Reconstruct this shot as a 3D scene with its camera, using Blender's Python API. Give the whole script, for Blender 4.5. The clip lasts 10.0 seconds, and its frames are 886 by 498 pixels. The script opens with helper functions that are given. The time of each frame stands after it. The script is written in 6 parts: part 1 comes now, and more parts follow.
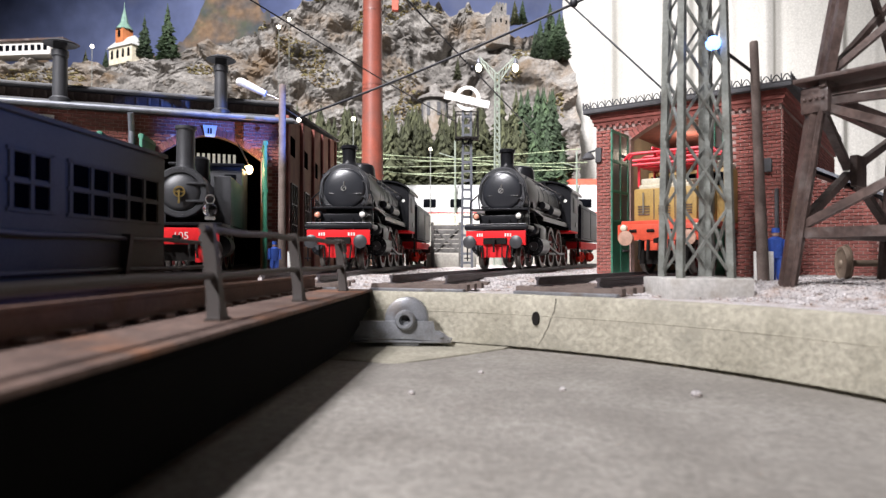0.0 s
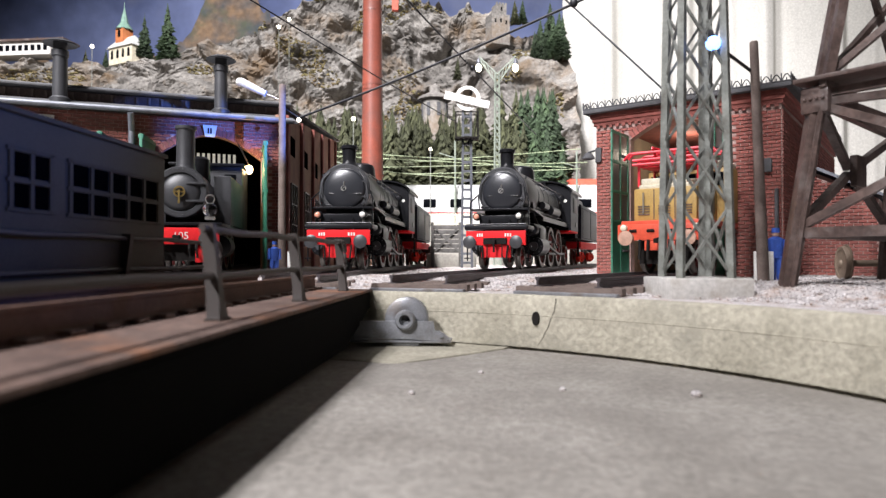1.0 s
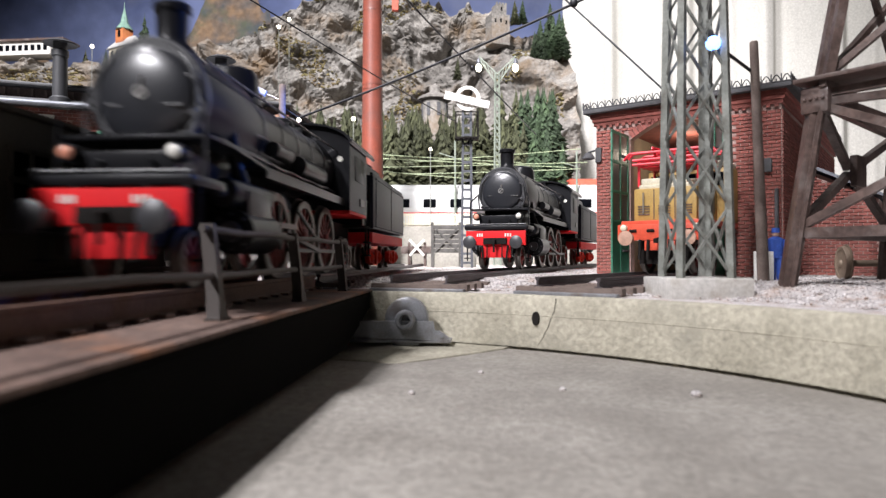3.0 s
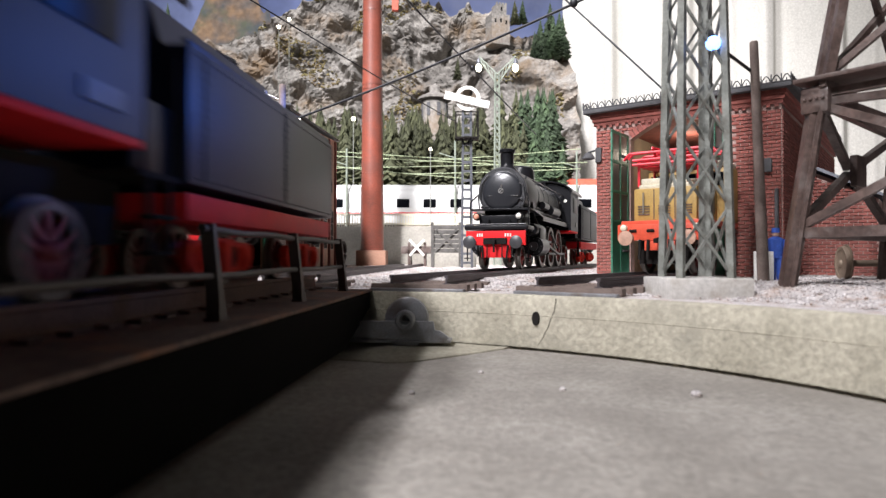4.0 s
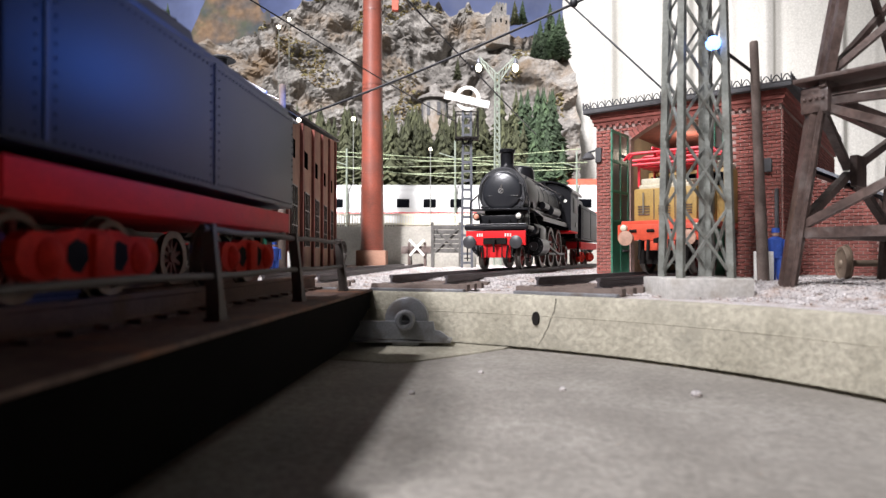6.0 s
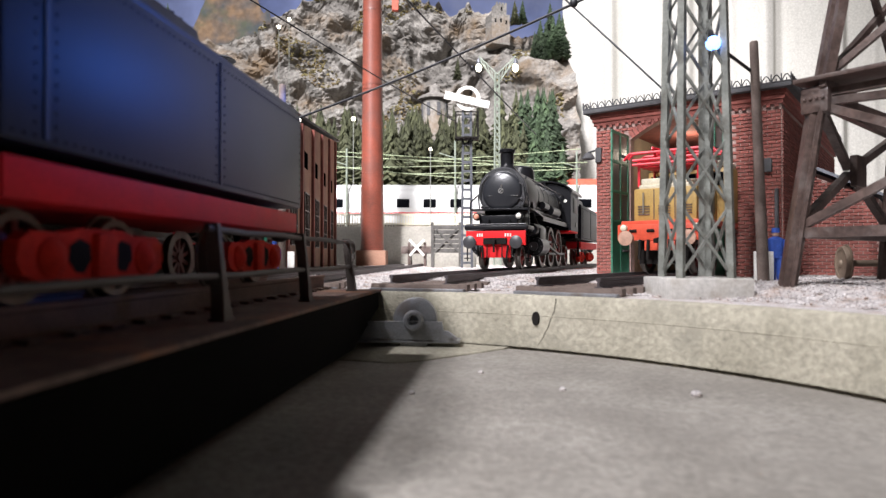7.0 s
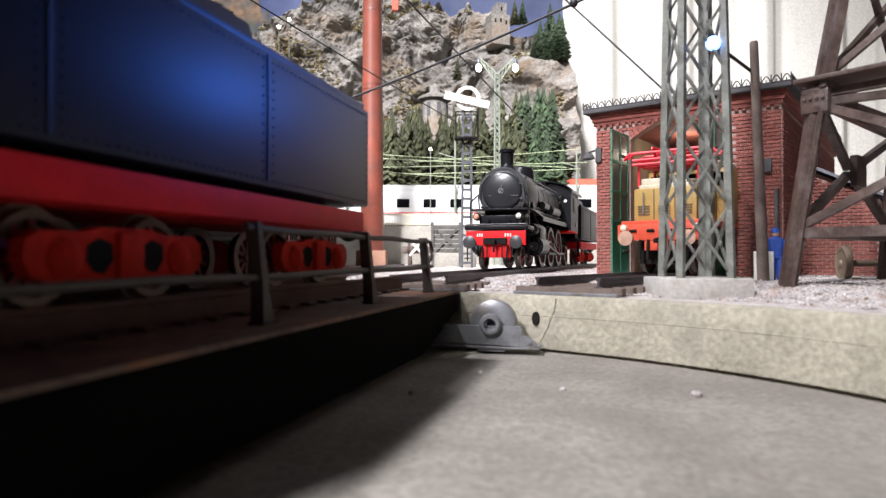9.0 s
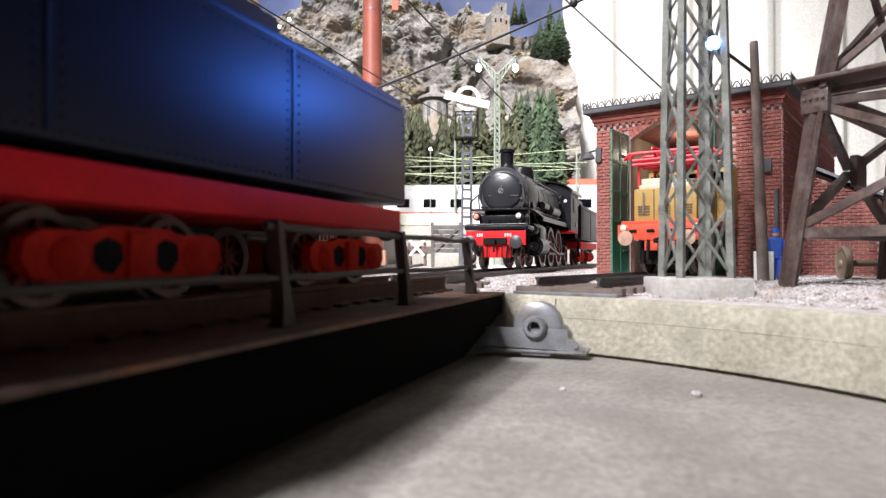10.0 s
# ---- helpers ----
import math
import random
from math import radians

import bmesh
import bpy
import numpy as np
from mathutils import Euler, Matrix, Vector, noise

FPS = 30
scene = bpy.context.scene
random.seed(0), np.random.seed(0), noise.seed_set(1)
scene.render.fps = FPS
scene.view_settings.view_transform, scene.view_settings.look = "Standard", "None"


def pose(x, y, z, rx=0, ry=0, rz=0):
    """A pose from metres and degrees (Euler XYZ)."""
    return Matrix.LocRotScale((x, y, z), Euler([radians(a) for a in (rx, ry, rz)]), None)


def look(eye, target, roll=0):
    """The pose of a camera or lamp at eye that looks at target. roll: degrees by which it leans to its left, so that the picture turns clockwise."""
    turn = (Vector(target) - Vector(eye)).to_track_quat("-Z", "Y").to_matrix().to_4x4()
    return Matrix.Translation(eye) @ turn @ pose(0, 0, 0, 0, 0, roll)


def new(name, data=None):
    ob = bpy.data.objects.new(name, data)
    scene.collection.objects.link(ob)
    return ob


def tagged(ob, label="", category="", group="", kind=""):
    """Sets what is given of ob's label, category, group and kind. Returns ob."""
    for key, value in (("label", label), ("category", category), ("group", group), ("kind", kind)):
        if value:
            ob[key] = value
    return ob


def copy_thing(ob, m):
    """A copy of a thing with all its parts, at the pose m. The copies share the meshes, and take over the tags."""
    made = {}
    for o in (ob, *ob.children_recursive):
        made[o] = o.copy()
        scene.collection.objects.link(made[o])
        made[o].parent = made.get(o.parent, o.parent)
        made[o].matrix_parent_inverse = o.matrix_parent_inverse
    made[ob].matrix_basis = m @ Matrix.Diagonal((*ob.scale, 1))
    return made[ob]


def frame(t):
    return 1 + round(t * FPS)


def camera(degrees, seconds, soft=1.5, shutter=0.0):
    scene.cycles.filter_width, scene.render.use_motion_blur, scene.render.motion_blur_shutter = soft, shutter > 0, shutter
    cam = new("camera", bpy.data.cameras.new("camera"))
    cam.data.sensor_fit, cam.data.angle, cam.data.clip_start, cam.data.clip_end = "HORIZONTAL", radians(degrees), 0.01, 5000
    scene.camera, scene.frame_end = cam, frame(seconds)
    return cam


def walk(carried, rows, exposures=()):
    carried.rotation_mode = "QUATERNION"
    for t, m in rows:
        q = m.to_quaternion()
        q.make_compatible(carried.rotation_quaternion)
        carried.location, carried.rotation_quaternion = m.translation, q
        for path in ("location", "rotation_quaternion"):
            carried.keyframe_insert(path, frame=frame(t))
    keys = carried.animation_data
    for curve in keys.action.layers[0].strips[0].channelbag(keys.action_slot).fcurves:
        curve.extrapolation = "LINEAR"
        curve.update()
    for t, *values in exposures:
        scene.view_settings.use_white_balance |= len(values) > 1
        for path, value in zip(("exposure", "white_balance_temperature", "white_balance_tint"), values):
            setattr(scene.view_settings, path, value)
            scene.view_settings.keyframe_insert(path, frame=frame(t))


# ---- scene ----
# Model railway yard round a turntable pit, scale 1:87. Builders work in centimetres (U turns them into metres).
U = 0.01
PIT = (-5.65, 5.05)      # centre of the turntable
RIM = 14.45              # radius of the pit
RAIL = 0.47              # top of the rails over the ground
cam = camera(68.6, 10.0, soft=1.3, shutter=0.6)
cam.data.dof.use_dof, cam.data.dof.focus_distance, cam.data.dof.aperture_fstop = True, 30 * U, 34
EYE = pose(0, 0, 1.0 * U, 90.7, 0, 0)
walk(cam, [(0.0, EYE), (10.0, EYE)], [(0.0, 0.28), (8.4, 0.28), (9.0, 0.35), (9.5, 0.44), (10.0, 0.54)])

# ---- light: hall spotlights from the front and over the layout, hall ambience ----
world = bpy.data.worlds.new("hall_air")
scene.world = world
world.use_nodes = True
world.node_tree.nodes["Background"].inputs[0].default_value = (0.80, 0.88, 1.0, 1)
world.node_tree.nodes["Background"].inputs[1].default_value = 0.08


def lamp(name, kind, eye, target, power, size, colour, cone=0):
    data = bpy.data.lights.new(name, kind)
    data.energy, data.color = power, colour
    if kind == "AREA":
        data.size = size * U
    else:
        data.shadow_soft_size = size * U
    if kind == "SPOT":
        data.spot_size, data.spot_blend = radians(cone), 0.8
    ob = new(name, data)
    ob.matrix_world = look([c * U for c in eye], [c * U for c in target])
    return tagged(ob, kind="structure")


lamp("hall_spotlight", "SPOT", (-81, -12, 150), (-2, 14, 0), 79, 4, (0.975, 0.955, 1.0), 52)
lamp("hall_front_light", "SPOT", (-90, -109, 126), (7, 27, 3), 172, 8, (0.975, 0.955, 1.0), 40)
# two unseen fills, added to brighten the rock face and the curtain
lamp("mountain_fill", "SPOT", (-40, -60, 130), (-20, 108, 26), 370, 8, (0.98, 0.955, 0.99), 58)
lamp("curtain_fill", "SPOT", (60, 10, 170), (58, 110, 20), 40, 8, (0.99, 0.965, 0.96), 52)
lamp("mast_blue_lamp", "SPOT", (6.25, 15.5, 6.2), (-2.4, 11.6, 6.5), 0.42, 0.12, (0.05, 0.2, 1.0), 60)
lamp("mast_blue_beam", "SPOT", (5.2, 17.5, 6.62), (-10.0, 28.8, 6.5), 3.8, 0.12, (0.08, 0.22, 1.0), 14)
lamp("shed_lamp", "POINT", (-8.55, 28.5, 4.95), (0, 0, 0), 0.009, 0.12, (1.0, 0.5, 0.2))
# added fill without a fixture, brightens the engine house interior
lamp("engine_house_fill", "POINT", (10.7, 28.4, 5.7), (0, 0, 0), 0.009, 0.2, (1.0, 0.84, 0.66))


# ---- materials ----
def mat(name, base, rough=0.6, metal=0.0, other=None, scale=3.0, fine=25.0, bump=0.15, spread=0.5, island=0.0, coat=0.0, third=None, spec=0.5, grit=0.35):
    """Two scales of noise over the colour and the relief; scale in waves per centimetre."""
    m = bpy.data.materials.new(name)
    m.use_nodes = True
    nt = m.node_tree
    bsdf = nt.nodes["Principled BSDF"]
    bsdf.inputs["Roughness"].default_value, bsdf.inputs["Metallic"].default_value = rough, metal
    bsdf.inputs["Coat Weight"].default_value = coat
    bsdf.inputs["Specular IOR Level"].default_value = spec
    co = nt.nodes.new("ShaderNodeTexCoord")
    n1, n2 = nt.nodes.new("ShaderNodeTexNoise"), nt.nodes.new("ShaderNodeTexNoise")
    n1.inputs["Scale"].default_value, n2.inputs["Scale"].default_value = scale / U, fine / U
    n1.inputs["Detail"].default_value, n2.inputs["Detail"].default_value = 5, 3
    for n in (n1, n2):
        nt.links.new(co.outputs["Object"], n.inputs["Vector"])
    ramp = nt.nodes.new("ShaderNodeValToRGB")
    other = other or [c * 0.6 for c in base]
    ramp.color_ramp.elements[0].position, ramp.color_ramp.elements[1].position = 0.5 - spread / 2, 0.5 + spread / 2
    ramp.color_ramp.elements[0].color, ramp.color_ramp.elements[1].color = (*other, 1), (*base, 1)
    nt.links.new(n1.outputs["Fac"], ramp.inputs["Fac"])
    mix = nt.nodes.new("ShaderNodeMix")
    mix.data_type, mix.blend_type = "RGBA", "OVERLAY"
    mix.inputs["Factor"].default_value = grit
    nt.links.new(ramp.outputs["Color"], mix.inputs["A"])
    nt.links.new(n2.outputs["Fac"], mix.inputs["B"])
    last = mix.outputs["Result"]
    if third:
        n3, r3, mx = nt.nodes.new("ShaderNodeTexNoise"), nt.nodes.new("ShaderNodeValToRGB"), nt.nodes.new("ShaderNodeMix")
        n3.inputs["Scale"].default_value, n3.inputs["Detail"].default_value, n3.inputs["Roughness"].default_value = 0.55 * scale / U, 8, 0.68
        nt.links.new(co.outputs["Object"], n3.inputs["Vector"])
        r3.color_ramp.elements[0].position, r3.color_ramp.elements[1].position = 0.5, 0.68
        nt.links.new(n3.outputs["Fac"], r3.inputs["Fac"])
        mx.data_type = "RGBA"
        mx.inputs["B"].default_value = (*third, 1)
        nt.links.new(r3.outputs["Color"], mx.inputs["Factor"])
        nt.links.new(last, mx.inputs["A"])
        last = mx.outputs["Result"]
    if island:
        geo = nt.nodes.new("ShaderNodeNewGeometry")
        info = nt.nodes.new("ShaderNodeObjectInfo")
        add = nt.nodes.new("ShaderNodeMath")
        add.operation = "ADD"
        nt.links.new(geo.outputs["Random Per Island"], add.inputs[0])
        nt.links.new(info.outputs["Random"], add.inputs[1])
        rng = nt.nodes.new("ShaderNodeMapRange")
        rng.inputs["From Max"].default_value = 2.0
        rng.inputs["To Min"].default_value, rng.inputs["To Max"].default_value = 1 - island, 1 + island
        nt.links.new(add.outputs[0], rng.inputs["Value"])
        mul = nt.nodes.new("ShaderNodeVectorMath")
        mul.operation = "SCALE"
        nt.links.new(last, mul.inputs[0])
        nt.links.new(rng.outputs["Result"], mul.inputs["Scale"])
        last = mul.outputs["Vector"]
    nt.links.new(last, bsdf.inputs["Base Color"])
    bp = nt.nodes.new("ShaderNodeBump")
    bp.inputs["Strength"].default_value, bp.inputs["Distance"].default_value = bump, 0.03 * U
    nt.links.new(n2.outputs["Fac"], bp.inputs["Height"])
    nt.links.new(bp.outputs["Normal"], bsdf.inputs["Normal"])
    return m


def glow(name, colour, power):
    m = mat(name, colour)
    bsdf = m.node_tree.nodes["Principled BSDF"]
    bsdf.inputs["Emission Color"].default_value = (*colour, 1)
    bsdf.inputs["Emission Strength"].default_value = power
    return m


def glassy(name, colour=(1, 1, 1), rough=0.05):
    m = bpy.data.materials.new(name)
    m.use_nodes = True
    b = m.node_tree.nodes["Principled BSDF"]
    b.inputs["Base Color"].default_value = (*colour, 1)
    b.inputs["Transmission Weight"].default_value, b.inputs["Roughness"].default_value = 1.0, rough
    return m


M = {
    "concrete": mat("concrete", (0.38, 0.352, 0.28), 0.9, other=(0.26, 0.24, 0.185), scale=0.8, fine=8, bump=1.0, third=(0.24, 0.225, 0.18), grit=0.5),
    "pit_floor": mat("pit_floor", (0.37, 0.345, 0.31), 0.85, other=(0.23, 0.21, 0.185), scale=0.5, fine=9, bump=0.7, third=(0.25, 0.23, 0.205), grit=0.55),
    # dark tone of the shadow line painted on the pit wall
    "crack": mat("shadow_line_tone", (0.13, 0.12, 0.095), 0.95, scale=3),
    "gravel": mat("gravel", (0.47, 0.445, 0.44), 0.95, other=(0.26, 0.235, 0.225), scale=3, fine=14, bump=1.0, island=0.6, third=(0.24, 0.17, 0.13), grit=0.7),
    "pale_concrete": mat("pale_concrete", (0.55, 0.53, 0.50), 0.9, other=(0.38, 0.365, 0.34), scale=1.5, fine=9, bump=0.5, third=(0.30, 0.27, 0.23)),
    "glow_pane": glow("self_lit_pane", (0.75, 0.72, 0.62), 0.45),
    "rust": mat("rusty_steel", (0.16, 0.085, 0.055), 0.75, other=(0.075, 0.042, 0.032), scale=1.2, fine=14, bump=0.3),
    "deck": mat("rusty_deck", (0.20, 0.135, 0.11), 0.85, other=(0.07, 0.042, 0.034), third=(0.30, 0.12, 0.05), scale=0.8, fine=7, bump=0.6, grit=0.7),
    "rail_steel": mat("rail_steel", (0.10, 0.085, 0.09), 0.5, 0.5, scale=4, fine=20),
    # near-black base carries the shade of the bridge side, against bounce light
    "girder": mat("shaded_girder", (0.0035, 0.0032, 0.003), 0.9, spec=0.05, other=(0.002, 0.002, 0.0018), scale=0.8),
    "handrail": mat("handrail_paint", (0.04, 0.033, 0.028), 0.6, other=(0.03, 0.019, 0.015), scale=2),
    "wheel_grey": mat("cast_grey", (0.30, 0.31, 0.33), 0.4, 0.4, other=(0.17, 0.17, 0.18), scale=1.6, third=(0.16, 0.13, 0.11)),
    "cabin": mat("grey_paint", (0.060, 0.054, 0.042), 0.65, spec=0.2, other=(0.046, 0.041, 0.032), scale=0.7, bump=0.05),
    "window_dark": mat("unlit_window", (0.0025, 0.0025, 0.003), 0.9, spec=0.0, scale=2, bump=0.0),
    # grey base stands for the reflection on the door glass
    "reflection_grey_pane": mat("reflection_grey_pane", (0.20, 0.22, 0.21), 0.25, other=(0.12, 0.13, 0.13), scale=1.5, bump=0.02),
    "dark_glass": mat("dark_glass", (0.003, 0.0035, 0.005), 0.35, spec=0.04, scale=2, bump=0.0),
    "black": mat("loco_black", (0.012, 0.0122, 0.0138), 0.29, other=(0.008, 0.008, 0.009), scale=2, bump=0.05, coat=0.0, spec=0.13),
    "tender": mat("tender_black", (0.0065, 0.0088, 0.020), 0.45, spec=0.22, other=(0.0045, 0.006, 0.013), scale=0.7, bump=0.02),
    "door_black": mat("smokebox_gloss", (0.022, 0.023, 0.027), 0.3, other=(0.017, 0.018, 0.021), scale=2, bump=0.03, coat=0.1),
    "dark_grey": mat("loco_grey", (0.044, 0.045, 0.048), 0.4, other=(0.027, 0.027, 0.03), scale=1.5),
    "red": mat("loco_red", (0.64, 0.018, 0.02), 0.55, spec=0.08, other=(0.48, 0.02, 0.025), scale=1.5, bump=0.05),
    "bogie_red": mat("bogie_red", (0.58, 0.03, 0.014), 0.7, spec=0.06, other=(0.36, 0.02, 0.012), scale=3),
    "orange_red": mat("engine_orange", (0.66, 0.085, 0.04), 0.45, scale=2, bump=0.05),
    "steel": mat("bright_steel", (0.62, 0.60, 0.57), 0.32, 0.85, scale=3, bump=0.05),
    "tyre_steel": mat("tyre_steel", (0.13, 0.118, 0.105), 0.4, 0.5, scale=3, bump=0.05),
    "rod_steel": mat("oily_steel", (0.022, 0.022, 0.022), 0.4, 0.3, scale=3, bump=0.05),
    "wheel_red": mat("wheel_red", (0.20, 0.014, 0.012), 0.6, scale=3),
    "old_wheel": mat("old_wheel", (0.33, 0.26, 0.19), 0.6, 0.3, other=(0.17, 0.12, 0.09), scale=2),
    "dull_tyre": mat("dull_tyre", (0.16, 0.12, 0.10), 0.5, 0.6, scale=3, bump=0.05),
    "brass": mat("brass", (0.65, 0.46, 0.16), 0.3, 0.9, scale=3, bump=0.05),
    "white": mat("white_paint", (0.64, 0.63, 0.60), 0.5, other=(0.52, 0.50, 0.46), scale=2, bump=0.05),
    "lens": mat("lamp_lens", (0.78, 0.76, 0.70), 0.15, scale=4, bump=0.02, coat=0.6),
    "amber_lens": mat("amber_lens", (0.70, 0.30, 0.20), 0.2, scale=4, bump=0.02, coat=0.6),
    "brick": mat("red_brick", (0.29, 0.088, 0.068), 0.8, other=(0.17, 0.05, 0.04), scale=3, fine=30, bump=0.4, island=0.35),
    "brick_dark": mat("sooty_brick", (0.25, 0.075, 0.058), 0.85, other=(0.14, 0.045, 0.036), scale=2, fine=25, bump=0.4, island=0.3),
    "mortar": mat("mortar", (0.42, 0.30, 0.27), 0.95, other=(0.24, 0.15, 0.13), scale=3),
    "brown_wall": mat("brown_plaster", (0.36, 0.20, 0.135), 0.85, other=(0.22, 0.115, 0.08), scale=0.8, grit=0.6),
    "inside": mat("ochre_interior", (0.34, 0.27, 0.19), 0.85, scale=1),
    "matt_black": mat("matt_black", (0.02, 0.018, 0.017), 0.95, scale=1, spec=0.05),
    "roof": mat("tar_roof", (0.085, 0.085, 0.09), 0.85, other=(0.05, 0.05, 0.052), scale=1.5),
    "zinc": mat("zinc_gutter", (0.22, 0.23, 0.26), 0.45, 0.4, scale=2),
    "green": mat("green_door", (0.035, 0.19, 0.115), 0.5, other=(0.02, 0.12, 0.07), scale=2, bump=0.1),
    "mast": mat("mast_paint", (0.29, 0.30, 0.27), 0.4, 0.3, third=(0.12, 0.11, 0.09), other=(0.16, 0.165, 0.15), scale=2.5, fine=14, bump=0.3),
    "signal_steel": mat("signal_steel", (0.10, 0.105, 0.12), 0.45, 0.4, scale=3),
    "pole_green": mat("pale_green_steel", (0.21, 0.24, 0.195), 0.5, scale=2),
    "wood": mat("weathered_wood", (0.17, 0.13, 0.11), 0.85, other=(0.09, 0.065, 0.055), scale=3, fine=20, bump=0.4),
    "gate_wood": mat("grey_gate_wood", (0.10, 0.095, 0.088), 0.85, other=(0.05, 0.047, 0.043), scale=3, fine=20, bump=0.4),
    "brown_steel": mat("brown_steel", (0.115, 0.078, 0.066), 0.42, other=(0.045, 0.03, 0.026), scale=1.6, fine=9, bump=0.5, grit=0.75, third=(0.15, 0.125, 0.115)),
    "chimney": mat("chimney_brick", (0.22, 0.055, 0.034), 0.36, other=(0.10, 0.034, 0.025), third=(0.12, 0.05, 0.04), scale=0.5, fine=8, bump=0.2),
    "ochre": mat("ochre_paint", (0.40, 0.26, 0.075), 0.5, other=(0.30, 0.19, 0.055), scale=1.5, bump=0.05),
    "cream": mat("cream_paint", (0.68, 0.62, 0.47), 0.5, scale=1.5, bump=0.05),
    "panto_red": mat("pantograph_red", (0.75, 0.04, 0.06), 0.4, scale=3, bump=0.05),
    "blue": mat("overall_blue", (0.03, 0.09, 0.42), 0.7, scale=4),
    "skin": mat("figure_pink", (0.48, 0.29, 0.21), 0.7, scale=4),
    "rock": mat("rock", (0.265, 0.25, 0.228), 0.95, other=(0.10, 0.092, 0.083), scale=0.2, fine=2.6, bump=1.0, spread=0.4, third=(0.155, 0.105, 0.06), grit=0.85),
    "fir": mat("fir_needles", (0.06, 0.064, 0.028), 0.9, other=(0.026, 0.03, 0.014), scale=1, fine=8, island=0.45),
    "fir_dark": mat("fir_needles_dark", (0.042, 0.068, 0.030), 0.9, other=(0.016, 0.028, 0.014), scale=1, fine=8, island=0.45),
    "bark": mat("bark", (0.12, 0.085, 0.06), 0.9, scale=2),
    "moss": mat("scenic_moss", (0.13, 0.12, 0.045), 0.95, other=(0.11, 0.07, 0.035), scale=0.6, fine=6, bump=1.0, island=0.4),
    "train_white": mat("train_white", (0.56, 0.56, 0.55), 0.4, other=(0.48, 0.48, 0.465), scale=0.4, bump=0.02),
    "terrace": mat("terrace_stone", (0.30, 0.285, 0.25), 0.9, third=(0.19, 0.175, 0.15), other=(0.20, 0.19, 0.165), scale=0.5, fine=6, bump=0.4),
    "curtain": mat("curtain_cloth", (0.53, 0.518, 0.48), 0.9, other=(0.48, 0.468, 0.43), scale=0.1, fine=4, bump=0.05),
    "sky": mat("painted_sky", (0.135, 0.165, 0.30), 0.9, other=(0.05, 0.068, 0.15), scale=0.05, fine=0.25, bump=0.0, spread=0.35, third=(0.115, 0.13, 0.20)),
    "far_hill": mat("painted_hill", (0.17, 0.11, 0.065), 0.95, other=(0.05, 0.06, 0.07), third=(0.07, 0.085, 0.05), scale=0.2, fine=0.7, bump=0.2, spread=0.3, grit=0.7),
    "wire": mat("wire", (0.03, 0.03, 0.035), 0.5, 0.3, scale=2),
    "wire_green": mat("copper_wire", (0.34, 0.40, 0.24), 0.5, scale=2),
    "hall": mat("hall_paint", (0.045, 0.045, 0.045), 0.9, scale=0.02, fine=0.3, bump=0.05),
    "orange_wall": mat("orange_plaster", (0.50, 0.17, 0.06), 0.7, scale=1.5),
    "roof_red": mat("red_tiles", (0.55, 0.09, 0.05), 0.7, scale=2),
    "spire": mat("copper_spire", (0.18, 0.30, 0.24), 0.6, scale=2),
    "bulb": glow("lit_bulb", (1.0, 0.90, 0.72), 7.0),
    "bulb_warm": glow("lit_shed_bulb", (1.0, 0.72, 0.38), 14.0),
    "bulb_blue": glow("lit_blue_bulb", (0.16, 0.34, 1.0), 4.5),
    "clear": glassy("clear_glass", (0.95, 0.97, 1.0)),
}


# ---- builders (centimetres) ----
def P(x, y, z, rx=0, ry=0, rz=0):
    return pose(x * U, y * U, z * U, rx, ry, rz)


def radial(a, r, z=0.0):
    """On the line that leaves the pit's centre at a degrees from the view axis, r cm out; +y points outwards."""
    return P(PIT[0] + r * math.sin(radians(a)), PIT[1] + r * math.cos(radians(a)), z, 0, 0, -a)


def bm_new():
    return bmesh.new()


def box(bm, x0, x1, y0, y1, z0, z1, bevel=0.0, m=None):
    vs = bmesh.ops.create_cube(bm, size=1.0)["verts"]
    for v in vs:
        v.co = Vector((x0 + (v.co.x + 0.5) * (x1 - x0), y0 + (v.co.y + 0.5) * (y1 - y0), z0 + (v.co.z + 0.5) * (z1 - z0)))
    if bevel:
        es = list({e for v in vs for e in v.link_edges})
        vs = bmesh.ops.bevel(bm, geom=es, offset=bevel, segments=2, affect="EDGES", profile=0.6)["verts"]
    if m is not None:
        for v in vs:
            v.co = m @ v.co
    return vs


def cyl(bm, a, b, r0, r1=None, seg=20):
    a, b = Vector(a), Vector(b)
    d = b - a
    m = Matrix.Translation((a + b) / 2) @ d.to_track_quat("Z", "Y").to_matrix().to_4x4()
    return bmesh.ops.create_cone(bm, cap_ends=True, segments=seg, radius1=r0, radius2=r0 if r1 is None else r1, depth=d.length, matrix=m)["verts"]


def lathe(bm, profile, seg=32, m=Matrix()):
    """Turns (radius, height) pairs round z."""
    rings = []
    for r, z in profile:
        rings.append([bm.verts.new(m @ Vector((r * math.cos(2 * math.pi * i / seg), r * math.sin(2 * math.pi * i / seg), z))) for i in range(seg)])
    for p, q in zip(rings, rings[1:]):
        for i in range(seg):
            bm.faces.new((p[i], p[(i + 1) % seg], q[(i + 1) % seg], q[i]))
    for ring, flip in ((rings[0], True), (rings[-1], False)):
        bm.faces.new(ring[::-1] if flip else ring)


def ball(bm, c, r, sub=2, squash=(1, 1, 1)):
    vs = bmesh.ops.create_icosphere(bm, subdivisions=sub, radius=r)["verts"]
    for v in vs:
        v.co = Vector((v.co.x * squash[0] + c[0], v.co.y * squash[1] + c[1], v.co.z * squash[2] + c[2]))


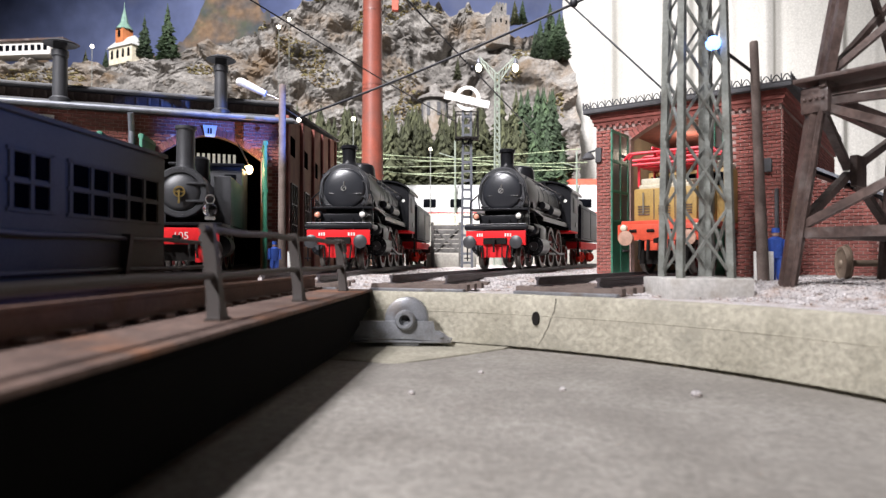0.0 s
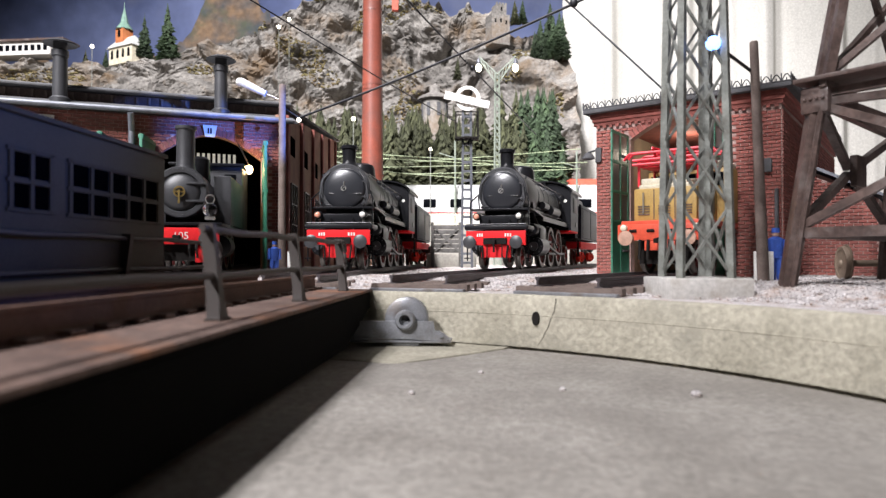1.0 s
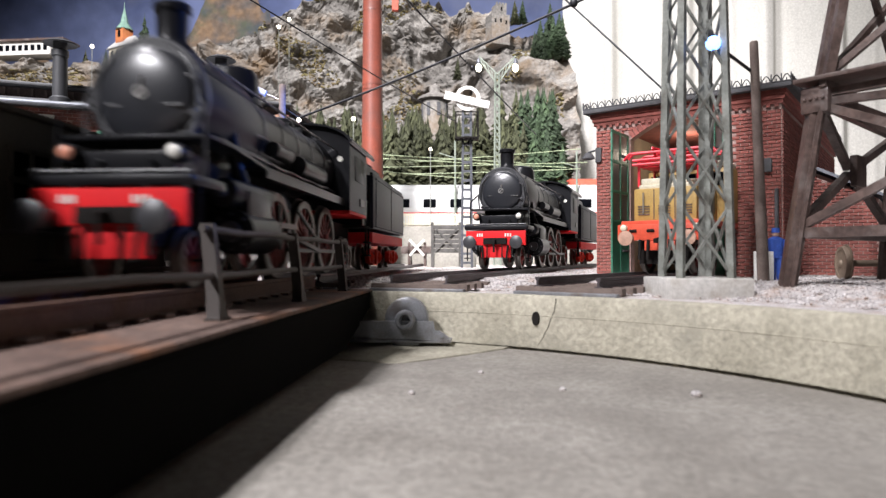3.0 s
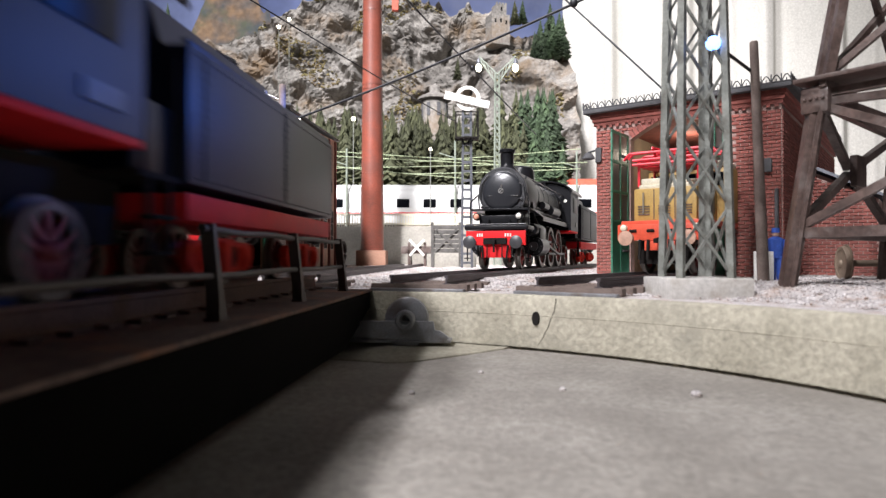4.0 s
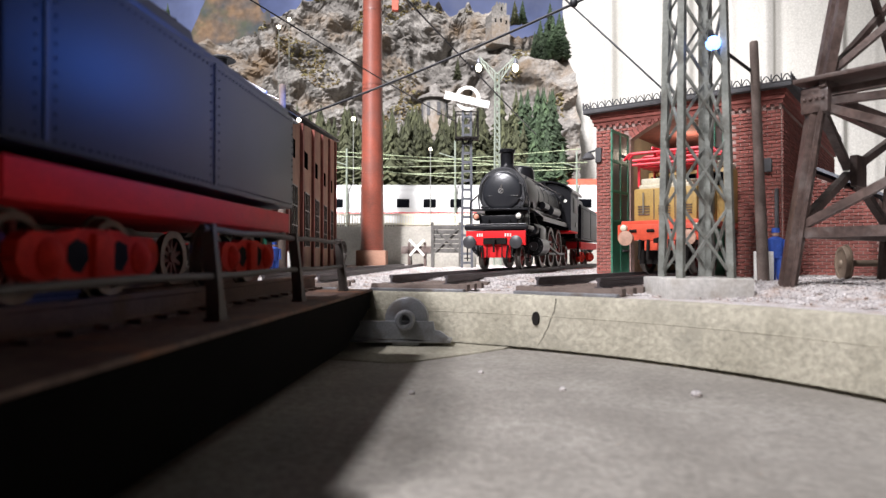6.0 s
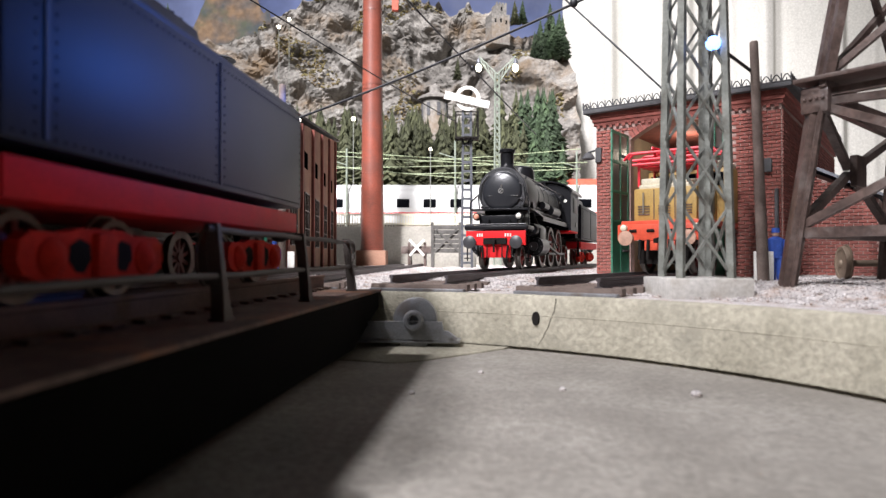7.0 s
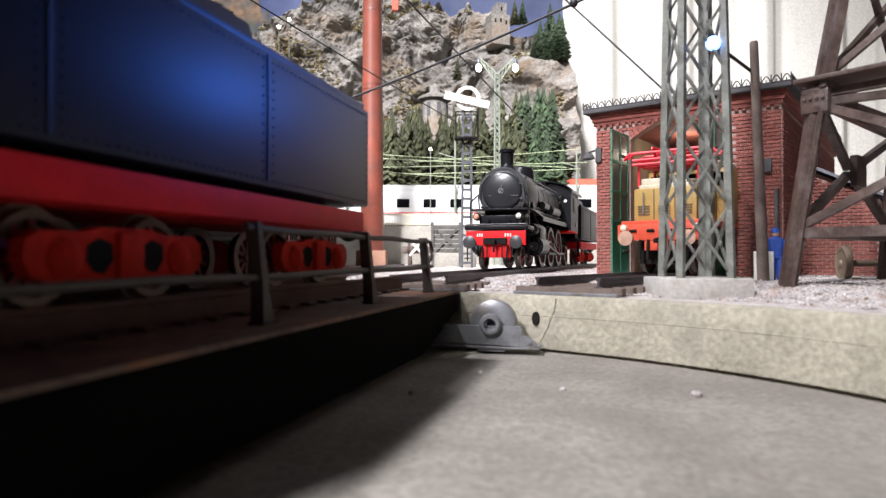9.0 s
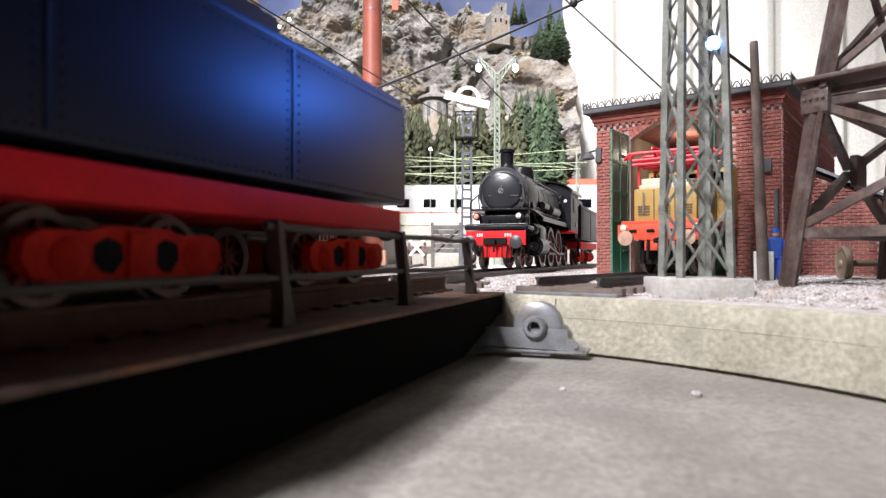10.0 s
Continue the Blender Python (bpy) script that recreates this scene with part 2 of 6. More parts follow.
def prism(bm, outline, y0, y1):
    """An outline of (x, z) pairs drawn out from y0 to y1."""
    a = [bm.verts.new((x, y0, z)) for x, z in outline]
    b = [bm.verts.new((x, y1, z)) for x, z in outline]
    bm.faces.new(a)
    bm.faces.new(b[::-1])
    n = len(a)
    for i in range(n):
        bm.faces.new((a[i], b[i], b[(i + 1) % n], a[(i + 1) % n]))


def beam(bm, a, b, w=0.1):
    """A square bar from a to b."""
    a, b = Vector(a), Vector(b)
    m = Matrix.Translation(a) @ (b - a).to_track_quat("Z", "Y").to_matrix().to_4x4()
    box(bm, -w / 2, w / 2, -w / 2, w / 2, 0, (b - a).length, 0, m)


def tube(bm, pts, r, seg=8):
    """A round bar along a line of points, in one skin."""
    rings = []
    for i, p in enumerate(pts):
        d = (pts[min(i + 1, len(pts) - 1)] - pts[max(i - 1, 0)]).normalized()
        q = d.to_track_quat("Z", "Y")
        rings.append([bm.verts.new(p + q @ Vector((r * math.cos(2 * math.pi * k / seg), r * math.sin(2 * math.pi * k / seg), 0))) for k in range(seg)])
    for a, b in zip(rings, rings[1:]):
        for k in range(seg):
            bm.faces.new((a[k], a[(k + 1) % seg], b[(k + 1) % seg], b[k]))
    bm.faces.new(rings[0][::-1])
    bm.faces.new(rings[-1])


def mesh_of(name, bm, material, smooth=40):
    bmesh.ops.recalc_face_normals(bm, faces=bm.faces)
    bmesh.ops.scale(bm, vec=(U, U, U), verts=bm.verts)
    me = bpy.data.meshes.new(name)
    bm.to_mesh(me)
    bm.free()
    me.materials.append(M[material])
    if smooth:
        me.shade_smooth()
        me.set_sharp_from_angle(angle=radians(smooth))
    return me


def part(name, bm, material, parent, label="", at=None, smooth=40):
    ob = new(name, mesh_of(name, bm, material, smooth))
    ob.parent = parent
    if at is not None:
        ob.matrix_basis = at
    return tagged(ob, label)


def thing(name, at, label, category, group=""):
    ob = new(name)
    ob.empty_display_size = U
    ob.matrix_basis = at
    return tagged(ob, label, category, group)


def solid(name, bm, material, label="", category="", kind="", at=None, group="", smooth=40):
    ob = new(name, mesh_of(name, bm, material, smooth))
    if at is not None:
        ob.matrix_basis = at
    return tagged(ob, label, category, group, kind)


def arch(x0, x1, z0, z1, rise, n=10):
    """Outline of an opening with a flat segmental head."""
    pts = [(x1, z0), (x1, z1 - rise)]
    for i in range(1, n):
        f = i / n
        pts.append((x1 + (x0 - x1) * f, z1 - rise + rise * math.sin(math.pi * f)))
    return pts + [(x0, z1 - rise), (x0, z0)]


# ---- setting: ground, pit, hall ----
def build_ground():
    bm = bm_new()
    radii = [RIM, 14.9, 15.6, 16.4, 17.2, 18.2, 19.5, 21, 23, 26, 30, 35, 42, 55, 80, 140, 400]
    seg = 240
    rings = []
    for k, r in enumerate(radii):
        base = 0.0 if r < 16 else min(0.27, (r - 16) * 0.13)
        ring = []
        for i in range(seg):
            a = 2 * math.pi * i / seg
            x, y = PIT[0] + r * math.sin(a), PIT[1] + r * math.cos(a)
            z = base + (0.05 * noise.noise((x * 1.3, y * 1.3, 0)) if k > 1 else 0)
            ring.append(bm.verts.new((x, y, z)))
        rings.append(ring)
    for p, q in zip(rings, rings[1:]):
        for i in range(seg):
            bm.faces.new((p[i], p[(i + 1) % seg], q[(i + 1) % seg], q[i]))
    solid("ground", bm, "gravel", "pale grey ballast and dusty yard ground", "ground", "structure")

    bm = bm_new()
    lathe_open(bm, [(RIM + 0.02, 0.012), (RIM - 0.06, 0.0), (RIM - 0.13, -0.07), (RIM - 0.172, -0.5), (RIM - 0.182, -0.508), (RIM - 0.182, -0.522),
                    (RIM - 0.175, -0.532), (RIM - 0.25, -1.32), (RIM - 0.245, -1.35), (RIM - 0.14, -1.352), (RIM - 0.14, -1.7)], 240)
    solid("wall_pit", bm, "concrete", "weathered concrete wall of the turntable pit", "pit wall", "structure", P(PIT[0], PIT[1], 0))
    bm = bm_new()
    lathe(bm, [(RIM + 0.6, -2.1), (RIM + 0.6, -1.68), (RIM - 0.35, -1.68), (RIM - 0.35, -1.43), (RIM - 0.39, -1.4), (0.01, -1.4)], 200)
    solid("floor", bm, "pit_floor", "dusty grey concrete floor of the turntable pit", "floor", "structure", P(PIT[0], PIT[1], 0))
    # raised slab under the bridge's wheels, ending in a rounded corner
    bm = bm_new()
    inner, outer, n = RIM - 3.9, RIM - 0.33, 90
    rows = []
    for i in range(n + 1):
        a = radians(-75 + 106.5 * i / n)
        tail = max(0.0, 1 - (n - i) / 6.0)
        ri = inner + (outer - inner - 0.25) * tail ** 2
        prof = [(outer + 0.01, -1.66), (outer + 0.01, -1.375), (outer - 0.03, -1.358), (ri + 0.08, -1.36), (ri + 0.02, -1.375), (ri, -1.41)]
        rows.append([bm.verts.new((r * math.sin(a), r * math.cos(a), z)) for r, z in prof])
    for p, q in zip(rows, rows[1:]):
        for k in range(len(p) - 1):
            bm.faces.new((p[k], q[k], q[k + 1], p[k + 1]))
    bm.faces.new(rows[-1])
    bm.faces.new(rows[0][::-1])
    solid("trim", bm, "concrete", "yellowish concrete slab along the pit wall", "slab", "structure", P(PIT[0], PIT[1], 0))
    # a fine dark strip that paints a slanting shadow down the pit wall
    bm = bm_new()
    rng = random.Random(4)
    prev = None
    for i in range(15):
        z = -0.06 - 1.22 * i / 14
        a = radians(36.6 - 1.9 * (i / 14) ** 1.6 + rng.uniform(-0.06, 0.06))
        r = RIM - 0.14 - 0.11 * (i / 14)
        w = 0.018 + 0.012 * rng.random()
        cur = [bm.verts.new((r * math.sin(a) + dx * math.cos(a), r * math.cos(a) - dx * math.sin(a) + dy, z)) for dx, dy in ((-w, 0.04), (0, -0.012), (w, 0.04))]
        if prev:
            for k in range(2):
                bm.faces.new((prev[k], prev[k + 1], cur[k + 1], cur[k]))
        prev = cur
    solid("wall_shadow_line", bm, "crack", "thin dark strip in place of a slanting shadow on the pit wall", "crack", "structure", P(PIT[0], PIT[1], 0))


def lathe_open(bm, profile, seg):
    rings = [[bm.verts.new((r * math.cos(2 * math.pi * i / seg), r * math.sin(2 * math.pi * i / seg), z)) for i in range(seg)] for r, z in profile]
    for p, q in zip(rings, rings[1:]):
        for i in range(seg):
            bm.faces.new((p[i], p[(i + 1) % seg], q[(i + 1) % seg], q[i]))


def build_hall():
    bm = bm_new()
    for x0, x1, y0, y1 in ((-330, -320, -260, 330), (320, 330, -260, 330), (-330, 330, -260, -250), (-330, 330, 320, 330)):
        box(bm, x0, x1, y0, y1, -90, 260)
    solid("wall_hall", bm, "hall", "plain grey walls of the exhibition hall", "wall", "structure")
    bm = bm_new()
    box(bm, -330, 330, -260, 330, 260, 266)
    solid("ceiling", bm, "hall", "plain ceiling of the exhibition hall", "ceiling", "structure")


def stones(name, count, place, size, material, label):
    """Loose stones as one object of many small lumps."""
    rng = random.Random(5)
    verts, faces = [], []
    oct_v = [(1, 0, 0), (-1, 0, 0), (0, 1, 0), (0, -1, 0), (0, 0, 1), (0, 0, -0.6)]
    oct_f = [(0, 2, 4), (2, 1, 4), (1, 3, 4), (3, 0, 4), (2, 0, 5), (1, 2, 5), (3, 1, 5), (0, 3, 5)]
    for _ in range(count):
        x, y, z = place(rng)
        s, a = size * rng.uniform(0.5, 1.4), rng.uniform(0, 6.28)
        b = len(verts)
        for v in oct_v:
            vx, vy = v[0] * math.cos(a) - v[1] * math.sin(a), v[0] * math.sin(a) + v[1] * math.cos(a)
            verts.append(((x + vx * s * rng.uniform(0.7, 1.2)) * U, (y + vy * s * rng.uniform(0.7, 1.2)) * U, (z + v[2] * s * rng.uniform(0.5, 1.0)) * U))
        faces += [tuple(b + i for i in f) for f in oct_f]
    me = bpy.data.meshes.new(name)
    me.from_pydata(verts, [], faces)
    me.materials.append(M[material])
    return tagged(new(name, me), label, kind="stuff")


TRACKS = (-26.0, -10.8, 4.0, 19.6, 37.0)


def build_tracks():
    for k, a in enumerate(TRACKS):
        far = (34, 46, 48, 58, 38)[k]
        t = thing("track", radial(a, 0), "dark weathered rails on sleepers half buried in ballast", "track", "tracks round the turntable")
        for s in (-1, 1):
            bm = bm_new()
            x = s * 0.86
            prism(bm, [(x - 0.11, 0.2), (x + 0.11, 0.2), (x + 0.11, 0.235), (x + 0.03, 0.26), (x + 0.03, 0.38), (x + 0.065, 0.40), (x + 0.065, 0.47),
                       (x - 0.065, 0.47), (x - 0.065, 0.40), (x - 0.03, 0.38), (x - 0.03, 0.26), (x - 0.11, 0.235)], RIM + 0.25, far)
            part("rail", bm, "rail_steel", t, smooth=0)
        r, me = RIM + 0.35, None
        while r < min(far, 42):
            if me is None:
                bm = bm_new()
                box(bm, -1.5, 1.5, -0.14, 0.14, 0.02, 0.215, 0.02)
                ob = part("sleeper", bm, "wood", t, "brown wooden sleeper", P(0, r, 0))
                me = ob.data
            else:
                ob = new("sleeper", me)
                ob.parent = t
                ob.matrix_basis = P(0, r, 0)
            r += 0.72
        bm = bm_new()
        box(bm, -1.45, 1.45, RIM - 0.02, RIM + 0.32, 0.0, 0.09, 0.02)
        part("end_plate", bm, "wheel_grey", t, "flat grey steel end plate on the pit rim")


# ---- the turntable bridge ----
def build_bridge():
    t = thing("turntable_bridge", radial(4.0, 0), "rusty turntable bridge with handrails and a grey control cabin", "turntable")
    R = RIM - 0.25
    w = 2.6
    bm = bm_new()
    box(bm, -w, w, -R, R, -0.01, 0.06, 0.02)
    part("deck", bm, "deck", t, "rust-brown dusty deck")
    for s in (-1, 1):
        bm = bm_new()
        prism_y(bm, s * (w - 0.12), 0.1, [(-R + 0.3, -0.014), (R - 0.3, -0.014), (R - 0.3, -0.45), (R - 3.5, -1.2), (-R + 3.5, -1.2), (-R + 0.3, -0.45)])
        part("girder", bm, "girder", t, "steel side girder with its shade in the near-black colour")
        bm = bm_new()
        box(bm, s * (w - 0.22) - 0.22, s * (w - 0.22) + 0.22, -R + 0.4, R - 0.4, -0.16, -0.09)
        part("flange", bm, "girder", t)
        bm = bm_new()
        x = s * 0.86
        prism(bm, [(x - 0.11, 0.06), (x + 0.11, 0.06), (x + 0.03, 0.13), (x + 0.03, 0.38), (x + 0.065, 0.40), (x + 0.065, 0.47),
                   (x - 0.065, 0.47), (x - 0.065, 0.40), (x - 0.03, 0.38), (x - 0.03, 0.13)], -R, R)
        part("rail", bm, "rust", t, smooth=0)
        # handrail: posts with feet, two round rails
        ys = [4.75, 8.95, 13.15]
        for y in [v for v in ys if abs(v) > 4]:
            bm = bm_new()
            xo = s * 1.98
            prism_y(bm, xo, 0.10, [(y - 0.17, 0.06), (y + 0.17, 0.06), (y + 0.09, 0.45), (y + 0.06, 1.5), (y - 0.06, 1.5), (y - 0.09, 0.45)])
            box(bm, xo - 0.12, xo + 0.12, y - 0.2, y + 0.2, 0.06, 0.1)
            for v in bm.verts:
                v.co.x -= s * 0.11 * (v.co.z - 0.06)
            part("handrail_post", bm, "handrail", t)
        for z in (0.74, 1.42):
            bm = bm_new()
            start = ys[0] - (0.25 if z > 1 else 7.5)
            pts = [Vector((s * (2.0 - 0.11 * z), start + (R - 0.55 - start) * k / 12, z - 0.03 * math.sin(math.pi * k / 4) ** 2)) for k in range(13)]
            if z > 1:
                pts += [Vector((s * 1.85, R - 0.55 + 0.27 * math.sin(math.pi * k / 8), 1.15 + 0.27 * math.cos(math.pi * k / 8))) for k in range(1, 9)]
            tube(bm, pts, 0.055, 10)
            part("handrail_bar", bm, "handrail", t)
        # running wheels in their brackets, at both ends
        for e in (-1, 1):
            y = e * (R - 1.4)
            bm = bm_new()
            hx = w + 1.2
            m = Matrix.Translation((s * hx, y, -0.66)) @ Matrix.Rotation(radians(90), 4, "X")
            lathe(bm, [(0.10, -0.22), (0.54, -0.22), (0.58, -0.18), (0.58, 0.16), (0.52, 0.2), (0.24, 0.2), (0.24, 0.3), (0.13, 0.3), (0.13, 0.1)], 32, m)
            part("running_wheel", bm, "wheel_grey", t, "grey cast running wheel")
            bm = bm_new()
            xo = [s * q for q in (w - 0.5, hx + 1.1, hx + 1.15, hx + 0.92, hx + 0.78, hx + 0.74, w - 0.5)]
            prism(bm, list(zip(xo, (-1.12, -1.2, -1.12, -0.95, -0.93, -0.7, -0.7))), y - 0.42, y - 0.28)
            box(bm, min(s * (w - 0.3), s * (hx + 1.2)), max(s * (w - 0.3), s * (hx + 1.2)), y - 0.44, y + 0.35, -1.26, -1.2, 0.015)
            box(bm, min(s * (hx - 0.35), s * (hx + 0.35)), max(s * (hx - 0.35), s * (hx + 0.35)), y - 0.38, y + 0.3, -1.34, -1.26, 0.02)
            bx = s * (hx + 0.95)
            cyl(bm, (bx, y - 0.47, -1.06), (bx, y - 0.42, -1.06), 0.06, seg=8)
            m = Matrix.Translation((s * hx, y - 0.42, -0.66)) @ Matrix.Rotation(radians(90), 4, "X")
            ring = bm_new()
            lathe_open(ring, [(0.13, 0.0), (0.27, 0.0), (0.27, 0.1), (0.22, 0.16), (0.15, 0.16), (0.13, 0.0)], 24)
            for v in ring.verts:
                v.co = m @ v.co
            part("hub_ring", ring, "wheel_grey", t, "round bearing ring")
            part("wheel_bracket", bm, "wheel_grey", t, "pale grey wheel bracket")
    # sleepers along the bridge
    bm = bm_new()
    box(bm, -1.12, 1.12, -0.14, 0.14, 0.05, 0.12, 0.015)
    first = part("bridge_sleeper", bm, "deck", t, at=P(0, -R + 0.5, 0))
    for i in range(1, 38):
        ob = new("bridge_sleeper", first.data)
        ob.parent = t
        ob.matrix_basis = P(0, -R + 0.5 + i * 0.75, 0)
    # control cabin beside the track on the far side
    x0, x1, y0, y1, z0, z1 = -4.6, -1.95, -2.0, 10.8, 0.3, 3.42
    cab = bm_new()
    box(cab, x0, x1, y0, y1, z0, z1, 0.05)
    box(cab, x0 - 0.06, x1 + 0.06, y0 - 0.06, y1 + 0.06, z1, z1 + 0.1, 0.03)
    body = part("cabin", cab, "cabin", t, "matt grey cabin wall")
    for yc, cols, pitch in ((8.82, 5, 0.66), (6.12, 2, 0.5), (3.4, 5, 0.66)):
        span = cols * pitch
        for c in range(cols):
            for r in range(2):
                y = yc - span / 2 + (c + 0.5) * pitch
                z = 1.83 + r * 0.53
                bm = bm_new()
                box(bm, x1 - 0.04, x1 + 0.005, y - pitch * 0.38, y + pitch * 0.38, z, z + 0.42)
                part("window_pane", bm, "window_dark", body, "dark window pane", smooth=0)
        bm = bm_new()
        for z in (1.76, 2.26, 2.79):
            box(bm, x1, x1 + 0.03, yc - span / 2 - 0.1, yc + span / 2 + 0.1, z, z + 0.07)
        for c in range(cols + 1):
            y = yc - span / 2 + c * pitch
            box(bm, x1, x1 + 0.03, y - 0.05, y + 0.05, 1.76, 2.86)
        part("window_frame", bm, "cabin", body, smooth=0)
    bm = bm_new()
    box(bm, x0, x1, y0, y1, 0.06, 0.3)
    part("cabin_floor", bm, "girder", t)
    return t


def prism_y(bm, x, half, outline):
    """An outline of (y, z) pairs, 2 * half thick about x."""
    a = [bm.verts.new((x - half, y, z)) for y, z in outline]
    b = [bm.verts.new((x + half, y, z)) for y, z in outline]
    bm.faces.new(a)
    bm.faces.new(b[::-1])
    n = len(a)
    for i in range(n):
        bm.faces.new((a[i], b[i], b[(i + 1) % n], a[(i + 1) % n]))


# ---- steam locomotive with tender; origin on the rail head under its lamps, +y runs back along the train ----
def spoked_wheel(parent, at, r, spokes, rim, centre, meshes):
    """A tyre with its flange, and under it a hub and single spokes; the axle lies along x."""
    turn = Matrix.Rotation(radians(90), 4, "Y")
    key = (r, spokes, rim)
    if key not in meshes:
        bm = bm_new()
        lathe_open(bm, [(r * 0.80, -0.07), (r * 0.98, -0.07), (r, -0.03), (r, 0.08), (r + 0.06, 0.08), (r + 0.06, 0.12), (r * 0.8, 0.12), (r * 0.8, -0.07)], 32)
        hub = bm_new()
        lathe(hub, [(r * 0.1, -0.13), (r * 0.16, -0.12), (r * 0.22, -0.08), (r * 0.22, 0.1)], 16)
        spoke = bm_new()
        beam(spoke, (r * 0.18, 0, 0.02), (r * 0.83, 0, 0.02), 0.085)
        for b in (bm, hub, spoke):
            for v in b.verts:
                v.co = turn @ v.co
        meshes[key] = (mesh_of("wheel", bm, rim), mesh_of("hub", hub, centre), mesh_of("spoke", spoke, centre, 0))
    tyre, hub, spoke = meshes[key]
    w = new("wheel", tyre)
    w.parent = parent
    w.matrix_basis = at
    new("hub", hub).parent = w
    for k in range(spokes):
        ob = new("spoke", spoke)
        ob.parent = w
        ob.matrix_basis = pose(0, 0, 0, 360 * k / spokes)
    return w


def wheelset(t, y, r, spokes, meshes, rim="tyre_steel"):
    for s in (-1, 1):
        spoked_wheel(t, P(s * 0.84, y, r, 0, 0, 180 if s > 0 else 0), r, spokes, rim, "wheel_red", meshes)


def bars_text(bm, x, y, z, w, h, n):
    """Unreadable number: short upright bars."""
    for i in range(n):
        xx = x + i * w / n
        box(bm, xx, xx + w / n * 0.6, y - 0.012, y, z, z + h)


def lettering(body, size, material, parent, m, label=""):
    cu = bpy.data.curves.new("number", "FONT")
    cu.body, cu.size, cu.extrude = body, size * U, 0.004 * U
    cu.align_x = "CENTER"
    tmp = new("number", cu)
    me = bpy.data.meshes.new_from_object(tmp.evaluated_get(bpy.context.evaluated_depsgraph_get()))
    bpy.data.objects.remove(tmp)
    me.materials.append(M[material])
    ob = new("number", me)
    ob.parent = parent
    ob.matrix_basis = m
    return tagged(ob, label)


def build_steam_loco():
    t = thing("steam_locomotive", P(0, 0, 0), "black steam locomotive with red buffer beam and tender", "locomotive", "black steam locomotives")
    meshes = {}
    # smokebox and door
    zc = 3.36
    rot = Matrix.Translation((0, 0.28, zc)) @ Matrix.Rotation(radians(-90), 4, "X")
    bm = bm_new()
    lathe(bm, [(0.98, 0.55), (1.05, 0.58), (1.07, 0.64), (1.07, 3.1), (1.0, 3.14)], 48, rot)
    for i in range(40):
        a = 2 * math.pi * i / 40
        ball(bm, (0.99 * math.cos(a), 0.79, zc + 0.99 * math.sin(a)), 0.022, 1)
    part("smokebox", bm, "black", t)
    bm = bm_new()
    prof = [(0.89, 0.56), (0.88, 0.50)] + [(0.86 * math.cos(x * 0.19), 0.49 - 0.20 * math.sin(x * 0.19)) for x in range(9)]
    lathe(bm, prof[::-1], 40, rot)
    front = bm_new()
    lathe_open(front, [(0.88, 0.545), (0.89, 0.52), (1.04, 0.52), (1.08, 0.56), (1.08, 0.7)], 48)
    for v in front.verts:
        v.co = rot @ v.co
    part("smokebox_ring", front, "dark_grey", t, "matt grey riveted ring")
    d = part("smokebox_door", bm, "door_black", t, "glossy domed smokebox door")
    bm = bm_new()
    cyl(bm, (-0.62, 0.62, zc - 0.2), (0.74, 0.62, zc - 0.2), 0.022, seg=8)
    for x in (-0.55, 0.55):
        cyl(bm, (x, 0.62, zc - 0.2), (x, 0.76, zc - 0.2), 0.02, seg=8)
    part("grab_rail", bm, "rod_steel", d)
    bm = bm_new()
    m = Matrix.Translation((0, 0.57, zc + 0.02)) @ Matrix.Rotation(radians(-90), 4, "X")
    lathe_open(bm, [(0.085, -0.02), (0.115, -0.02), (0.115, 0.02), (0.085, 0.02), (0.085, -0.02)], 16)
    for v in bm.verts:
        v.co = m @ v.co
    beam(bm, (-0.09, 0.56, zc - 0.06), (0.09, 0.56, zc + 0.1), 0.035)
    beam(bm, (0.01, 0.56, zc + 0.16), (0.03, 0.58, zc + 0.3), 0.04)
    part("door_wheel", bm, "steel", d)
    for z in (-0.32, 0.32):
        bm = bm_new()
        box(bm, 0.25, 0.95, 0.71, 0.76, zc + z - 0.03, zc + z + 0.03, 0.01)
        cyl(bm, (0.88, 0.74, zc + z - 0.08), (0.88, 0.74, zc + z + 0.08), 0.04, seg=10)
        part("hinge", bm, "dark_grey", d)
    # boiler, bands, firebox
    bm = bm_new()
    lathe(bm, [(0.94, 3.1), (0.94, 9.3), (0.98, 9.4), (0.98, 11.6)], 48, rot)
    part("boiler", bm, "black", t)
    for y in (3.9, 5.2, 6.5, 7.8, 9.2):
        bm = bm_new()
        lathe_open(bm, [(0.945, y - 0.05), (0.962, y - 0.05), (0.962, y + 0.05), (0.945, y + 0.05)], 48)
        for v in bm.verts:
            v.co = rot @ v.co
        part("boiler_band", bm, "dark_grey", t)
    bm = bm_new()
    lathe(bm, [(0.50, 4.30), (0.42, 4.45), (0.31, 4.55), (0.28, 4.68), (0.30, 5.14), (0.35, 5.18), (0.35, 5.3), (0.31, 5.33), (0.25, 5.33), (0.23, 4.9)], 28,
          Matrix.Translation((0, 1.7, 0)))
    part("chimney", bm, "black", t)
    bm = bm_new()
    lathe(bm, [(0.70, 4.05), (0.64, 4.2), (0.60, 4.7), (0.53, 4.86), (0.33, 4.95), (0.02, 4.98)], 28, Matrix.Translation((0, 4.6, 0)))
    part("dome", bm, "black", t)
    bm = bm_new()
    lathe(bm, [(0.35, 4.1), (0.32, 4.45), (0.2, 4.55), (0.02, 4.57)], 20, Matrix.Translation((0, 8.3, 0)))
    part("sand_dome", bm, "black", t)
    # running boards, front deck, buffer beam
    bm = bm_new()
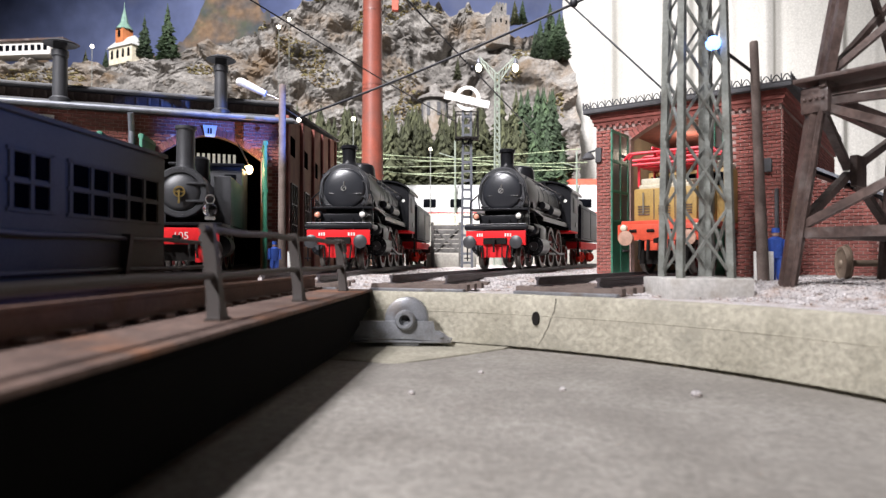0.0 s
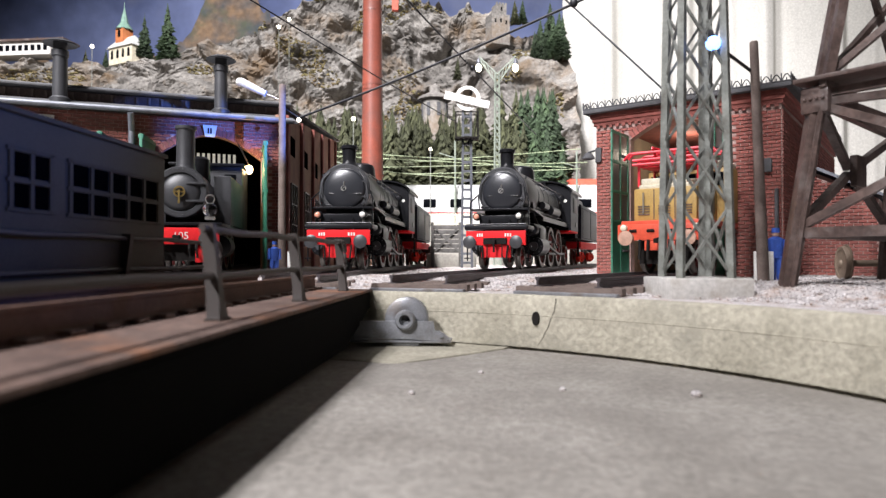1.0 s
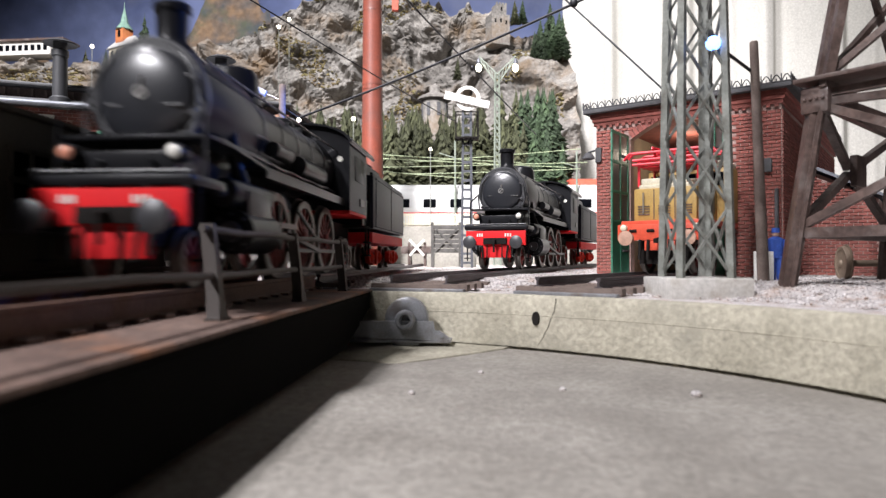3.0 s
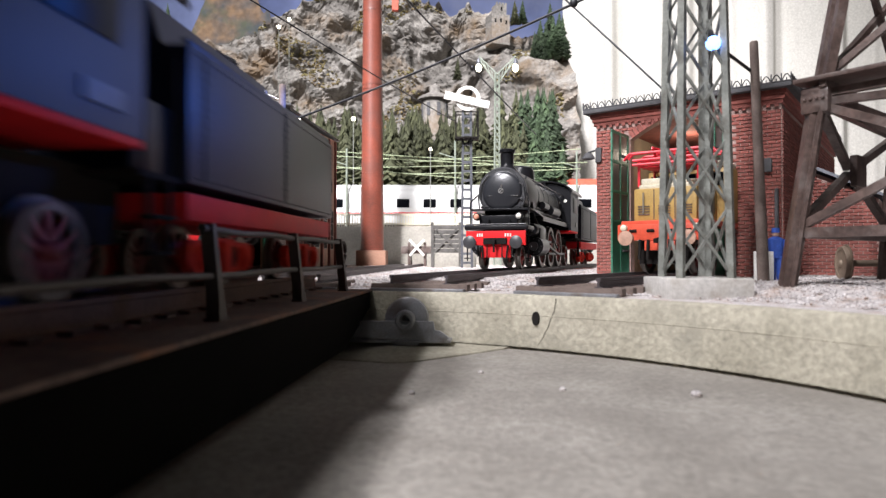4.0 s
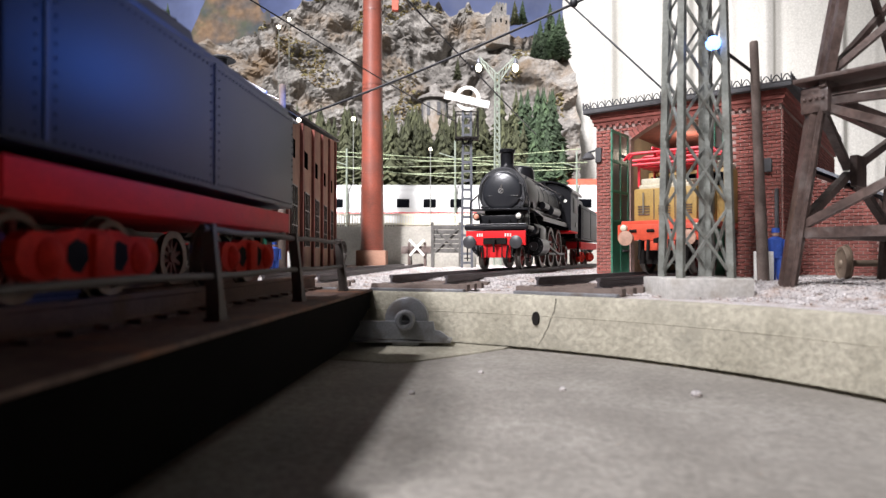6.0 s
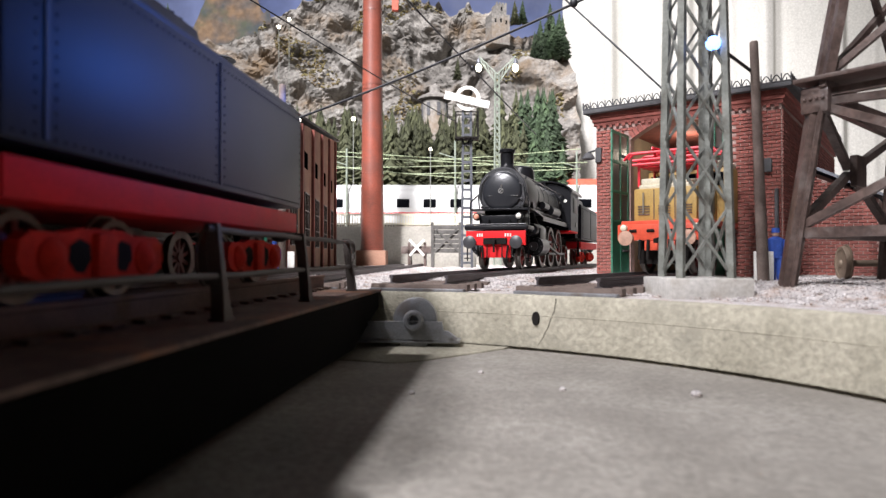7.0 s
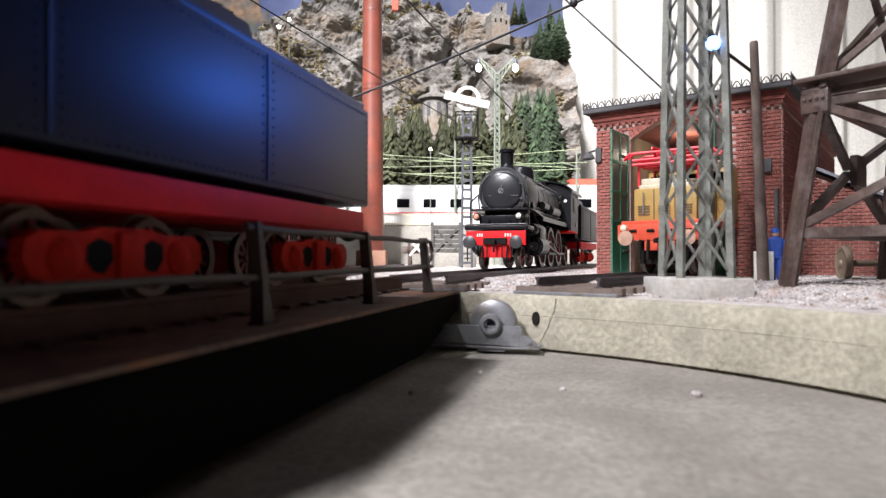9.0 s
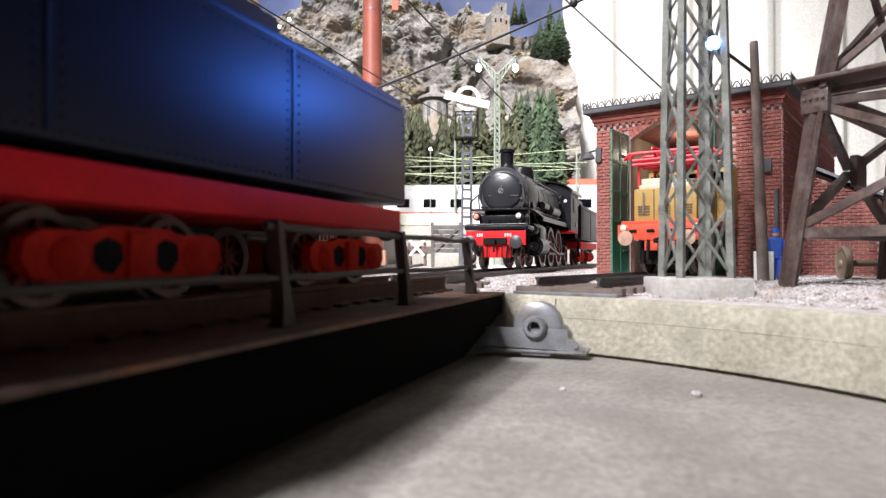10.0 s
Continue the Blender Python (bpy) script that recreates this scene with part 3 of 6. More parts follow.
    for s in (-1, 1):
        box(bm, s * 1.0 - 0.33, s * 1.0 + 0.33, 3.2, 11.6, 2.35, 2.43, 0.02)
        box(bm, s * 1.3 - 0.03, s * 1.3 + 0.03, 3.2, 11.6, 2.2, 2.43)
        beam(bm, (s * 1.3, 0.9, 2.6), (s * 1.3, 3.2, 2.4), 0.07)
    box(bm, -1.33, 1.33, 0.35, 3.2, 2.52, 2.6, 0.02)
    part("running_board", bm, "black", t)
    bm = bm_new()
    box(bm, -1.38, 1.38, -0.34, 1.0, 1.66, 1.86, 0.09)
    box(bm, -0.85, 0.85, 0.15, 0.9, 1.84, 2.3, 0.05)
    for s in (-1, 1):
        cyl(bm, (s * 0.45, -0.02, 2.06), (s * 0.45, 0.16, 2.06), 0.09, seg=12)
        prism_y(bm, s * 0.7, 0.06, [(0.9, 1.84), (0.1, 1.84), (0.9, 2.5)])
    part("front_deck", bm, "black", t)
    bm = bm_new()
    box(bm, -1.28, 1.28, -0.36, -0.22, 1.02, 1.62, 0.025)
    beam_ob = part("buffer_beam", bm, "red", t, "bright red buffer beam with white number")
    bm = bm_new()
    bars_text(bm, -0.80, -0.362, 1.38, 0.30, 0.13, 3)
    bars_text(bm, 0.40, -0.362, 1.38, 0.32, 0.13, 3)
    part("number", bm, "white", beam_ob, "white painted number", smooth=0)
    bm = bm_new()
    box(bm, -0.62, 0.62, -0.32, -0.1, 0.5, 1.02, 0.02)
    part("apron", bm, "red", t)
    bm = bm_new()
    box(bm, -0.5, 0.5, -0.46, -0.35, 1.05, 1.32, 0.02)
    beam(bm, (0, -0.42, 1.2), (0, -0.68, 1.15), 0.12)
    beam(bm, (0, -0.66, 1.2), (0, -0.6, 0.72), 0.07)
    beam(bm, (-0.32, -0.5, 1.02), (-0.32, -0.5, 0.5), 0.045)
    beam(bm, (0.32, -0.5, 1.02), (0.32, -0.5, 0.5), 0.045)
    part("coupling", bm, "matt_black", t)
    for s in (-1, 1):
        bm = bm_new()
        m = Matrix.Translation((s * 0.98, 0, 1.14)) @ Matrix.Rotation(radians(90), 4, "X")
        lathe(bm, [(0.16, 0.36), (0.15, 0.75), (0.26, 0.78), (0.27, 0.84), (0.2, 0.88), (0.02, 0.895)], 22, m)
        part("buffer", bm, "dark_grey", t)
        bm = bm_new()
        m = Matrix.Translation((s * 0.915, 0, 2.24)) @ Matrix.Rotation(radians(90), 4, "X")
        lathe(bm, [(0.14, -0.3), (0.165, -0.2), (0.165, 0.03), (0.15, 0.06)], 20, m)
        l = part("headlamp", bm, "black", t)
        bm = bm_new()
        lathe(bm, [(0.125, 0.05), (0.115, 0.08), (0.07, 0.11), (0.01, 0.118)], 20, m)
        part("lens", bm, "amber_lens" if s < 0 else "lens", l, "pale round lamp lens")
        # cylinders with valve chests
        bm = bm_new()
        m = Matrix.Translation((s * 1.22, 0, 1.0)) @ Matrix.Rotation(radians(-90), 4, "X")
        lathe(bm, [(0.3, 1.55), (0.42, 1.6), (0.42, 3.2), (0.3, 3.25)], 24, m)
        m2 = Matrix.Translation((s * 1.15, 0, 1.72)) @ Matrix.Rotation(radians(-90), 4, "X")
        lathe(bm, [(0.12, 1.3), (0.26, 1.34), (0.29, 1.45), (0.29, 3.3), (0.2, 3.4)], 20, m2)
        box(bm, s * 1.2 - 0.28, s * 1.2 + 0.28, 1.75, 3.05, 1.0, 1.8, 0.04)
        part("cylinder", bm, "black", t, "black cylinder and valve chest")
        bm = bm_new()
        cyl(bm, (s * 1.22, 3.2, 1.0), (s * 1.22, 5.6, 1.05), 0.06, seg=8)
        beam(bm, (s * 1.25, 5.0, 1.05), (s * 1.25, 7.6, 0.7), 0.1)
        beam(bm, (s * 1.18, 5.2, 0.7), (s * 1.18, 9.9, 0.7), 0.1)
        box(bm, s * 1.22 - 0.06, s * 1.22 + 0.06, 3.6, 5.6, 1.2, 1.32)
        beam(bm, (s * 1.25, 5.6, 1.7), (s * 1.25, 7.5, 1.0), 0.07)
        beam(bm, (s * 1.25, 4.2, 1.7), (s * 1.25, 4.3, 0.7), 0.09)
        part("side_rod", bm, "rod_steel", t, "oily steel rods")
        # pipes along the boiler
        bm = bm_new()
        cyl(bm, (s * 1.0, 1.0, 4.0), (s * 1.04, 10.6, 4.0), 0.03, seg=8)
        for y in (1.2, 3.6, 6.0, 8.4, 10.4):
            cyl(bm, (s * 0.8, y, 3.88), (s * 1.01, y, 4.0), 0.03, seg=6)
        part("handrail", bm, "dark_grey", t)
        bm = bm_new()
        cyl(bm, (s * 1.0, 6.4, 2.9), (s * 1.0, 8.6, 2.9), 0.26, seg=16)
        cyl(bm, (s * 1.05, 4.3, 3.0), (s * 1.05, 5.5, 3.0), 0.18, seg=14)
        part("air_tank", bm, "black", t)
        bm = bm_new()
        beam(bm, (s * 1.28, 0.3, 1.84), (s * 1.28, 0.3, 2.9), 0.045)
        beam(bm, (s * 1.28, 0.3, 2.9), (s * 1.05, 0.9, 3.3), 0.045)
        part("grab_iron", bm, "black", t)
    bm = bm_new()
    box(bm, -0.78, 0.78, 0.75, 3.0, 1.75, 2.75, 0.06)
    part("saddle", bm, "black", t)
    bm = bm_new()
    for z in (2.75, 2.95, 3.15, 3.35):
        lathe(bm, [(0.13, z), (0.19, z + 0.02), (0.19, z + 0.1), (0.13, z + 0.12)], 14, Matrix.Translation((-1.18, 2.2, 0)))
    cyl(bm, (-1.18, 2.2, 2.5), (-1.18, 2.2, 3.6), 0.13, seg=14)
    part("air_pump", bm, "black", t, "ribbed black air pump")
    for s in (-1, 1):
        for k, (y0, y1, z0, z1) in enumerate(((3.3, 9.6, 3.18, 3.05), (3.4, 10.5, 2.62, 2.62))):
            bm = bm_new()
            tube(bm, [Vector((s * (0.93 + 0.08 * k), y0 + (y1 - y0) * i / 8, z0 + (z1 - z0) * i / 8 + 0.04 * (i % 2))) for i in range(9)], 0.04, 8)
            part("pipe", bm, "dark_grey", t)
        bm = bm_new()
        cyl(bm, (s * 1.22, 1.56, 1.0), (s * 1.22, 1.44, 1.0), 0.2, seg=16)
        cyl(bm, (s * 1.15, 1.3, 1.72), (s * 1.15, 1.1, 1.72), 0.1, seg=12)
        for i in range(8):
            a = 2 * math.pi * i / 8
            ball(bm, (s * 1.22 + 0.33 * math.cos(a), 1.56, 1.0 + 0.33 * math.sin(a)), 0.035, 1)
        part("cylinder_cover", bm, "dark_grey", t, "bolted cylinder cover")
        bm = bm_new()
        tube(bm, [Vector((s * 0.95, 0.55, 2.62)), Vector((s * 1.02, 0.6, 3.1)), Vector((s * 0.9, 0.75, 3.75)), Vector((s * 0.62, 0.8, 4.1))], 0.03, 8)
        part("grab_rail", bm, "dark_grey", t)
    bm = bm_new()
    box(bm, -0.3, 0.3, 9.3, 10.3, 4.25, 4.5, 0.05)
    cyl(bm, (0.18, 9.6, 4.5), (0.18, 9.6, 4.75), 0.06, seg=10)
    cyl(bm, (-0.18, 9.6, 4.5), (-0.18, 9.6, 4.75), 0.06, seg=10)
    part("safety_valve", bm, "black", t)
    for s in (-1, 1):
        bm = bm_new()
        cyl(bm, (s * 0.88, 2.3, 3.0), (s * 1.05, 2.3, 2.2), 0.14, seg=12)
        cyl(bm, (s * 1.05, 2.3, 2.2), (s * 1.15, 2.3, 1.9), 0.16, seg=12)
        part("steam_pipe", bm, "black", t)
        bm = bm_new()
        cyl(bm, (s * 1.33, 0.0, 0.35), (s * 1.33, 0.0, 1.75), 0.03, seg=8)
        box(bm, s * 1.33 - 0.12, s * 1.33 + 0.12, -0.08, 0.12, 0.45, 0.5)
        box(bm, s * 1.33 - 0.12, s * 1.33 + 0.12, -0.08, 0.12, 0.95, 1.0)
        part("front_step", bm, "black", t)
        bm = bm_new()
        cyl(bm, (s * 0.55, -0.42, 1.0), (s * 0.5, -0.5, 0.45), 0.04, seg=8)
        cyl(bm, (s * 0.75, -0.38, 1.0), (s * 0.72, -0.45, 0.55), 0.035, seg=8)
        part("brake_hose", bm, "matt_black", t)
    bm = bm_new()
    cyl(bm, (-1.3, -0.3, 1.9), (1.3, -0.3, 1.9), 0.025, seg=8)
    for x in (-1.25, -0.6, 0.6, 1.25):
        cyl(bm, (x, -0.3, 1.6), (x, -0.3, 1.9), 0.025, seg=6)
    part("shunting_rail", bm, "dark_grey", t)
    # frame, cab
    bm = bm_new()
    box(bm, -0.62, 0.62, -0.1, 14.4, 0.7, 1.75)
    part("frame", bm, "matt_black", t)
    bm = bm_new()
    top = [(-1.5, 2.05), (-1.5, 4.15)] + [(1.5 * math.sin(radians(x)), 4.15 + 0.66 * math.cos(radians(x))) for x in range(-80, 81, 16)] + [(1.5, 4.15), (1.5, 2.05)]
    prism(bm, top, 10.6, 13.5)
    cab = part("cab", bm, "tender", t)
    bm = bm_new()
    box(bm, -1.49, 1.49, 10.6, 13.5, 1.94, 2.046, 0.01)
    part("cab_sill", bm, "red", cab, "red painted cab sill")
    bm = bm_new()
    prism(bm, [(x * 0.99, z) for x, z in top], 10.575, 10.597)
    part("cab_front", bm, "black", cab)
    bm = bm_new()
    roof = [(1.62 * math.sin(radians(x)), 4.18 + 0.70 * math.cos(radians(x))) for x in range(-84, 85, 14)]
    prism(bm, roof + [(x * 0.96, z - 0.06) for x, z in roof[::-1]], 10.4, 14.6)
    part("roof", bm, "black", cab)
    for s in (-1, 1):
        bm = bm_new()
        box(bm, s * 1.5 - 0.02, s * 1.5 + 0.02, 11.4, 12.9, 3.1, 3.95, 0.01)
        part("side_window", bm, "dark_glass", cab)
        # pale lens colour paints the glare on the cab's front glass
        bm = bm_new()
        cyl(bm, (s * 1.18, 10.57, 3.72), (s * 1.18, 10.61, 3.72), 0.09, seg=20)
        part("front_window", bm, "lens", cab, "cab spectacle window with its white glare painted on")
        bm = bm_new()
        box(bm, s * 1.52 - 0.015, s * 1.52 + 0.015, 12.2, 13.0, 2.3, 2.55)
        part("number_plate", bm, "rod_steel", cab)
    bm = bm_new()
    box(bm, -1.45, 1.45, 13.5, 14.6, 1.6, 1.69)
    part("footplate", bm, "matt_black", t)
    for s in (-1, 1):
        for y, z in ((13.65, 3.9), (14.5, 3.4)):
            bm = bm_new()
            cyl(bm, (s * 1.42, y, 1.68), (s * 1.42, y, z), 0.03, seg=8)
            part("cab_handrail", bm, "matt_black", t)
    for s in (-1, 1):
        bm = bm_new()
        for z in (0.55, 1.05):
            box(bm, s * 1.42 - 0.1, s * 1.42 + 0.1, 13.7, 14.4, z, z + 0.06, 0.01)
        box(bm, s * 1.42 - 0.03, s * 1.42 + 0.03, 13.72, 13.8, 0.55, 1.65)
        box(bm, s * 1.42 - 0.03, s * 1.42 + 0.03, 14.3, 14.38, 0.55, 1.65)
        part("footstep", bm, "matt_black", t, "black hanging footsteps")
        bm = bm_new()
        box(bm, s * 1.3 - 0.04, s * 1.3 + 0.04, 13.5, 14.64, 1.7, 2.7, 0.02)
        part("gangway_door", bm, "black", t)
    for y, r, sp in ((0.75, 0.5, 9), (5.2, 1.05, 14), (7.55, 1.05, 14), (9.9, 1.05, 14), (12.6, 0.6, 10)):
        wheelset(t, y, r, sp, meshes)
    # tender
    bm = bm_new()
    box(bm, -1.55, 1.55, 14.65, 23.58, 1.62, 3.72, 0.06)
    td = part("tender_tank", bm, "tender", t, "dark grey-black riveted tender tank")
    bm = bm_new()
    box(bm, -1.5, -1.38, 14.8, 23.4, 3.7, 3.84, 0.02)
    box(bm, 1.38, 1.5, 14.8, 23.4, 3.7, 3.84, 0.02)
    box(bm, -1.5, 1.5, 23.3, 23.42, 3.7, 3.84, 0.02)
    part("tank_coaming", bm, "tender", td)
    for y in (15.25, 19.3):
        for s in (-1, 1):
            bm = bm_new()
            box(bm, s * 1.55 - 0.02, s * 1.55 + 0.02, y - 0.03, y + 0.03, 1.7, 3.68)
            part("seam_strip", bm, "tender", td)
    bm = bm_new()
    for s in (-1, 1):
        for i in range(58):
            for z in (1.72, 3.6):
                ball(bm, (s * 1.55, 14.8 + i * 0.15, z), 0.02, 1)
        for y in (15.1, 15.4, 19.15, 19.45, 23.45):
            for k in range(12):
                ball(bm, (s * 1.55, y, 1.85 + k * 0.145), 0.02, 1)
    tagged(part("rivets", bm, "tender", td), kind="stuff")
    bm = bm_new()
    prism(bm, [(-1.1, 3.72), (-0.9, 4.4), (0.9, 4.4), (1.1, 3.72)], 14.7, 19.8)
    part("coal_bunker", bm, "tender", td)
    rng = random.Random(3)
    bm = bm_new()
    for _ in range(90):
        ball(bm, (rng.uniform(-0.8, 0.8), rng.uniform(15.8, 19.6), 4.38 + rng.uniform(0, 0.12)), rng.uniform(0.1, 0.2), 1, (1, 1, 0.8))
    part("coal", bm, "matt_black", td, "black lump coal")
    bm = bm_new()
    box(bm, -1.5, 1.5, 14.75, 23.42, 1.08, 1.5, 0.03)
    part("tender_frame", bm, "red", t, "bright red tender frame")
    for yb in (16.6, 21.6):
        for s in (-1, 1):
            bm = bm_new()
            x = s * 1.2
            prism_y(bm, x, 0.09, [(yb - 1.4, 0.5), (yb - 1.36, 0.7), (yb - 1.2, 0.8), (yb - 0.65, 0.8), (yb - 0.4, 0.86), (yb + 0.4, 0.86), (yb + 0.65, 0.8), (yb + 1.2, 0.8), (yb + 1.36, 0.7),
                                  (yb + 1.4, 0.5), (yb + 1.3, 0.34), (yb + 1.05, 0.26), (yb + 0.8, 0.3), (yb + 0.45, 0.2), (yb - 0.45, 0.2), (yb - 0.8, 0.3), (yb - 1.05, 0.26), (yb - 1.3, 0.34)])
            b = part("bogie_side", bm, "bogie_red", t, "red cast bogie side frame")
            for k in (-0.9, 0.9):
                bm = bm_new()
                m = Matrix.Translation((x, yb + k, 0.52)) @ Matrix.Rotation(radians(90 * s), 4, "Y")
                lathe(bm, [(0.24, 0.0), (0.22, 0.11), (0.17, 0.15), (0.12, 0.19), (0.03, 0.21)], 14, m)
                part("axle_box", bm, "bogie_red", b)
            bm = bm_new()
            box(bm, x + s * 0.08 - 0.1, x + s * 0.08 + 0.1, yb - 0.2, yb + 0.2, 0.24, 0.82, 0.07)
            part("spring_seat", bm, "bogie_red", b)
            # black plates laid on the side paint the shade inside the frame's openings
            for k in (-0.42, 0.42):
                bm = bm_new()
                prism_y(bm, x + s * 0.085, 0.012, [(yb + k - 0.08, 0.36), (yb + k + 0.06, 0.34), (yb + k + 0.2, 0.5), (yb + k + 0.17, 0.68), (yb + k - 0.02, 0.74), (yb + k - 0.19, 0.66), (yb + k - 0.2, 0.48)])
                part("opening_shade", bm, "matt_black", b)
        for k in (-0.9, 0.9):
            wheelset(t, yb + k, 0.52, 10, meshes, "dull_tyre")
    for s in (-1, 1):
        bm = bm_new()
        m = Matrix.Translation((s * 0.98, 23.4, 1.14)) @ Matrix.Rotation(radians(-90), 4, "X")
        lathe(bm, [(0.16, 0.0), (0.15, 0.35), (0.26, 0.38), (0.27, 0.44), (0.02, 0.5)], 20, m)
        part("buffer", bm, "dark_grey", t)
    return t


def build_tank_loco():
    """Small black tank engine in the roundhouse door."""
    t = thing("tank_locomotive", radial(-10.8, 16.9, RAIL), "small black tank locomotive in the roundhouse door", "locomotive")
    meshes = {}
    zc = 2.72
    rot = Matrix.Translation((0, 0, zc)) @ Matrix.Rotation(radians(-90), 4, "X")
    bm = bm_new()
    lathe(bm, [(0.78, 0.3), (0.85, 0.34), (0.85, 1.9), (0.76, 1.95), (0.76, 5.5)], 40, rot)
    part("boiler", bm, "dark_grey", t)
    bm = bm_new()
    lathe(bm, [(0.02, 0.12), (0.25, 0.14), (0.5, 0.2), (0.64, 0.28), (0.66, 0.33)], 36, rot)
    front = bm_new()
    lathe_open(front, [(0.65, 0.26), (0.68, 0.22), (0.84, 0.22), (0.88, 0.27), (0.88, 0.4)], 40)
    for v in front.verts:
        v.co = rot @ v.co
    for i in range(30):
        a = 2 * math.pi * i / 30
        ball(front, (0.78 * math.cos(a), 0.215, zc + 0.78 * math.sin(a)), 0.022, 1)
    part("smokebox_ring", front, "dark_grey", t, "riveted smokebox ring")
    for z in (-0.3, 0.3):
        strap = bm_new()
        box(strap, 0.2, 0.8, 0.13, 0.22, zc + z - 0.035, zc + z + 0.035, 0.01)
        part("door_strap", strap, "dark_grey", t)
    d = part("smokebox_door", bm, "dark_grey", t, "grey domed smokebox door")
    bm = bm_new()
    m = Matrix.Translation((0, 0.06, zc)) @ Matrix.Rotation(radians(-90), 4, "X")
    lathe_open(bm, [(0.14, -0.03), (0.19, -0.03), (0.19, 0.03), (0.14, 0.03), (0.14, -0.03)], 20)
    for v in bm.verts:
        v.co = m @ v.co
    beam(bm, (-0.15, 0.06, zc), (0.15, 0.06, zc), 0.05)
    beam(bm, (0, 0.02, zc + 0.05), (0, 0.0, zc - 0.4), 0.06)
    part("door_wheel", bm, "brass", d, "polished brass door wheel")
    bm = bm_new()
    lathe(bm, [(0.42, 3.4), (0.34, 3.6), (0.31, 3.75), (0.31, 4.95), (0.36, 5.0), (0.36, 5.1), (0.28, 5.1), (0.27, 4.8)], 24, Matrix.Translation((0.0, 1.1, 0)))
    part("chimney", bm, "dark_grey", t)
    bm = bm_new()
    lathe(bm, [(0.45, 3.2), (0.42, 4.15), (0.32, 4.25), (0.02, 4.28)], 24, Matrix.Translation((0.15, 2.6, 0)))
    part("dome", bm, "black", t)
    for s in (-1, 1):
        bm = bm_new()
        box(bm, s * 1.12 - 0.3, s * 1.12 + 0.3, 1.9, 5.6, 1.7, 3.5, 0.05)
        part("water_tank", bm, "dark_grey", t)
        bm = bm_new()
        m = Matrix.Translation((s * 1.0, 0, 1.1)) @ Matrix.Rotation(radians(90), 4, "X")
        lathe(bm, [(0.15, 0.2), (0.14, 0.6), (0.26, 0.63), (0.26, 0.7), (0.02, 0.74)], 20, m)
        part("buffer", bm, "dark_grey", t)
        bm = bm_new()
        ball(bm, (s * 0.98, 0.1, 2.12), 0.24, 3)
        h = part("headlamp", bm, "clear", t, "clear glass lantern")
        bm = bm_new()
        lathe_open(bm, [(0.13, 0), (0.16, 0), (0.16, 0.05), (0.13, 0.05), (0.13, 0)], 16)
        for v in bm.verts:
            v.co = Matrix.Translation((s * 0.98, 0.1, 2.48)) @ Matrix.Rotation(radians(90), 4, "X") @ v.co
        box(bm, s * 0.98 - 0.15, s * 0.98 + 0.15, 0.0, 0.2, 1.78, 1.9)
        part("lantern_bail", bm, "steel", h)
        bm = bm_new()
        m = Matrix.Translation((s * 1.2, 0, 0.9)) @ Matrix.Rotation(radians(-90), 4, "X")
        lathe(bm, [(0.3, 0.7), (0.38, 0.75), (0.38, 1.9), (0.3, 1.95)], 20, m)
        part("cylinder", bm, "black", t)
    bm = bm_new()
    box(bm, -1.4, 1.4, 5.6, 7.8, 1.6, 4.35, 0.08)
    cab = part("cab", bm, "dark_grey", t)
    bm = bm_new()
    box(bm, -1.5, 1.5, 5.4, 8.0, 4.33, 4.45, 0.05)
    part("roof", bm, "black", cab)
    bm = bm_new()
    box(bm, 0.7, 1.15, 5.57, 5.62, 3.6, 4.0)
    box(bm, -1.15, -0.7, 5.57, 5.62, 3.6, 4.0)
    part("front_window", bm, "dark_glass", cab)
    bm = bm_new()
    box(bm, -1.4, 1.4, -0.2, 7.8, 1.58, 1.68, 0.02)
    part("running_board", bm, "black", t)
    bm = bm_new()
    box(bm, -1.32, 1.32, -0.26, -0.12, 0.95, 1.5, 0.02)
    b = part("buffer_beam", bm, "red", t, "red buffer beam with white number 105")
    lettering("105", 0.34, "white", b, P(0.12, -0.265, 1.12, 90, 0, 0), "white number")
    bm = bm_new()
    box(bm, -0.6, 0.6, 0, 7.6, 0.4, 1.58)
    part("frame", bm, "matt_black", t)
    for x in (-0.45, 0.4, 0.62):
        bm = bm_new()
        tube(bm, [Vector((x, -0.3, 1.0)), Vector((x + 0.02, -0.42, 0.8)), Vector((x + 0.05, -0.4, 0.5))], 0.045, 8)
        part("brake_hose", bm, "matt_black", t)
    bm = bm_new()
    box(bm, -0.12, 0.12, -0.45, -0.26, 1.0, 1.25, 0.03)
    part("coupling_hook", bm, "matt_black", t)
    bm = bm_new()
    box(bm, 0.55, 0.85, -0.1, 0.0, 0.35, 0.9)
    part("rail_guard", bm, "red", t)
    for y, r in ((0.9, 0.42), (2.9, 0.75), (4.7, 0.75), (6.4, 0.75)):
        wheelset(t, y, r, 10, meshes)


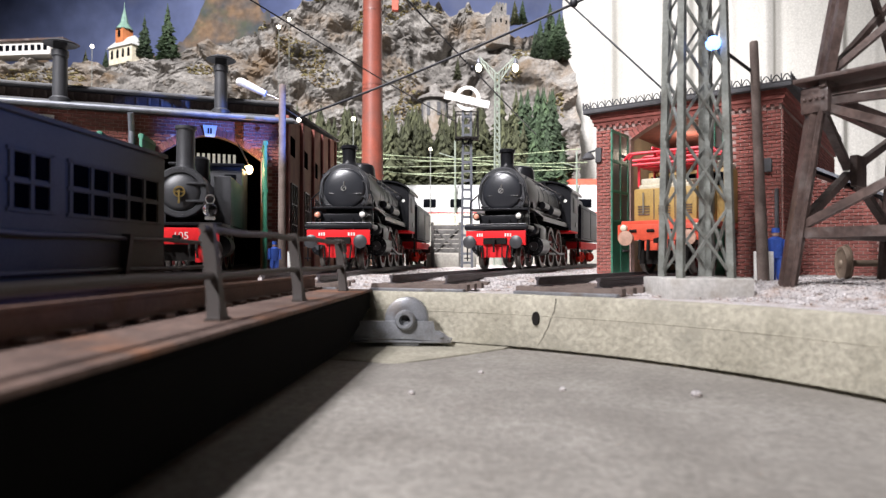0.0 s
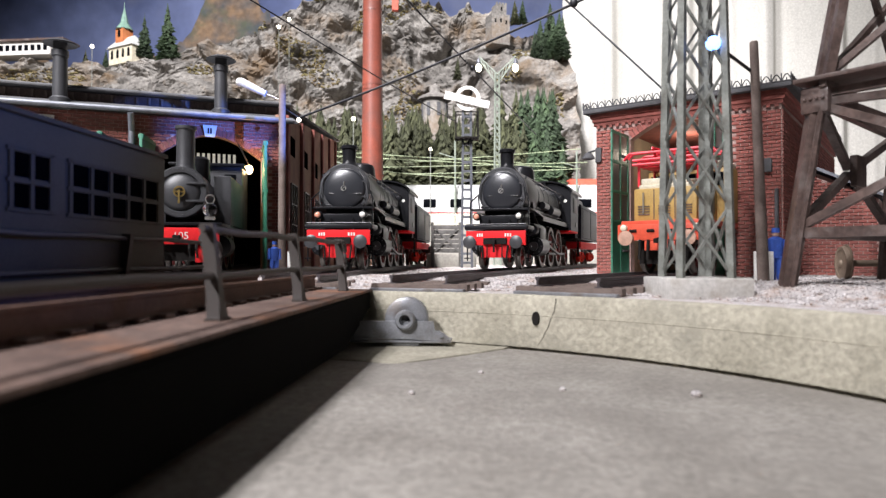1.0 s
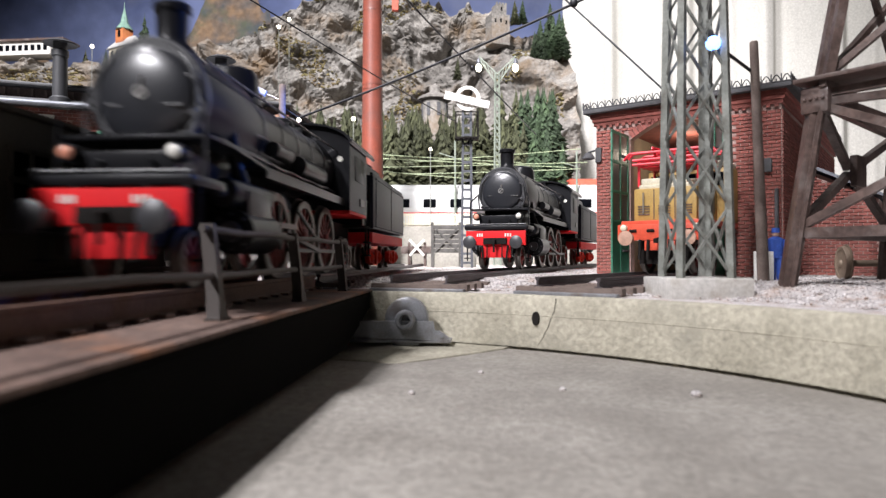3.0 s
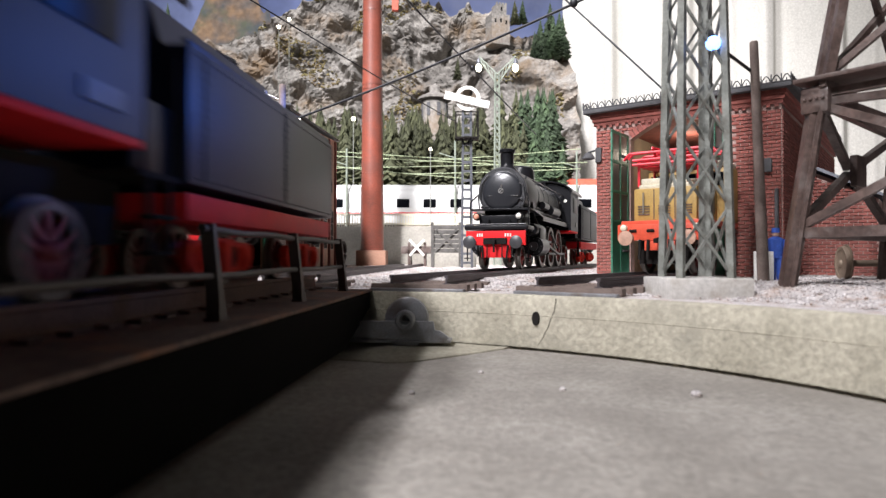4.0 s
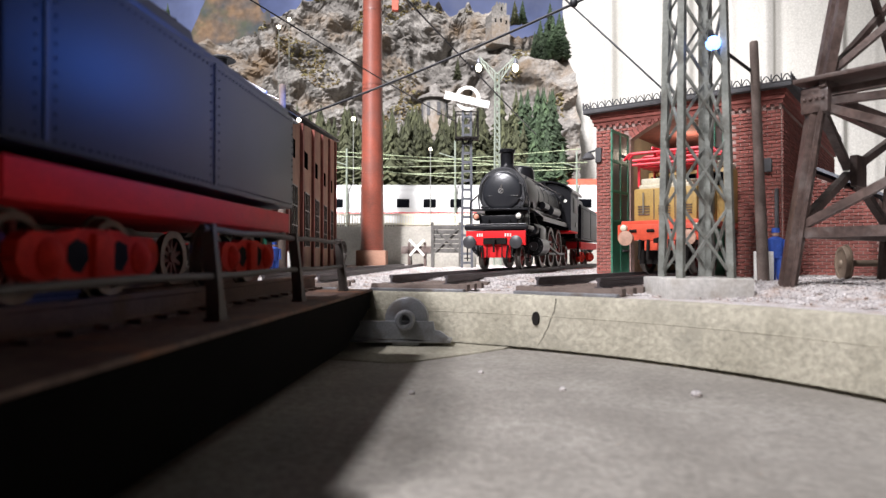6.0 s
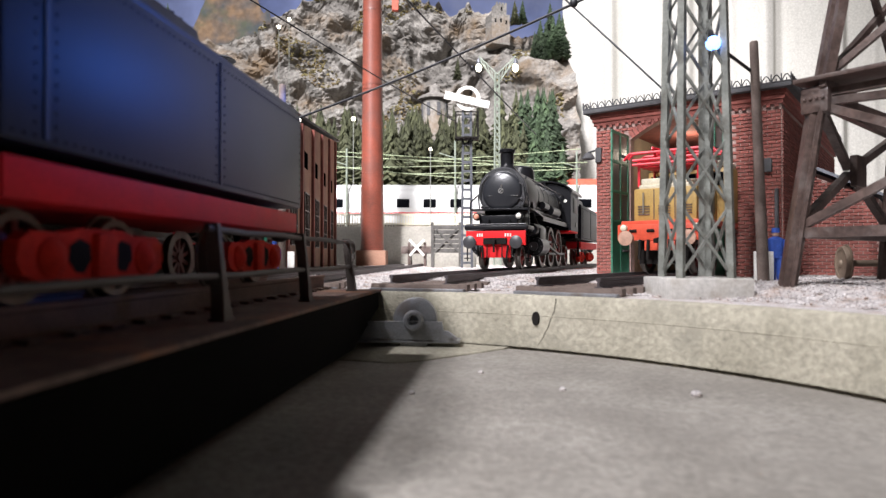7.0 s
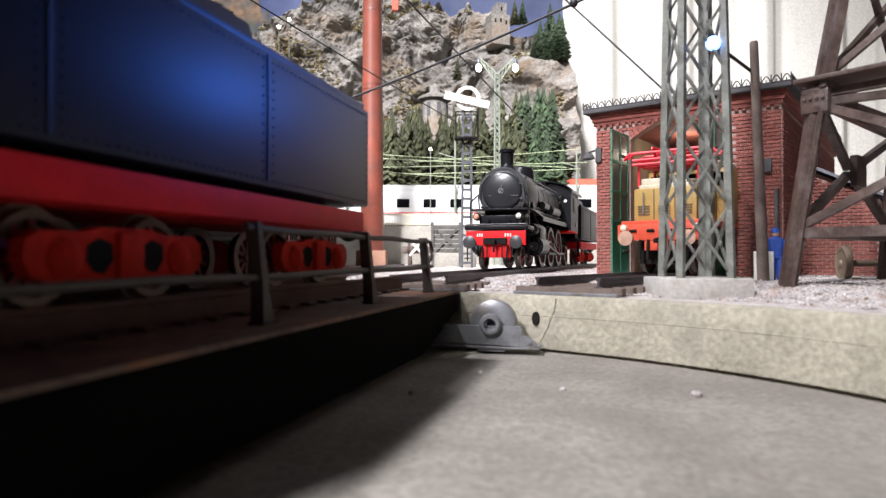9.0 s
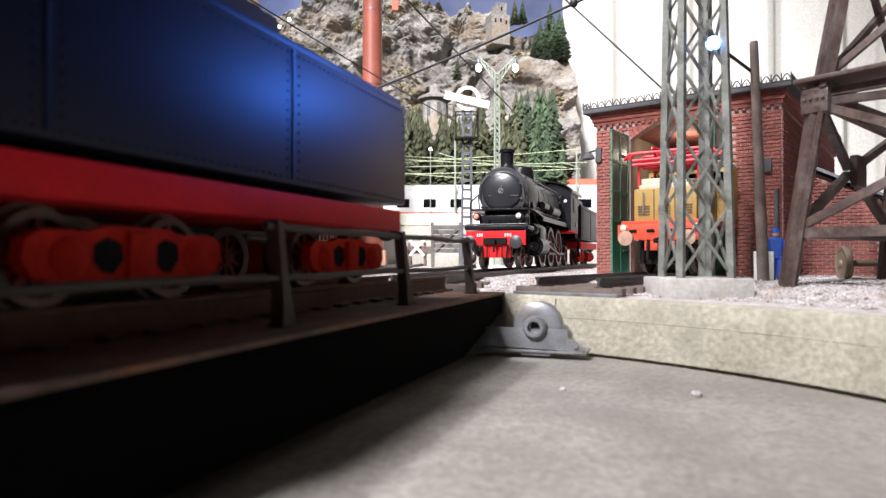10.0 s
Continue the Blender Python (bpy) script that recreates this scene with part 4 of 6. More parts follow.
def build_electric_loco():
    t = thing("electric_locomotive", radial(38.2, 20.7, RAIL), "ochre electric locomotive with red pantograph in the engine house", "locomotive")
    bm = bm_new()
    box(bm, -1.05, 1.05, 0.35, 2.6, 1.75, 2.85, 0.06)
    part("hood", bm, "ochre", t)
    bm = bm_new()
    box(bm, -0.9, 0.9, 0.42, 2.5, 2.84, 2.98, 0.04)
    box(bm, -0.85, -0.2, 0.5, 1.2, 2.98, 3.2, 0.04)
    box(bm, 0.2, 0.7, 0.5, 1.2, 2.98, 3.12, 0.04)
    part("hood_cover", bm, "cream", t, "cream hood cover")
    for x in (-0.7, 0.0, 0.7):
        bm = bm_new()
        for k in range(4):
            box(bm, x - 0.2, x + 0.2, 0.325, 0.352, 1.95 + k * 0.09, 1.99 + k * 0.09)
        part("louvre", bm, "brown_steel", t, smooth=0)
    bm = bm_new()
    cyl(bm, (0, 0.3, 2.5), (0, 0.36, 2.5), 0.16, seg=18)
    part("hood_lamp", bm, "cream", t)
    for x in (-0.35, 0.35):
        bm = bm_new()
        box(bm, x - 0.015, x + 0.015, 0.335, 0.36, 1.8, 2.8)
        part("panel_seam", bm, "brown_steel", t, smooth=0)
    for s in (-1, 1):
        bm = bm_new()
        cyl(bm, (s * 0.7, 0.3, 2.0), (s * 0.7, 0.3, 2.7), 0.025, seg=8)
        part("grab_rail", bm, "steel", t)
        bm = bm_new()
        for k in range(6):
            box(bm, s * 1.05 - 0.02, s * 1.05 + 0.02, 0.6 + k * 0.3, 0.8 + k * 0.3, 2.0, 2.7)
        part("side_grille", bm, "brown_steel", t, smooth=0)
    bm = bm_new()
    box(bm, -1.4, 1.4, 2.6, 8.6, 1.75, 3.7, 0.08)
    cab = part("body", bm, "ochre", t)
    bm = bm_new()
    box(bm, -1.35, 1.35, 2.5, 8.7, 3.7, 3.9, 0.08)
    part("roof", bm, "cream", cab)
    for x in (-0.95, 0, 0.95):
        bm = bm_new()
        box(bm, x - 0.33, x + 0.33, 2.57, 2.61, 3.05, 3.5, 0.01)
        part("front_window", bm, "dark_glass", cab)
    bm = bm_new()
    box(bm, -1.45, 1.45, -0.1, 0.1, 1.08, 1.62, 0.03)
    b = part("buffer_beam", bm, "orange_red", t, "orange-red buffer beam")
    bm = bm_new()
    for x in (-0.9, -0.3, 0.3, 0.9):
        cyl(bm, (x - 0.12, -0.108, 1.4), (x + 0.12, -0.108, 1.4), 0.05, seg=8)
    part("step_slot", bm, "matt_black", b)
    bm = bm_new()
    box(bm, -1.4, 1.4, 0.1, 8.6, 1.55, 1.75, 0.02)
    part("running_board", bm, "orange_red", t)
    bm = bm_new()
    box(bm, -0.5, 0.5, -0.14, 0.0, 0.75, 1.06, 0.02)
    part("coupling_plate", bm, "orange_red", t)
    bm = bm_new()
    beam(bm, (0, -0.1, 1.1), (0, -0.5, 1.05), 0.14)
    for x in (-0.62, -0.35, 0.35, 0.62):
        cyl(bm, (x, -0.2, 1.1), (x, -0.28, 0.45), 0.05, seg=8)
    part("coupling", bm, "matt_black", t)
    for s in (-1, 1):
        bm = bm_new()
        m = Matrix.Translation((s * 1.02, 0, 1.15)) @ Matrix.Rotation(radians(90), 4, "X")
        lathe(bm, [(0.16, 0.1), (0.14, 0.4), (0.25, 0.43), (0.25, 0.48), (0.02, 0.52)], 20, m)
        part("buffer", bm, "skin", t, "dull copper-coloured buffer")
        bm = bm_new()
        m = Matrix.Translation((s * 1.2, -0.1, 1.5)) @ Matrix.Rotation(radians(90), 4, "X")
        lathe(bm, [(0.11, -0.1), (0.11, 0.1), (0.07, 0.13), (0.01, 0.14)], 18, m)
        part("headlamp", bm, "cream", t, "round white headlamp")
    bm = bm_new()
    box(bm, -0.85, 0.85, 0.3, 8.4, 0.3, 1.5)
    part("frame", bm, "matt_black", t)
    meshes = {}
    for y in (1.0, 2.6, 4.4, 6.2):
        wheelset(t, y, 0.55, 9, meshes)
    bm = bm_new()
    box(bm, -1.0, 1.0, 0.8, 2.4, 3.62, 3.68, 0.02)
    p = part("pantograph", bm, "panto_red", t, "bright red folded pantograph")
    tubes = [((k * 1.0, y, 2.95), (k * 1.0, y, 3.85)) for y in (0.7, 2.2) for k in (-1, 1)]
    for z in (3.7, 3.85):
        tubes += [((k * 1.05, 0.5, z), (k * 1.05, 2.6, z)) for k in (-1, 1)]
        tubes += [((-1.15, y, z), (1.15, y, z)) for y in (0.5, 1.5, 2.6)]
    for y, z in ((0.6, 4.1), (1.0, 4.18), (2.0, 4.18), (2.4, 4.1)):
        tubes += [((-1.3, y, z), (1.3, y, z))] + [((k * 1.3, y, z), (k * 1.5, y, z - 0.2)) for k in (-1, 1)]
    for k in (-1, 1):
        for y0, y1 in ((0.5, 2.4), (2.6, 0.6)):
            tubes += [((k * 0.9, y0, 3.75), (k * 0.5, y1, 4.25)), ((k * 0.5, y1, 4.25), (-k * 0.3, y0, 4.0))]
    for a, b in tubes:
        bm = bm_new()
        cyl(bm, a, b, 0.05, seg=8)
        part("tube", bm, "panto_red", p)
    bm = bm_new()
    box(bm, -0.9, 0.9, 1.3, 2.5, 2.97, 3.2, 0.05)
    part("pantograph_base", bm, "cream", p)


# ---- buildings ----
def brick_face(parent, width, z0, z1, solid_at, y, material, course=0.135, length=0.30, pieces=0, seam=0.022):
    """A skin of single bricks on the plane y (facing -y); solid_at(x, z) tells where the wall is. The first ones are parts, the rest one mesh."""
    rng = random.Random(11)
    cells = []
    row = 0
    z = z0
    while z < z1 - 0.05:
        x = -width / 2 - (length / 2 if row % 2 else 0)
        while x < width / 2:
            a, b = max(x, -width / 2), min(x + length, width / 2)
            if b - a > 0.06 and solid_at((a + b) / 2, z + course / 2) and solid_at(a + 0.03, z + course / 2) and solid_at(b - 0.03, z + course / 2):
                cells.append((a + seam / 2, b - seam / 2, z + seam / 2, z + course - seam / 2))
            x += length
        z += course
        row += 1
    shared = {}
    rest_v, rest_f = [], []
    quads = [(0, 1, 2, 3), (0, 4, 5, 1), (1, 5, 6, 2), (2, 6, 7, 3), (3, 7, 4, 0)]

    def corners(w, h, d):
        e = 0.012
        return [(e, -d, e), (w - e, -d, e), (w - e, -d, h - e), (e, -d, h - e), (0, 0, 0), (w, 0, 0), (w, 0, h), (0, 0, h)]
    for i, (a, b, c, d) in enumerate(cells):
        deep = 0.03 + 0.015 * rng.random()
        if i < pieces:
            key = round(b - a, 2)
            if key not in shared:
                me = bpy.data.meshes.new("brick")
                me.from_pydata([tuple(q * U for q in v) for v in corners(b - a, d - c, 0.035)], [], quads)
                me.materials.append(M[material])
                shared[key] = me
            ob = new("brick", shared[key])
            ob.parent = parent
            ob.matrix_basis = P(a, y - 0.008 * rng.random(), c)
        else:
            n = len(rest_v)
            rest_v += [((a + v[0]) * U, (y + v[1]) * U, (c + v[2]) * U) for v in corners(b - a, d - c, deep)]
            rest_f += [tuple(n + k for k in q) for q in quads]
    if rest_v:
        me = bpy.data.meshes.new("bricks")
        me.from_pydata(rest_v, [], rest_f)
        me.materials.append(M[material])
        ob = new("bricks", me)
        ob.parent = parent
        tagged(ob, kind="stuff")


def wall_with_arches(bm, width, z0, z1, y0, y1, doors):
    """A thick wall with arched openings (x0, x1, top, rise)."""
    xs = -width / 2
    for x0, x1, top, rise in doors:
        box(bm, xs, x0, y0, y1, z0, z1)
        head = [(x0, z1)] + [(x0 + (x1 - x0) * i / 12, top - rise + rise * math.sin(math.pi * i / 12)) for i in range(13)] + [(x1, z1)]
        prism(bm, head, y0, y1)
        xs = x1
    box(bm, xs, width / 2, y0, y1, z0, z1)


def in_arch(x, z, doors, grow=0.0):
    for x0, x1, top, rise in doors:
        if x0 - grow < x < x1 + grow:
            f = min(1, max(0, (x - x0) / (x1 - x0)))
            if z < top - rise + rise * math.sin(math.pi * f) + grow:
                return True
    return False


def arch_bricks(t, doors, y, material, n=22):
    bm = bm_new()
    for x0, x1, top, rise in doors:
        for i in range(n):
            f = (i + 0.5) / n
            x, z = x0 + (x1 - x0) * f, top - rise + rise * math.sin(math.pi * f) + 0.17
            tilt = math.atan2(rise * math.pi * math.cos(math.pi * f), x1 - x0)
            w = (x1 - x0) / n * 0.43 / max(0.5, math.cos(tilt))
            box(bm, -w, w, -0.05, 0.0, -0.16, 0.16, 0, Matrix.Translation((x, y, z)) @ Matrix.Rotation(-tilt, 4, "Y"))
    part("arch_course", bm, material, t, "upright bricks of the arch", smooth=0)


def build_engine_house():
    """Brick electric engine house with open green doors; front wall centre at its origin, facing -y."""
    t = thing("engine_house", P(9.4, 24.6, 0.0, 0, 0, -37), "red brick engine house with open green doors", "building")
    W, H = 6.9, 6.85
    ox = -0.35
    doors = [(-1.75 - 0.25, 1.75 - 0.25, 6.4, 0.7)]
    at = P(ox, 0, 0)
    bm = bm_new()
    wall_with_arches(bm, W, 0, H, 0.0, 0.4, doors)
    front = part("front_wall", bm, "mortar", t, "dark red brick front", at, smooth=0)
    arch_bricks(front, doors, 0, "brick")
    for s in (-1, 1):
        bm = bm_new()
        box(bm, s * (W / 2 - 0.2) - 0.2, s * (W / 2 - 0.2) + 0.2, 0.4, 15, 0, H)
        part("side_wall", bm, "brick_dark", t, at=at, smooth=0)
    bm = bm_new()
    box(bm, -W / 2, W / 2, 15, 15.4, 0, H)
    part("back_wall", bm, "inside", t, at=at, smooth=0)
    bm = bm_new()
    box(bm, -W / 2 + 0.41, -W / 2 + 0.45, 0.42, 15, 0, H)
    box(bm, W / 2 - 0.45, W / 2 - 0.41, 0.42, 15, 0, H)
    box(bm, -W / 2 + 0.45, W / 2 - 0.45, 0.42, 15, H - 0.1, H - 0.05)
    part("lining", bm, "inside", t, "warm ochre interior walls", at)
    # cornice and roof with iron cresting
    bm = bm_new()
    for k, (z, o) in enumerate(((H - 0.45, 0.08), (H - 0.3, 0.13), (H - 0.14, 0.2))):
        box(bm, -W / 2 - o, W / 2 + o, -o, 15.4 + o, z, z + 0.17, 0.01)
    part("cornice", bm, "brick", t, "stepped brick cornice", at)
    bm = bm_new()
    n = 26
    for i in range(n):
        x = -W / 2 + (i + 0.5) * W / n
        box(bm, x - 0.07, x + 0.07, -0.11, -0.08, H - 0.56, H - 0.44)
    part("dentil_course", bm, "brick", t, at=at, smooth=0)
    bm = bm_new()
    box(bm, -W / 2 - 0.4, W / 2 + 0.4, -0.45, 15.8, H + 0.03, H + 0.2, 0.05)
    part("roof", bm, "roof", t, "dark tarred roof", at)
    bm = bm_new()
    for x0, y0, x1, y1, n in ((-W / 2 - 0.4, -0.42, W / 2 + 0.4, -0.42, 24), (-W / 2 - 0.38, -0.42, -W / 2 - 0.38, 9, 28), (W / 2 + 0.38, -0.42, W / 2 + 0.38, 15, 44)):
        d = Vector((x1 - x0, y1 - y0, 0))
        for i in range(n):
            a = Vector((x0, y0, H + 0.2)) + d * (i / n)
            b = Vector((x0, y0, H + 0.2)) + d * ((i + 1) / n)
            up = Vector((0, 0, 0.26))
            for k in range(5):
                f0, f1 = k / 5, (k + 1) / 5
                cyl(bm, a.lerp(b, f0) + up * math.sin(math.pi * f0), a.lerp(b, f1) + up * math.sin(math.pi * f1), 0.022, seg=5)
            mid = a.lerp(b, 0.5)
            cyl(bm, a, a + Vector((0, 0, 0.3)), 0.022, seg=5)
            cyl(bm, mid, mid + Vector((0, 0, 0.13)), 0.018, seg=5)
        cyl(bm, Vector((x0, y0, H + 0.22)), Vector((x1, y1, H + 0.22)), 0.03, seg=6)
    part("roof_cresting", bm, "roof", t, "black wrought-iron roof cresting", at)
    # door leaves, both standing open
    for x, turn in ((doors[0][0] - 0.05, 90), (doors[0][1] + 0.05, 97)):
        leaf = bm_new()
        for xx in (0.0, 0.78, 1.58):
            box(leaf, xx, xx + 0.12, -0.035, 0.035, 0.35, 5.85, 0.012)
        for z in (0.35, 2.3, 3.45, 4.6, 5.73):
            box(leaf, 0.0, 1.7, -0.032, 0.032, z, z + 0.12, 0.012)
        box(leaf, 0.05, 1.65, -0.02, 0.02, 0.45, 2.35)
        lf = part("door", leaf, "green", t, "open green door with glazed upper panes", P(x + ox, -0.12, 0, 0, 0, -turn))
        for xx in (0.12, 0.9):
            for z in (2.42, 3.57, 4.72):
                bm = bm_new()
                box(bm, xx, xx + 0.68, -0.012, 0.012, z, z + 1.02)
                part("door_pane", bm, "reflection_grey_pane", lf, "glass pane with a reflection painted in as grey", smooth=0)
        for z in (1.2, 4.9):
            bm = bm_new()
            box(bm, 0.0, 0.7, -0.05, 0.05, z, z + 0.09, 0.01)
            part("hinge_strap", bm, "roof", lf)
    # lantern on the corner, lean-to with sloped roof on the other side
    bm = bm_new()
    lathe(bm, [(0.02, 0.3), (0.12, 0.28), (0.26, 0.1), (0.27, 0.04), (0.2, 0.02)], 18, Matrix.Translation((-W / 2 + ox - 0.2, -0.35, 5.0)))
    cyl(bm, (-W / 2 + ox - 0.2, -0.35, 5.3), (-W / 2 + ox + 0.1, 0, 5.45), 0.04, seg=8)
    box(bm, -W / 2 + ox, -W / 2 + ox + 0.25, -0.12, 0.0, 4.9, 5.5, 0.02)
    part("wall_lamp", bm, "roof", t, "dark enamel wall lamp")
    bm = bm_new()
    box(bm, W / 2 + ox, W / 2 + ox + 2.6, 4.0, 11, 0, 3.2)
    prism(bm, [(W / 2 + ox, 3.2), (W / 2 + ox + 2.6, 3.2), (W / 2 + ox, 4.6)], 4.0, 11)
    an = part("annex", bm, "mortar", t, "brick lean-to")
    bm = bm_new()
    prism(bm, [(W / 2 + ox, 4.72), (W / 2 + ox + 3.0, 3.12), (W / 2 + ox + 3.0, 3.24), (W / 2 + ox, 4.86)], 3.6, 11.3)
    part("annex_roof", bm, "zinc", an, "pale sheet-metal lean-to roof")
    # drain pipe and cable box on the right of the door
    bm = bm_new()
    cyl(bm, (W / 2 + ox - 0.15, -0.1, 0.2), (W / 2 + ox - 0.15, -0.1, 3.4), 0.07, seg=10)
    part("drain_pipe", bm, "roof", t)
    bm = bm_new()
    box(bm, W / 2 + ox - 0.75, W / 2 + ox - 0.3, -0.14, 0, 4.0, 4.5, 0.03)
    part("switch_box", bm, "roof", t)
    return t, front, an, W, H, doors


def build_roundhouse():
    """Curved brick shed of two stalls; each stall's front is a thing of its own face, origin on the corner by the street lamp."""
    ang = math.degrees(math.atan2(3.8, 10.3))
    t = thing("roundhouse", P(-7.3, 29.6, 0, 0, 0, ang), "long red brick roundhouse with arched stall doors", "building")
    W, H = 17.5, 7.0
    doors = [(-5.35, -0.95, 6.35, 1.0), (-11.6, -7.2, 6.35, 1.0), (-16.9, -13.4, 6.35, 1.0)]
    local = sorted([(a + W / 2, b + W / 2, c, d) for a, b, c, d in doors])
    at = P(-W / 2, 0, 0)
    bm = bm_new()
    wall_with_arches(bm, W, 0, H, 0, 0.45, local)
    front = part("front_wall", bm, "mortar", t, "sooty red brick front with arches", at, smooth=0)
    arch_bricks(front, local, 0, "brick_dark", 26)
    # side wall with pilasters and windows
    side = bm_new()
    box(side, -0.45, 0, 0.45, 24.5, 0, 7.6)
    prism_y(side, -0.22, 0.225, [(0.45, 7.6), (24.5, 7.6), (24.5, 10.6)])
    sw = part("side_wall", side, "brown_wall", t, "brown plastered side wall with pilasters", P(0, 0, 0, 0, 0, -ang + 3.8), smooth=0)
    for y in (0.5, 5.0, 9.5, 14, 18.5, 23):
        bm = bm_new()
        box(bm, 0, 0.16, y, y + 0.5, 0, 7.6 + max(0, (y - 0.45)) * 0.12)
        part("pilaster", bm, "brick_dark", sw, smooth=0)
    for i in range(5):
        for z, h in ((1.6, 3.0), (6.0, 0.9)):
            bm = bm_new()
            y = 2.0 + i * 4.5
            box(bm, -0.05, 0.04, y, y + (1.8 if h > 1 else 1.2), z, z + h)
            wd = part("window", bm, "window_dark", sw, "dark arched window", smooth=0)
            bm = bm_new()
            for k in range(4):
                box(bm, 0.04, 0.08, y + k * 0.6 - 0.04, y + k * 0.6 + 0.04, z, z + h)
            for k in range(4):
                box(bm, 0.04, 0.08, y, y + 1.8, z + k * h / 3 - 0.03, z + k * h / 3 + 0.03)
            if h > 1:
                part("glazing_bar", bm, "brown_steel", wd, smooth=0)
            else:
                bm.free()
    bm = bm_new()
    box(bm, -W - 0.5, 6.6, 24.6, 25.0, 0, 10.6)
    part("back_wall", bm, "matt_black", t, smooth=0)
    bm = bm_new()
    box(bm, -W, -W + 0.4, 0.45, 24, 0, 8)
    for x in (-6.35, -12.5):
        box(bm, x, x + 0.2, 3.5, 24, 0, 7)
    part("inner_wall", bm, "matt_black", t, "near-black inner wall", smooth=0)
    # roof: front eave, clerestory step with slats, upper roof
    bm = bm_new()
    prism_y(bm, -W / 2 + 0.1, W / 2 + 0.5, [(-0.5, 7.0), (3.2, 8.0), (3.2, 8.14), (-0.5, 7.14)])
    prism_y(bm, -W / 2 + 0.1, W / 2 + 0.6, [(2.7, 8.5), (12, 9.2), (24.8, 10.9), (24.8, 11.05), (12, 9.35), (2.7, 8.65)])
    a = [bm.verts.new(v) for v in ((0.4, 2.7, 8.49), (7.6, 25.2, 10.9), (0.4, 25.2, 10.9))]
    b = [bm.verts.new((v.co.x, v.co.y, v.co.z + 0.15)) for v in a]
    bm.faces.new(a)
    bm.faces.new(b[::-1])
    for i in range(3):
        bm.faces.new((a[i], b[i], b[(i + 1) % 3], a[(i + 1) % 3]))
    part("roof", bm, "roof", t, "grey tar-paper roof", smooth=0)
    bm = bm_new()
    box(bm, -W - 0.3, 0.2, 3.1, 3.3, 7.6, 8.5)
    cl = part("clerestory_wall", bm, "brown_steel", t, "dark clerestory boarding", smooth=0)
    for i in range(34):
        bm = bm_new()
        x = -W + i * 0.53
        box(bm, x, x + 0.09, 2.98, 3.1, 7.8, 8.45)
        part("slat", bm, "wood", cl, smooth=0)
    bm = bm_new()
    cyl(bm, (-W - 0.4, 2.62, 8.58), (0.65, 2.62, 8.58), 0.11, seg=10)
    part("ridge_roll", bm, "roof", t)
    bm = bm_new()
    cyl(bm, (-W - 0.4, -0.62, 7.12), (0.35, -0.62, 7.12), 0.115, seg=12)
    g = part("gutter", bm, "zinc", t, "zinc eaves gutter")
    bm = bm_new()
    for x in (-6.25,):
        cyl(bm, (x, -0.62, 7.0), (x, -0.25, 6.3), 0.13, seg=10)
        cyl(bm, (x, -0.25, 6.35), (x, -0.25, 0.3), 0.13, seg=10)
    part("downpipe", bm, "zinc", g)
    # keystones
    for a, b, c, d in doors:
        bm = bm_new()
        x = (a + b) / 2
        prism(bm, [(x - 0.2, c - 0.08), (x + 0.2, c - 0.08), (x + 0.3, c + 0.42), (x - 0.3, c + 0.42)], -0.14, 0.0)
        k = part("keystone", bm, "white", t, "pale keystone with a number", smooth=0)
        bm = bm_new()
        bars_text(bm, x - 0.1, -0.142, c + 0.05, 0.22, 0.24, 2)
        part("number", bm, "matt_black", k, smooth=0)
        # glazed fan of the back windows, seen through the door; emission replaces light through the glass
        bm = bm_new()
        box(bm, a + 0.7, b - 0.7, 7.0, 7.1, 5.75, 6.6)
        fan = part("skylight", bm, "glow_pane", t, "pale glazed skylight inside, bright by its own glow", smooth=0)
        for i in range(12):
            bm = bm_new()
            x = a + 0.75 + i * (b - a - 1.5) / 11
            box(bm, x - 0.06, x + 0.06, 6.9, 7.0, 5.75, 6.6)
            part("glazing_bar", bm, "matt_black", fan, smooth=0)
    # green doors folded open
    for a, b, c, d in doors:
        for x, turn in ((a - 0.05, -100), (b + 0.1, -93)):
            bm = bm_new()
            box(bm, 0, 2.0, -0.06, 0.06, 0.3, 5.9, 0.02)
            box(bm, 0.1, 0.5, -0.09, 0.09, 3.4, 5.2, 0.02)
            lf = part("door", bm, "green", t, "green door leaf standing open", P(x, -0.1, 0, 0, 0, turn))
            bm = bm_new()
            for z in (0.3, 2.0, 3.7, 5.7):
                box(bm, 0, 2.0, -0.1, 0.1, z, z + 0.18, 0.02)
            part("door_rail", bm, "green", lf)
    # smoke vents on the roof
    for x in (-9.3, -2.65):
        bm = bm_new()
        lathe(bm, [(0.42, 7.5), (0.42, 7.9), (0.3, 8.0), (0.29, 9.7), (0.34, 9.75), (0.34, 10.0), (0.28, 10.05), (0.28, 10.35)], 24, Matrix.Translation((x, 2.0, 0)))
        v = part("smoke_vent", bm, "dark_grey", t, "dark sheet-metal smoke vent")
        bm = bm_new()
        lathe(bm, [(0.02, 10.5), (0.4, 10.45), (0.68, 10.3), (0.66, 10.26), (0.35, 10.32)], 24, Matrix.Translation((x, 2.0, 0)))
        part("cowl", bm, "dark_grey", v)
    # bulb over the loco
    bm = bm_new()
    ball(bm, (-1.5, -0.3, 4.88), 0.16, 2, (1, 1, 1.3))
    part("lamp_bulb", bm, "bulb_warm", t, "glowing warm bulb under the arch")
    bm = bm_new()
    cyl(bm, (-1.5, -0.3, 5.05), (-1.95, -0.1, 6.0), 0.035, seg=6)
    part("lamp_stem", bm, "matt_black", t)
    return t, front, W, H, local


